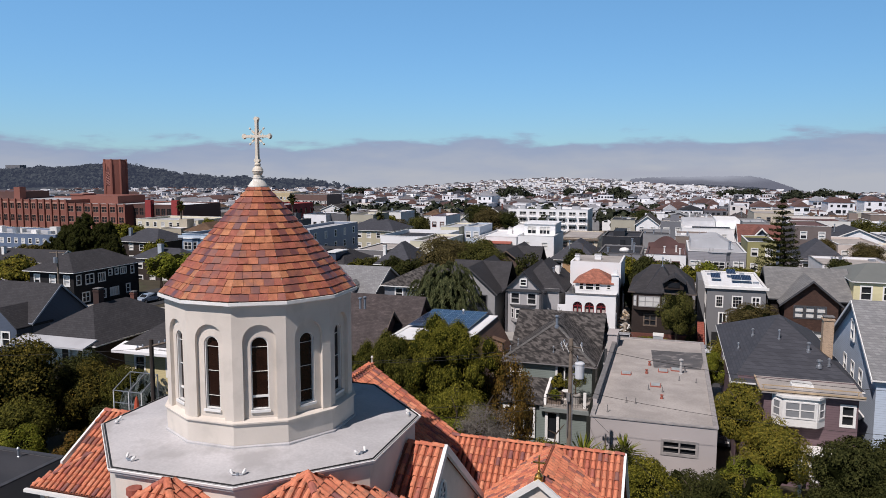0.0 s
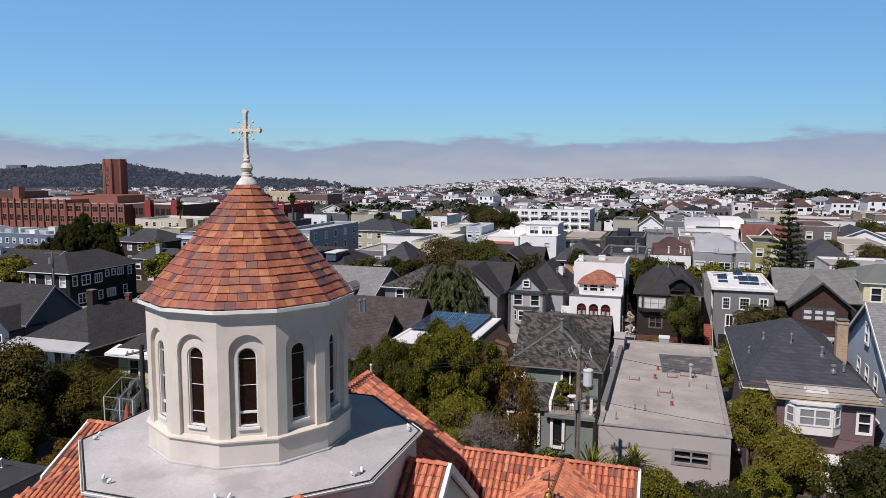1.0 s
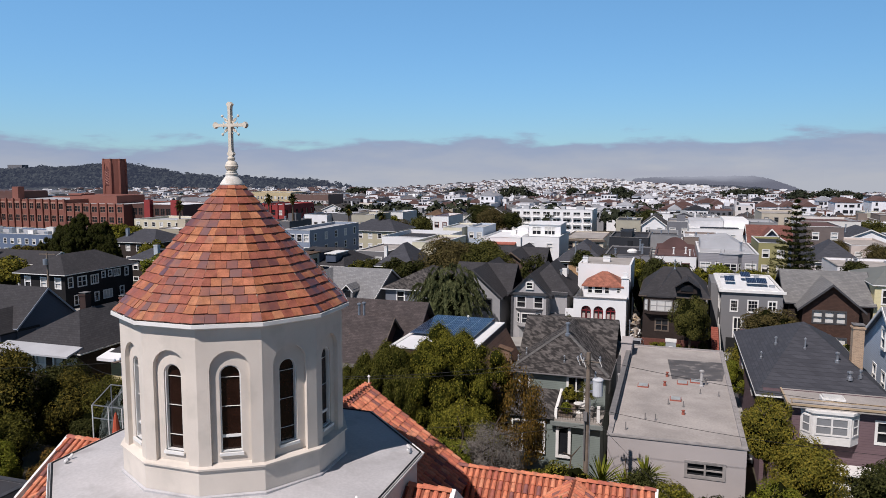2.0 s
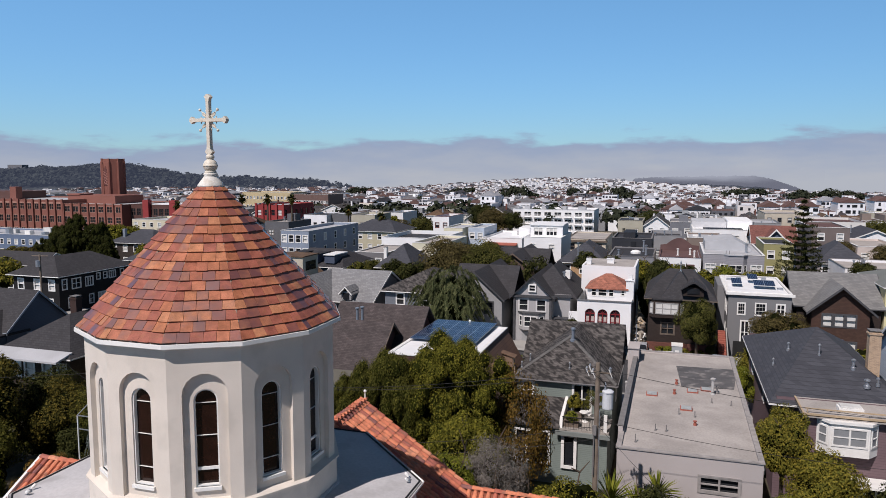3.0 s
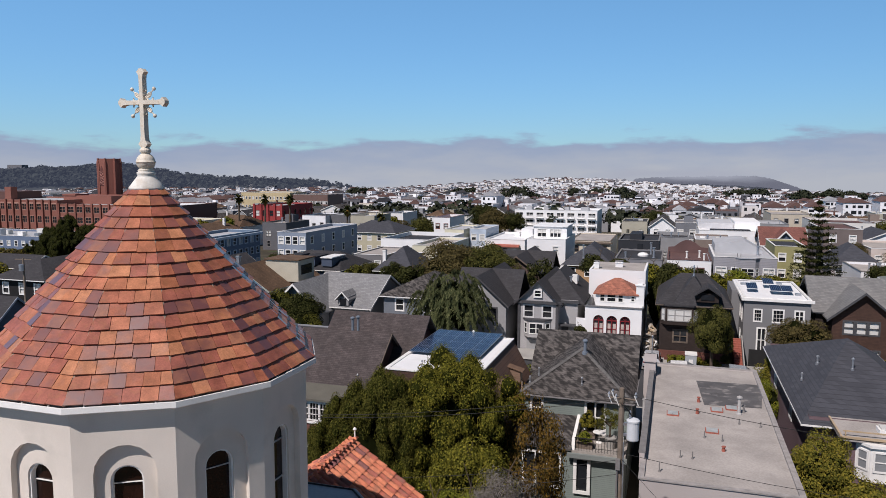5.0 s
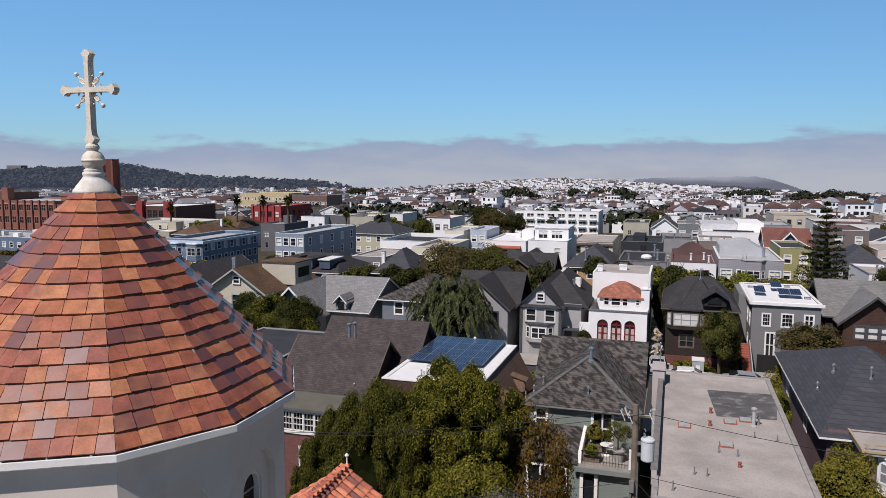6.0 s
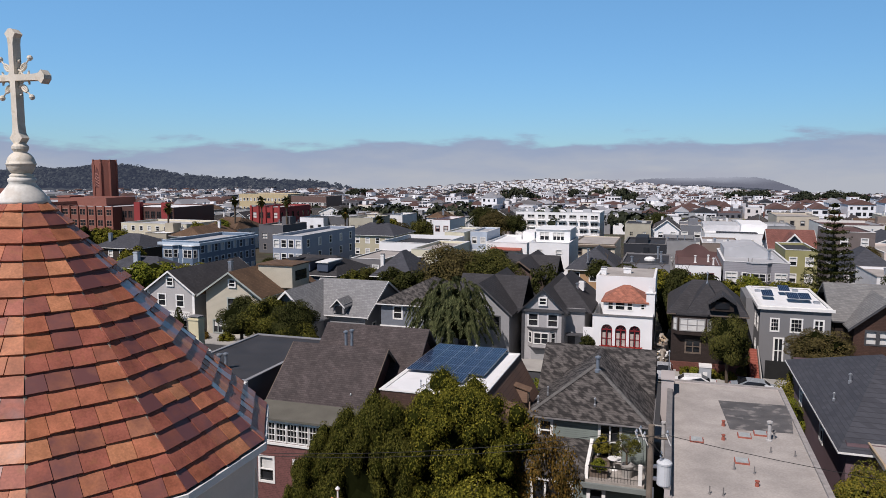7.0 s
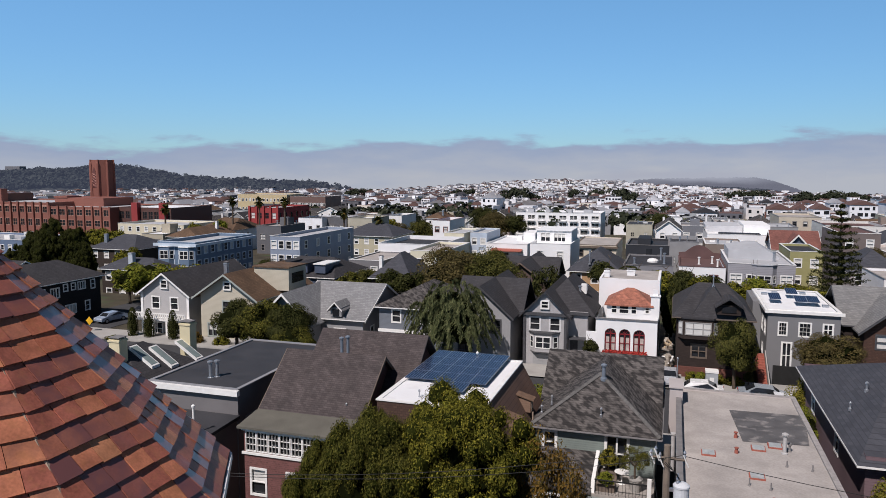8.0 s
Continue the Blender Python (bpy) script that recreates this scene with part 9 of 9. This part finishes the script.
# hedge and trees in the back gardens behind the far row
gr_ = random.Random(44)
for i in range(17):
    x = -14 + i * 1.7 + gr_.uniform(-0.5, 0.5)
    tree(x, gr_.uniform(111.5, 116.0), gr_.uniform(7.6, 8.9) if x > -3 else gr_.uniform(8.4, 10.2), gr_.uniform(1.9, 2.7), gr_.choice(("broad", "dense")), gr_.choice((L_green, L_bright, L_dark, L_green)), "mid", "leafy back-garden tree behind the houses", i % 4, group="back-garden trees")
for i in range(12):
    x = -66 + i * 4.4 + gr_.uniform(-1, 1)
    tree(x, gr_.uniform(109.0, 113.0), gr_.uniform(5.0, 8.0), gr_.uniform(1.9, 3.0), gr_.choice(("broad", "dense")), gr_.choice((L_green, L_dark, L_dark, L_olive)), "mid", "leafy back-garden tree behind the houses", i % 4, group="back-garden trees")
tree(-4.4, 110.5, 9.6, 1.9, "dense", L_dark, "mid", "tall dark tree beside the white house", 2, rz=4.2)
tree(-5.2, 104.0, 8.6, 1.3, "dense", L_dark, "mid", "tall dark tree beside the white house", 3, rz=3.8)

for i, (x, y, top, r, m) in enumerate(((-126.0, 118.0, 6.4, 3.2, L_yellow), (-133.0, 121.0, 5.8, 3.4, L_green), (-141.0, 117.0, 6.6, 3.6, L_green), (-119.0, 112.0, 6.0, 2.8, L_olive), (-150.0, 126.0, 5.4, 3.4, L_dark), (-128.0, 131.0, 6.0, 3.0, L_green), (-112.0, 100.0, 7.0, 3.4, L_green), (-104.0, 94.0, 7.4, 3.2, L_yellow), (-101.0, 104.0, 6.6, 3.0, L_olive))):
    tree(x, y, top, r, "broad", m, "mid", "leafy green tree beside the rooftops", i % 4, group="city trees")

for x, y, top, r, m, v in ((-64.5, 245, 10.3, 5.6, L_dark, 0), (-59.5, 240, 9.0, 6.0, L_umber, 1), (-54.0, 242, 8.4, 5.0, L_dark, 2), (-85.5, 225, 5.8, 5.2, L_umber, 3), (-79.2, 225, 6.8, 5.4, L_deep, 0), (-9.3, 260, 8.5, 5.2, L_dark, 1), (50.7, 228, 9.0, 6.0, L_deep, 2), (56.0, 226, 8.2, 5.0, L_deep, 3), (35.0, 154, 8.6, 3.6, L_umber, 0), (29.5, 163, 8.2, 3.0, L_umber, 1), (-57.0, 200, 7.4, 4.4, L_deep, 2), (-69.0, 120, 7.2, 2.6, L_dark, 1), (-50.4, 118, 6.8, 2.3, L_deep, 2), (-38.6, 118, 7.6, 2.6, L_dark, 0)):
    tree(x, y, top, r, "broad", m, "near", "large leafy tree rising between the rooftops", v, rz=r * 0.8, group="city trees")

# ---- the city: rows of houses, each an object of its own up to the fourth street ----
WALLS = [(0.74, 0.74, 0.745), (0.66, 0.65, 0.64), (0.58, 0.55, 0.50), (0.62, 0.55, 0.42), (0.42, 0.42, 0.43), (0.28, 0.29, 0.32), (0.70, 0.70, 0.71), (0.48, 0.50, 0.46), (0.52, 0.46, 0.44), (0.20, 0.20, 0.215), (0.64, 0.60, 0.48), (0.76, 0.76, 0.77), (0.34, 0.27, 0.23), (0.50, 0.52, 0.53)]
WALLS = [tuple(min(0.82, v * (1.1 if sum(c) > 1.8 else 0.62)) for v in c) for c in WALLS]
WNAME = ["white", "off-white", "beige", "cream", "grey", "blue-grey", "white", "sage", "pinkish-grey", "charcoal", "pale yellow", "white", "brown", "pale blue"]
FLATS = [(R_silver, "silver-coated"), (M_gravel, "gravel"), (R_white, "white-coated"), (R_black, "dark bitumen"), (R_silver, "silver-coated")]
PITCH = [(R_dark, "charcoal shingle"), (R_slate, "slate-grey shingle"), (R_brown, "brown shingle"), (R_mottled, "grey shingle"), (R_dark, "charcoal shingle"), (R_rust, "rust-brown")]
TAKEN = [(-40, 86, 12, 110), (-156, 164, -135, 186), (-210, 160, -164, 184), (-136, 143, -116, 162), (-136, 126, -114, 135), (-126, 102, -106, 114), (-104, 116, -88, 126), (-108, 123, -72, 170), (-174, 180, -135, 206), (-56, 246, -25, 268), (-164, 250, -140, 294), (-330, 150, -172, 262), (11, 120, 22, 128), (-14, 125, 13, 160), (-108, 80, -52, 110), (-160, 126, -130, 158), (-250, 376, -186, 402), (-166, 205, -132, 250), (-41, 112, -9, 200), (1, 183, 27, 228), (12, 145, 34, 188), (-10, 199, -3, 217), (30, 156, 48, 180), (31, 222, 48, 247), (25, 260, 39, 286), (-56, 168, -34, 194), (-70, 200, -50, 224), (-66, 110, -39, 142), (-63, 130, -48, 170), (-91, 186, -73, 208), (-90, 218, -48, 250), (46, 222, 62, 234), (-16, 254, -4, 266)]
hr = random.Random(21)


def clear(x0, y0, x1, y1):
    return not any(x0 < t[2] and x1 > t[0] and y0 < t[3] and y1 > t[1] for t in TAKEN)


for row, (y0, depth) in enumerate(((112, 13), (130, 13), (164, 15), (188, 14), (236, 15), (262, 14), (310, 15), (336, 14))):
    x = -1.2 * y0 - 6
    while x < 0.29 * y0 + 4:
        w = hr.choice((7.2, 7.6, 7.6, 8.2, 9.0, 12.0))
        x0, x1 = x, x + w - hr.choice((0.1, 0.4, 1.2))
        x += w
        if -94 < x0 < -78 or -94 < x1 < -78:
            continue
        ya = y0 + hr.uniform(-2.0, 2.5)
        yb = ya + depth + hr.uniform(-2, 2)
        if not clear(x0, ya, x1, yb):
            continue
        if hr.random() < 0.06:
            continue
        g = ground_z((x0 + x1) / 2, (ya + yb) / 2)
        k = hr.randrange(len(WALLS))
        flat_ = hr.random() < (0.3 if x0 < -60 and row < 4 else 0.62)
        if x0 < -45 and row < 4 and k in (0, 1, 6, 11) and hr.random() < 0.6:
            k = hr.choice((4, 5, 9, 12, 8))
        tall = hr.uniform(6.2, 8.0) if flat_ else hr.uniform(5.4, 6.6)
        if row > 1 and hr.random() < 0.10:
            tall += 2.4
        wall = paint(WALLS[k], 0.8, "wall", ("siding", 1, 0.16) if k in (5, 7, 9, 13) else None)
        wins = []
        n = 2 if w < 9 else 3
        floors = 2 if tall < 8 else 3
        for f in range(floors):
            if row > 4 and f == 0:
                continue
            for c in range(n):
                ww = hr.choice((0.9, 1.1, 1.6))
                u = (x1 - x0) * (c + 0.5) / n - ww / 2
                wins.append(("S", u, f * 2.9 + 1.0, ww, hr.choice((1.2, 1.5)), hr.choice(("dh", "pair", "dh")), hr.choice((0, 0, 1, 2))))
        if x1 < -15 and row < 5:
            for c in range(hr.choice((1, 2, 2))):
                wins.append(("E", 2.5 + c * 5.0, 3.9, 0.9, 1.2, "dh", hr.choice((0, 2))))
        if flat_:
            rm, rn = hr.choice(FLATS)
            ob = house("%s stucco row house with a %s flat roof" % (WNAME[k], rn), (x0, ya, x1, yb), g, g + tall, wall, "flat", rm, parapet=hr.choice((0.15, 0.4, 0.7)), wins=wins, trim=hr.choice((M_white, M_flash, wall)), group="row houses")
            for i in range(hr.randrange(2, 6)):
                vx, vy = hr.uniform(x0 + 1, x1 - 1), hr.uniform(ya + 1.5, yb - 2)
                if hr.random() < 0.45:
                    s = hr.uniform(0.4, 0.7)
                    part("skylight", MB().box(vx - s, vy - s, g + tall, vx + s, vy + s, g + tall + 0.35), hr.choice((M_blind, M_white, M_steel)), ob)
                else:
                    vent_pipe(ob, vx, vy, g + tall, hr.uniform(0.6, 1.3), hr.uniform(0.08, 0.16))
            if hr.random() < 0.22:
                px_, py_ = hr.uniform(x0 + 1, x1 - 3.2), hr.uniform(ya + 4, yb - 4)
                part("roof_room", MB().box(px_, py_, g + tall - 0.1, px_ + 2.6, py_ + 3.2, g + tall + 2.3), wall, ob)
        else:
            rm, rn = hr.choice(PITCH)
            hip = hr.random() < 0.45
            ax = "y" if hr.random() < 0.7 else "x"
            rise = hr.uniform(1.8, 3.0)
            ob = house("%s house with a %s %s roof" % (WNAME[k], rn, "hipped" if hip else "gabled"), (x0, ya, x1, yb), g, g + tall, wall, "hip" if hip else "gable", rm, rise=rise, axis=ax, hip=hr.uniform(2.5, 3.6), over=0.4, wins=wins, group="row houses")
            if hr.random() < 0.6:
                chimney(ob, hr.uniform(x0 + 1, x1 - 1), hr.uniform(ya + 3, yb - 3), g + tall, 0.6, 0.6, rise + 1.0, hr.choice((M_brick, P_wst, M_steel)))
            else:
                vent_pipe(ob, hr.uniform(x0 + 1.5, x1 - 1.5), (ya + yb) / 2, g + tall + rise * 0.5, 1.6, 0.12)
        if hr.random() < 0.62:
            ty = ya - 3.0 if row % 2 else yb + 3.5
            tree(x0 + 2, ty, g + hr.uniform(5, 9), hr.uniform(1.8, 3.4), hr.choice(("broad", "dense")), hr.choice((L_green, L_dark, L_dark, L_olive, L_bright)), "mid" if row < 3 else "far", "green tree between the row houses", hr.randrange(3), group="city trees")

# ---- the far city, too many to count ----
far_wall, far_roof, far_win = MB(), MB(), MB()
fr = random.Random(8)
y = 386.0
while y < 2900:
    x = -1.25 * y
    step = 1.0 if y < 1800 else 1.2
    while x < 0.30 * y + 8:
        w = fr.choice((7.6, 7.6, 9, 12, 18 if fr.random() < 0.2 else 8)) * step
        if not (y > 2480 and -180 < x < 460) and fr.random() < (0.90 if y < 1500 else 0.72) and not (-200 < x < -103 and y < 400):
            d = fr.uniform(11, 17) * step
            yy = y + fr.uniform(-4, 4)
            g = ground_z(x + w / 2, yy)
            h = fr.uniform(6, 10) + (4 if fr.random() < 0.07 else 0)
            x1 = x + w - fr.choice((0.2, 0.6, 1.5))
            far_wall.box(x, yy, g - 2, x1, yy + d, g + h)
            if fr.random() < 0.58:
                far_roof.box(x + 0.15, yy + 0.3, g + h, x1 - 0.15, yy + d - 0.3, g + h + 0.12)
            else:
                mx = (x + x1) / 2
                a, b = len(far_roof.v), fr.uniform(1.8, 3.0)
                far_roof.v += [(x - 0.3, yy - 0.3, g + h), (x1 + 0.3, yy - 0.3, g + h), (mx, yy - 0.3, g + h + b), (x - 0.3, yy + d, g + h), (x1 + 0.3, yy + d, g + h), (mx, yy + d, g + h + b)]
                far_roof.f += [(a, a + 2, a + 5, a + 3), (a + 1, a + 4, a + 5, a + 2), (a, a + 1, a + 2), (a + 3, a + 5, a + 4)]
            if y < 2000:
                n = fr.choice((2, 3)) if w < 10 else fr.choice((4, 5))
                for f in range(2 if y > 700 else 3):
                    for c in range(n):
                        u = x + (x1 - x) * (c + 0.5 + fr.uniform(-0.1, 0.1)) / n
                        ww = fr.choice((0.5, 0.65, 1.1))
                        z = g + h - 2.2 - f * 2.9
                        far_win.box(u - ww, yy - 0.06, z, u + ww, yy + 0.02, z + fr.choice((1.2, 1.6)))
                for c in range(fr.choice((0, 1, 1, 2))):
                    u, v_, s_ = fr.uniform(x + 1, x1 - 1), yy + fr.uniform(2, d - 2), fr.choice((0.25, 0.4, 1.2))
                    (far_wall if s_ > 1 else far_roof).box(u - s_, v_ - s_, g + h - 0.2, u + s_, v_ + s_, g + h + (2.2 if s_ > 1 else 1.5))
        x += w
    y += fr.choice((20, 34)) * (1.0 if y < 1200 else 1.4)
# the whites lean cool: some blue of distance haze is in these colours
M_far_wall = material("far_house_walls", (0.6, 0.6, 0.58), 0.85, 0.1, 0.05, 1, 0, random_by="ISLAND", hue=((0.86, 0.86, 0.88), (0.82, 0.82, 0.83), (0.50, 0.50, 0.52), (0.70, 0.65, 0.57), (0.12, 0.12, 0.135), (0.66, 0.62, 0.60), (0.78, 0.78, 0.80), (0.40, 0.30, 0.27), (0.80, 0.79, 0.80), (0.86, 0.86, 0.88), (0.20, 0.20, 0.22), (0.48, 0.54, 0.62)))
M_far_roof = material("far_house_roofs", (0.5, 0.5, 0.5), 0.85, 0.1, 0.05, 1, 0, random_by="ISLAND", hue=((0.46, 0.46, 0.48), (0.20, 0.19, 0.195), (0.76, 0.76, 0.78), (0.04, 0.04, 0.046), (0.34, 0.34, 0.36), (0.13, 0.075, 0.065), (0.62, 0.62, 0.64), (0.10, 0.098, 0.105), (0.06, 0.058, 0.064), (0.70, 0.70, 0.72)))
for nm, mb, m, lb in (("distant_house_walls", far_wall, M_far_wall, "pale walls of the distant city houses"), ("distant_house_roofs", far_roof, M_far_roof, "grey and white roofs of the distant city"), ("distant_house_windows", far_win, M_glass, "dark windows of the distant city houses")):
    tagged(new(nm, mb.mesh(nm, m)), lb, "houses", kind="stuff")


# ---- far woods and hills ----
def woods(name, pts, label, mat, per=60, leaf=0.2, seed=4):
    """Many far tree crowns as one object. pts: rows of x, y, ground, radius."""
    r = np.random.RandomState(seed)
    P, S, Nn = [], [], []
    for x, yv, z, rad in pts:
        d = r.normal(0, 1, (per, 3))
        d /= np.linalg.norm(d, axis=1)[:, None]
        d[:, 2] = np.abs(d[:, 2])
        P.append(np.array([x, yv, z + rad * 0.5]) + d * rad * [1, 1, 1.0] * r.uniform(0.7, 1.05, (per, 1)))
        Nn.append(d)
        S.append(np.full(per, rad * leaf))
    p, n, s = np.concatenate(P), np.concatenate(Nn), np.concatenate(S)[:, None]
    d = n + r.normal(0, 0.35, n.shape)
    d /= np.linalg.norm(d, axis=1)[:, None]
    t = np.cross(d, r.normal(0, 1, n.shape))
    t /= np.linalg.norm(t, axis=1)[:, None]
    b = np.cross(d, t)
    v = np.stack([p - t * s, p - b * s, p + t * s, p + b * s], 1).reshape(-1, 3)
    me = bpy.data.meshes.new(name)
    me.from_pydata(v.tolist(), [], np.arange(len(v)).reshape(-1, 4).tolist())
    me.materials.append(mat)
    me.update()
    return tagged(new(name, me), label, "trees", kind="stuff")


wr = random.Random(12)
pts = []
for i in range(260):
    yv = 380 * (7.0 ** wr.random())
    x = wr.uniform(-1.2, 0.3) * yv
    if not any(abs(x - q[0]) < 20 and abs(yv - q[1]) < 20 for q in pts[-20:]):
        for j in range(wr.choice((1, 2, 4))):
            a, b = x + wr.uniform(-14, 14), yv + wr.uniform(-8, 8)
            pts.append((a, b, ground_z(a, b) + wr.uniform(2, 5.5), wr.uniform(2.6, 5.0)))
for cx_, cy_, sx_, n in ((60, 1500, 60, 70), (330, 1650, 120, 160), (-250, 1400, 70, 60), (-900, 1500, 90, 40), (-560, 1750, 160, 60), (230, 1250, 30, 25), (-130, 330, 22, 24), (-42, 300, 14, 14), (300, 1000, 30, 30)):
    for i in range(n):
        a, b = cx_ + wr.gauss(0, sx_), cy_ + wr.gauss(0, 25)
        pts.append((a, b, ground_z(a, b) + wr.uniform(0, 3), wr.uniform(4, 7)))
for x0_, x1_, yv in ((-130, -108, 900), (-104, -48, 905), (46, 104, 900), (118, 196, 905), (-150, -120, 640), (-60, -42, 700), (108, 124, 800), (-420, -380, 900), (-300, -262, 980)):
    for i in range(int((x1_ - x0_) / 1.6)):
        a = wr.uniform(x0_, x1_)
        edge_ = min(1.0, (min(a - x0_, x1_ - a) + 4) / 14)
        b = yv + wr.uniform(-8, 8)
        pts.append((a, b, ground_z(a, b) + 4 + 9.0 * edge_ * wr.uniform(0.5, 1.0), wr.uniform(3.5, 6.0)))
woods("distant_trees", pts, "dark green trees scattered through the distant city", leaf_mat("far_leaves", ((0.022, 0.027, 0.017), (0.032, 0.038, 0.023), (0.046, 0.05, 0.03))))


def hill(name, ridge, half, label, seed, mat, n=2600, rad=(7, 12), ground_mat=None):
    """A wooded ridge: ridge rows (x, y, z of the crest), falling to the ground on both sides."""
    mb = MB()
    cross_ = 9
    for i, (x, yv, z) in enumerate(ridge):
        for j in range(cross_):
            f = j / (cross_ - 1) * 2 - 1
            yy = yv + f * half
            g = ground_z(x, yy) - 3
            mb.v.append((x, yy, g + max(0.0, z - g) * (math.cos(f * math.pi / 2)) ** 1.2))
    for i in range(len(ridge) - 1):
        for j in range(cross_ - 1):
            a = i * cross_ + j
            mb.f.append((a, a + cross_, a + cross_ + 1, a + 1))
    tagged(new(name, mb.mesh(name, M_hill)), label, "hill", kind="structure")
    rr = random.Random(seed)
    pp = []
    for k in range(n):
        i = rr.randrange(len(ridge) - 1)
        t = rr.random()
        a, b = ridge[i], ridge[i + 1]
        x, yv, z = (a[q] * (1 - t) + b[q] * t for q in range(3))
        f = rr.uniform(-0.75, 0.1)
        yy = yv + f * half
        g = ground_z(x, yy) - 3
        zz = g + max(0.0, z - g) * (math.cos(f * math.pi / 2)) ** 1.2
        if z - g < 6:
            continue
        pp.append((x, yy, zz - 3, rr.uniform(*rad)))
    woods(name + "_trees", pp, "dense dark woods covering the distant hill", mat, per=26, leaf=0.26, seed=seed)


# bluish emission on the hills' ground and woods imitates aerial haze
M_hill = material("hill_ground", (0.03, 0.034, 0.03), 0.95, 0.3, 0.02, 0.3, 0, haze_glow=(0.034, 0.040, 0.064))
M_coast = material("coast_ground", (0.03, 0.034, 0.03), 0.95, 0.3, 0.02, 0.3, 0, haze_glow=(0.15, 0.155, 0.205))
L_coast = material("coast_leaves", (0.012, 0.014, 0.012), 0.95, 0.3, 0.02, 0.3, 0, haze_glow=(0.15, 0.155, 0.205), spec=0)
L_hill = material("hill_leaves", (0.03, 0.036, 0.034), 0.9, 0.2, 0.02, 0.3, 0, random_by="ISLAND", hue=((0.02, 0.024, 0.022), (0.032, 0.037, 0.034), (0.045, 0.05, 0.045)), haze_glow=(0.034, 0.040, 0.064), spec=0)
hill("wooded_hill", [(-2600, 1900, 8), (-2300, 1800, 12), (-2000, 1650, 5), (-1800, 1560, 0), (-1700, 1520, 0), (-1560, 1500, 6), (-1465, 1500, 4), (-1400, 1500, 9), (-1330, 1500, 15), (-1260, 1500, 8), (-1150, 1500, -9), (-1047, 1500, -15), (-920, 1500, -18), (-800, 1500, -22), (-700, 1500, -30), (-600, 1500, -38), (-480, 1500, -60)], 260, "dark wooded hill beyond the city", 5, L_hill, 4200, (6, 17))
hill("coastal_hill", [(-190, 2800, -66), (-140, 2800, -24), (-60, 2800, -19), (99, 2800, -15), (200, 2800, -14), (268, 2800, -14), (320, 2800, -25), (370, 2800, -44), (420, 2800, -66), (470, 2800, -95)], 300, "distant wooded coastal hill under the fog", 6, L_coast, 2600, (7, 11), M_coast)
# fog lying over the coastal hill: a soft backdrop sheet far beyond the city, its haze light painted as emission
M_fog = bpy.data.materials.new("drifting_fog")
M_fog.use_nodes = True
FN, FL = M_fog.node_tree.nodes, M_fog.node_tree.links
FN.clear()
f_pos = FN.new("ShaderNodeTexCoord")
f_map = FN.new("ShaderNodeMapping")
f_map.inputs["Scale"].default_value = (0.008, 0.008, 0.03)
FL.new(f_pos.outputs["Object"], f_map.inputs[0])
f_noise = FN.new("ShaderNodeTexNoise")
f_noise.inputs["Scale"].default_value, f_noise.inputs["Detail"].default_value = 1.0, 5.0
FL.new(f_map.outputs[0], f_noise.inputs["Vector"])
f_sep = FN.new("ShaderNodeSeparateXYZ")
FL.new(f_pos.outputs["Object"], f_sep.inputs[0])


def fog_range(sock, a, b, c, d):
    n = FN.new("ShaderNodeMapRange")
    n.interpolation_type = "SMOOTHSTEP"
    FL.new(sock, n.inputs[0])
    for i, v in enumerate((a, b, c, d)):
        n.inputs[i + 1].default_value = v
    return n.outputs[0]


def fog_math(op, a, b, c=None):
    n = FN.new("ShaderNodeMath")
    n.operation = op
    for i, v in enumerate((a, b, c)):
        if isinstance(v, (int, float)):
            n.inputs[i].default_value = v
        elif v is not None:
            FL.new(v, n.inputs[i])
    return n.outputs[0]


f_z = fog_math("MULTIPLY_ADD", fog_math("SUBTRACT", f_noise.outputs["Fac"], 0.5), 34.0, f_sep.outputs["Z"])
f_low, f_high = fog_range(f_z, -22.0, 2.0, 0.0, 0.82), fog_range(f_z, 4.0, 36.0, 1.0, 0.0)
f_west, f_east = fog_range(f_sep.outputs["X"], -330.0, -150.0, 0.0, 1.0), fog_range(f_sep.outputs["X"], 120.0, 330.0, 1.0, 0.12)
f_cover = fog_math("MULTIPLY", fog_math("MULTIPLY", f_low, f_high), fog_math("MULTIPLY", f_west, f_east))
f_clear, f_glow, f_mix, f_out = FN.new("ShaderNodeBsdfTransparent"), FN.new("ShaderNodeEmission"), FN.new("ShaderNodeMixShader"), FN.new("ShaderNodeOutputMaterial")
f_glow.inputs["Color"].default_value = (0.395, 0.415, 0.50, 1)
FL.new(f_cover, f_mix.inputs[0])
FL.new(f_clear.outputs[0], f_mix.inputs[1])
FL.new(f_glow.outputs[0], f_mix.inputs[2])
FL.new(f_mix.outputs[0], f_out.inputs[0])
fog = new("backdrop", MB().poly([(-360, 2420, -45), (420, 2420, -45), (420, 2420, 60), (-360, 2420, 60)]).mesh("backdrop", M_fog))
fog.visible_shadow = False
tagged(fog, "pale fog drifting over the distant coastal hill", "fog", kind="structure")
hl = solid("distant_block", MB().box(-1655, 1470, -5, -1607, 1490, 28.5), paint((0.16, 0.16, 0.17)), "dark block building on the wooded hilltop", "building")
lay_tiles()
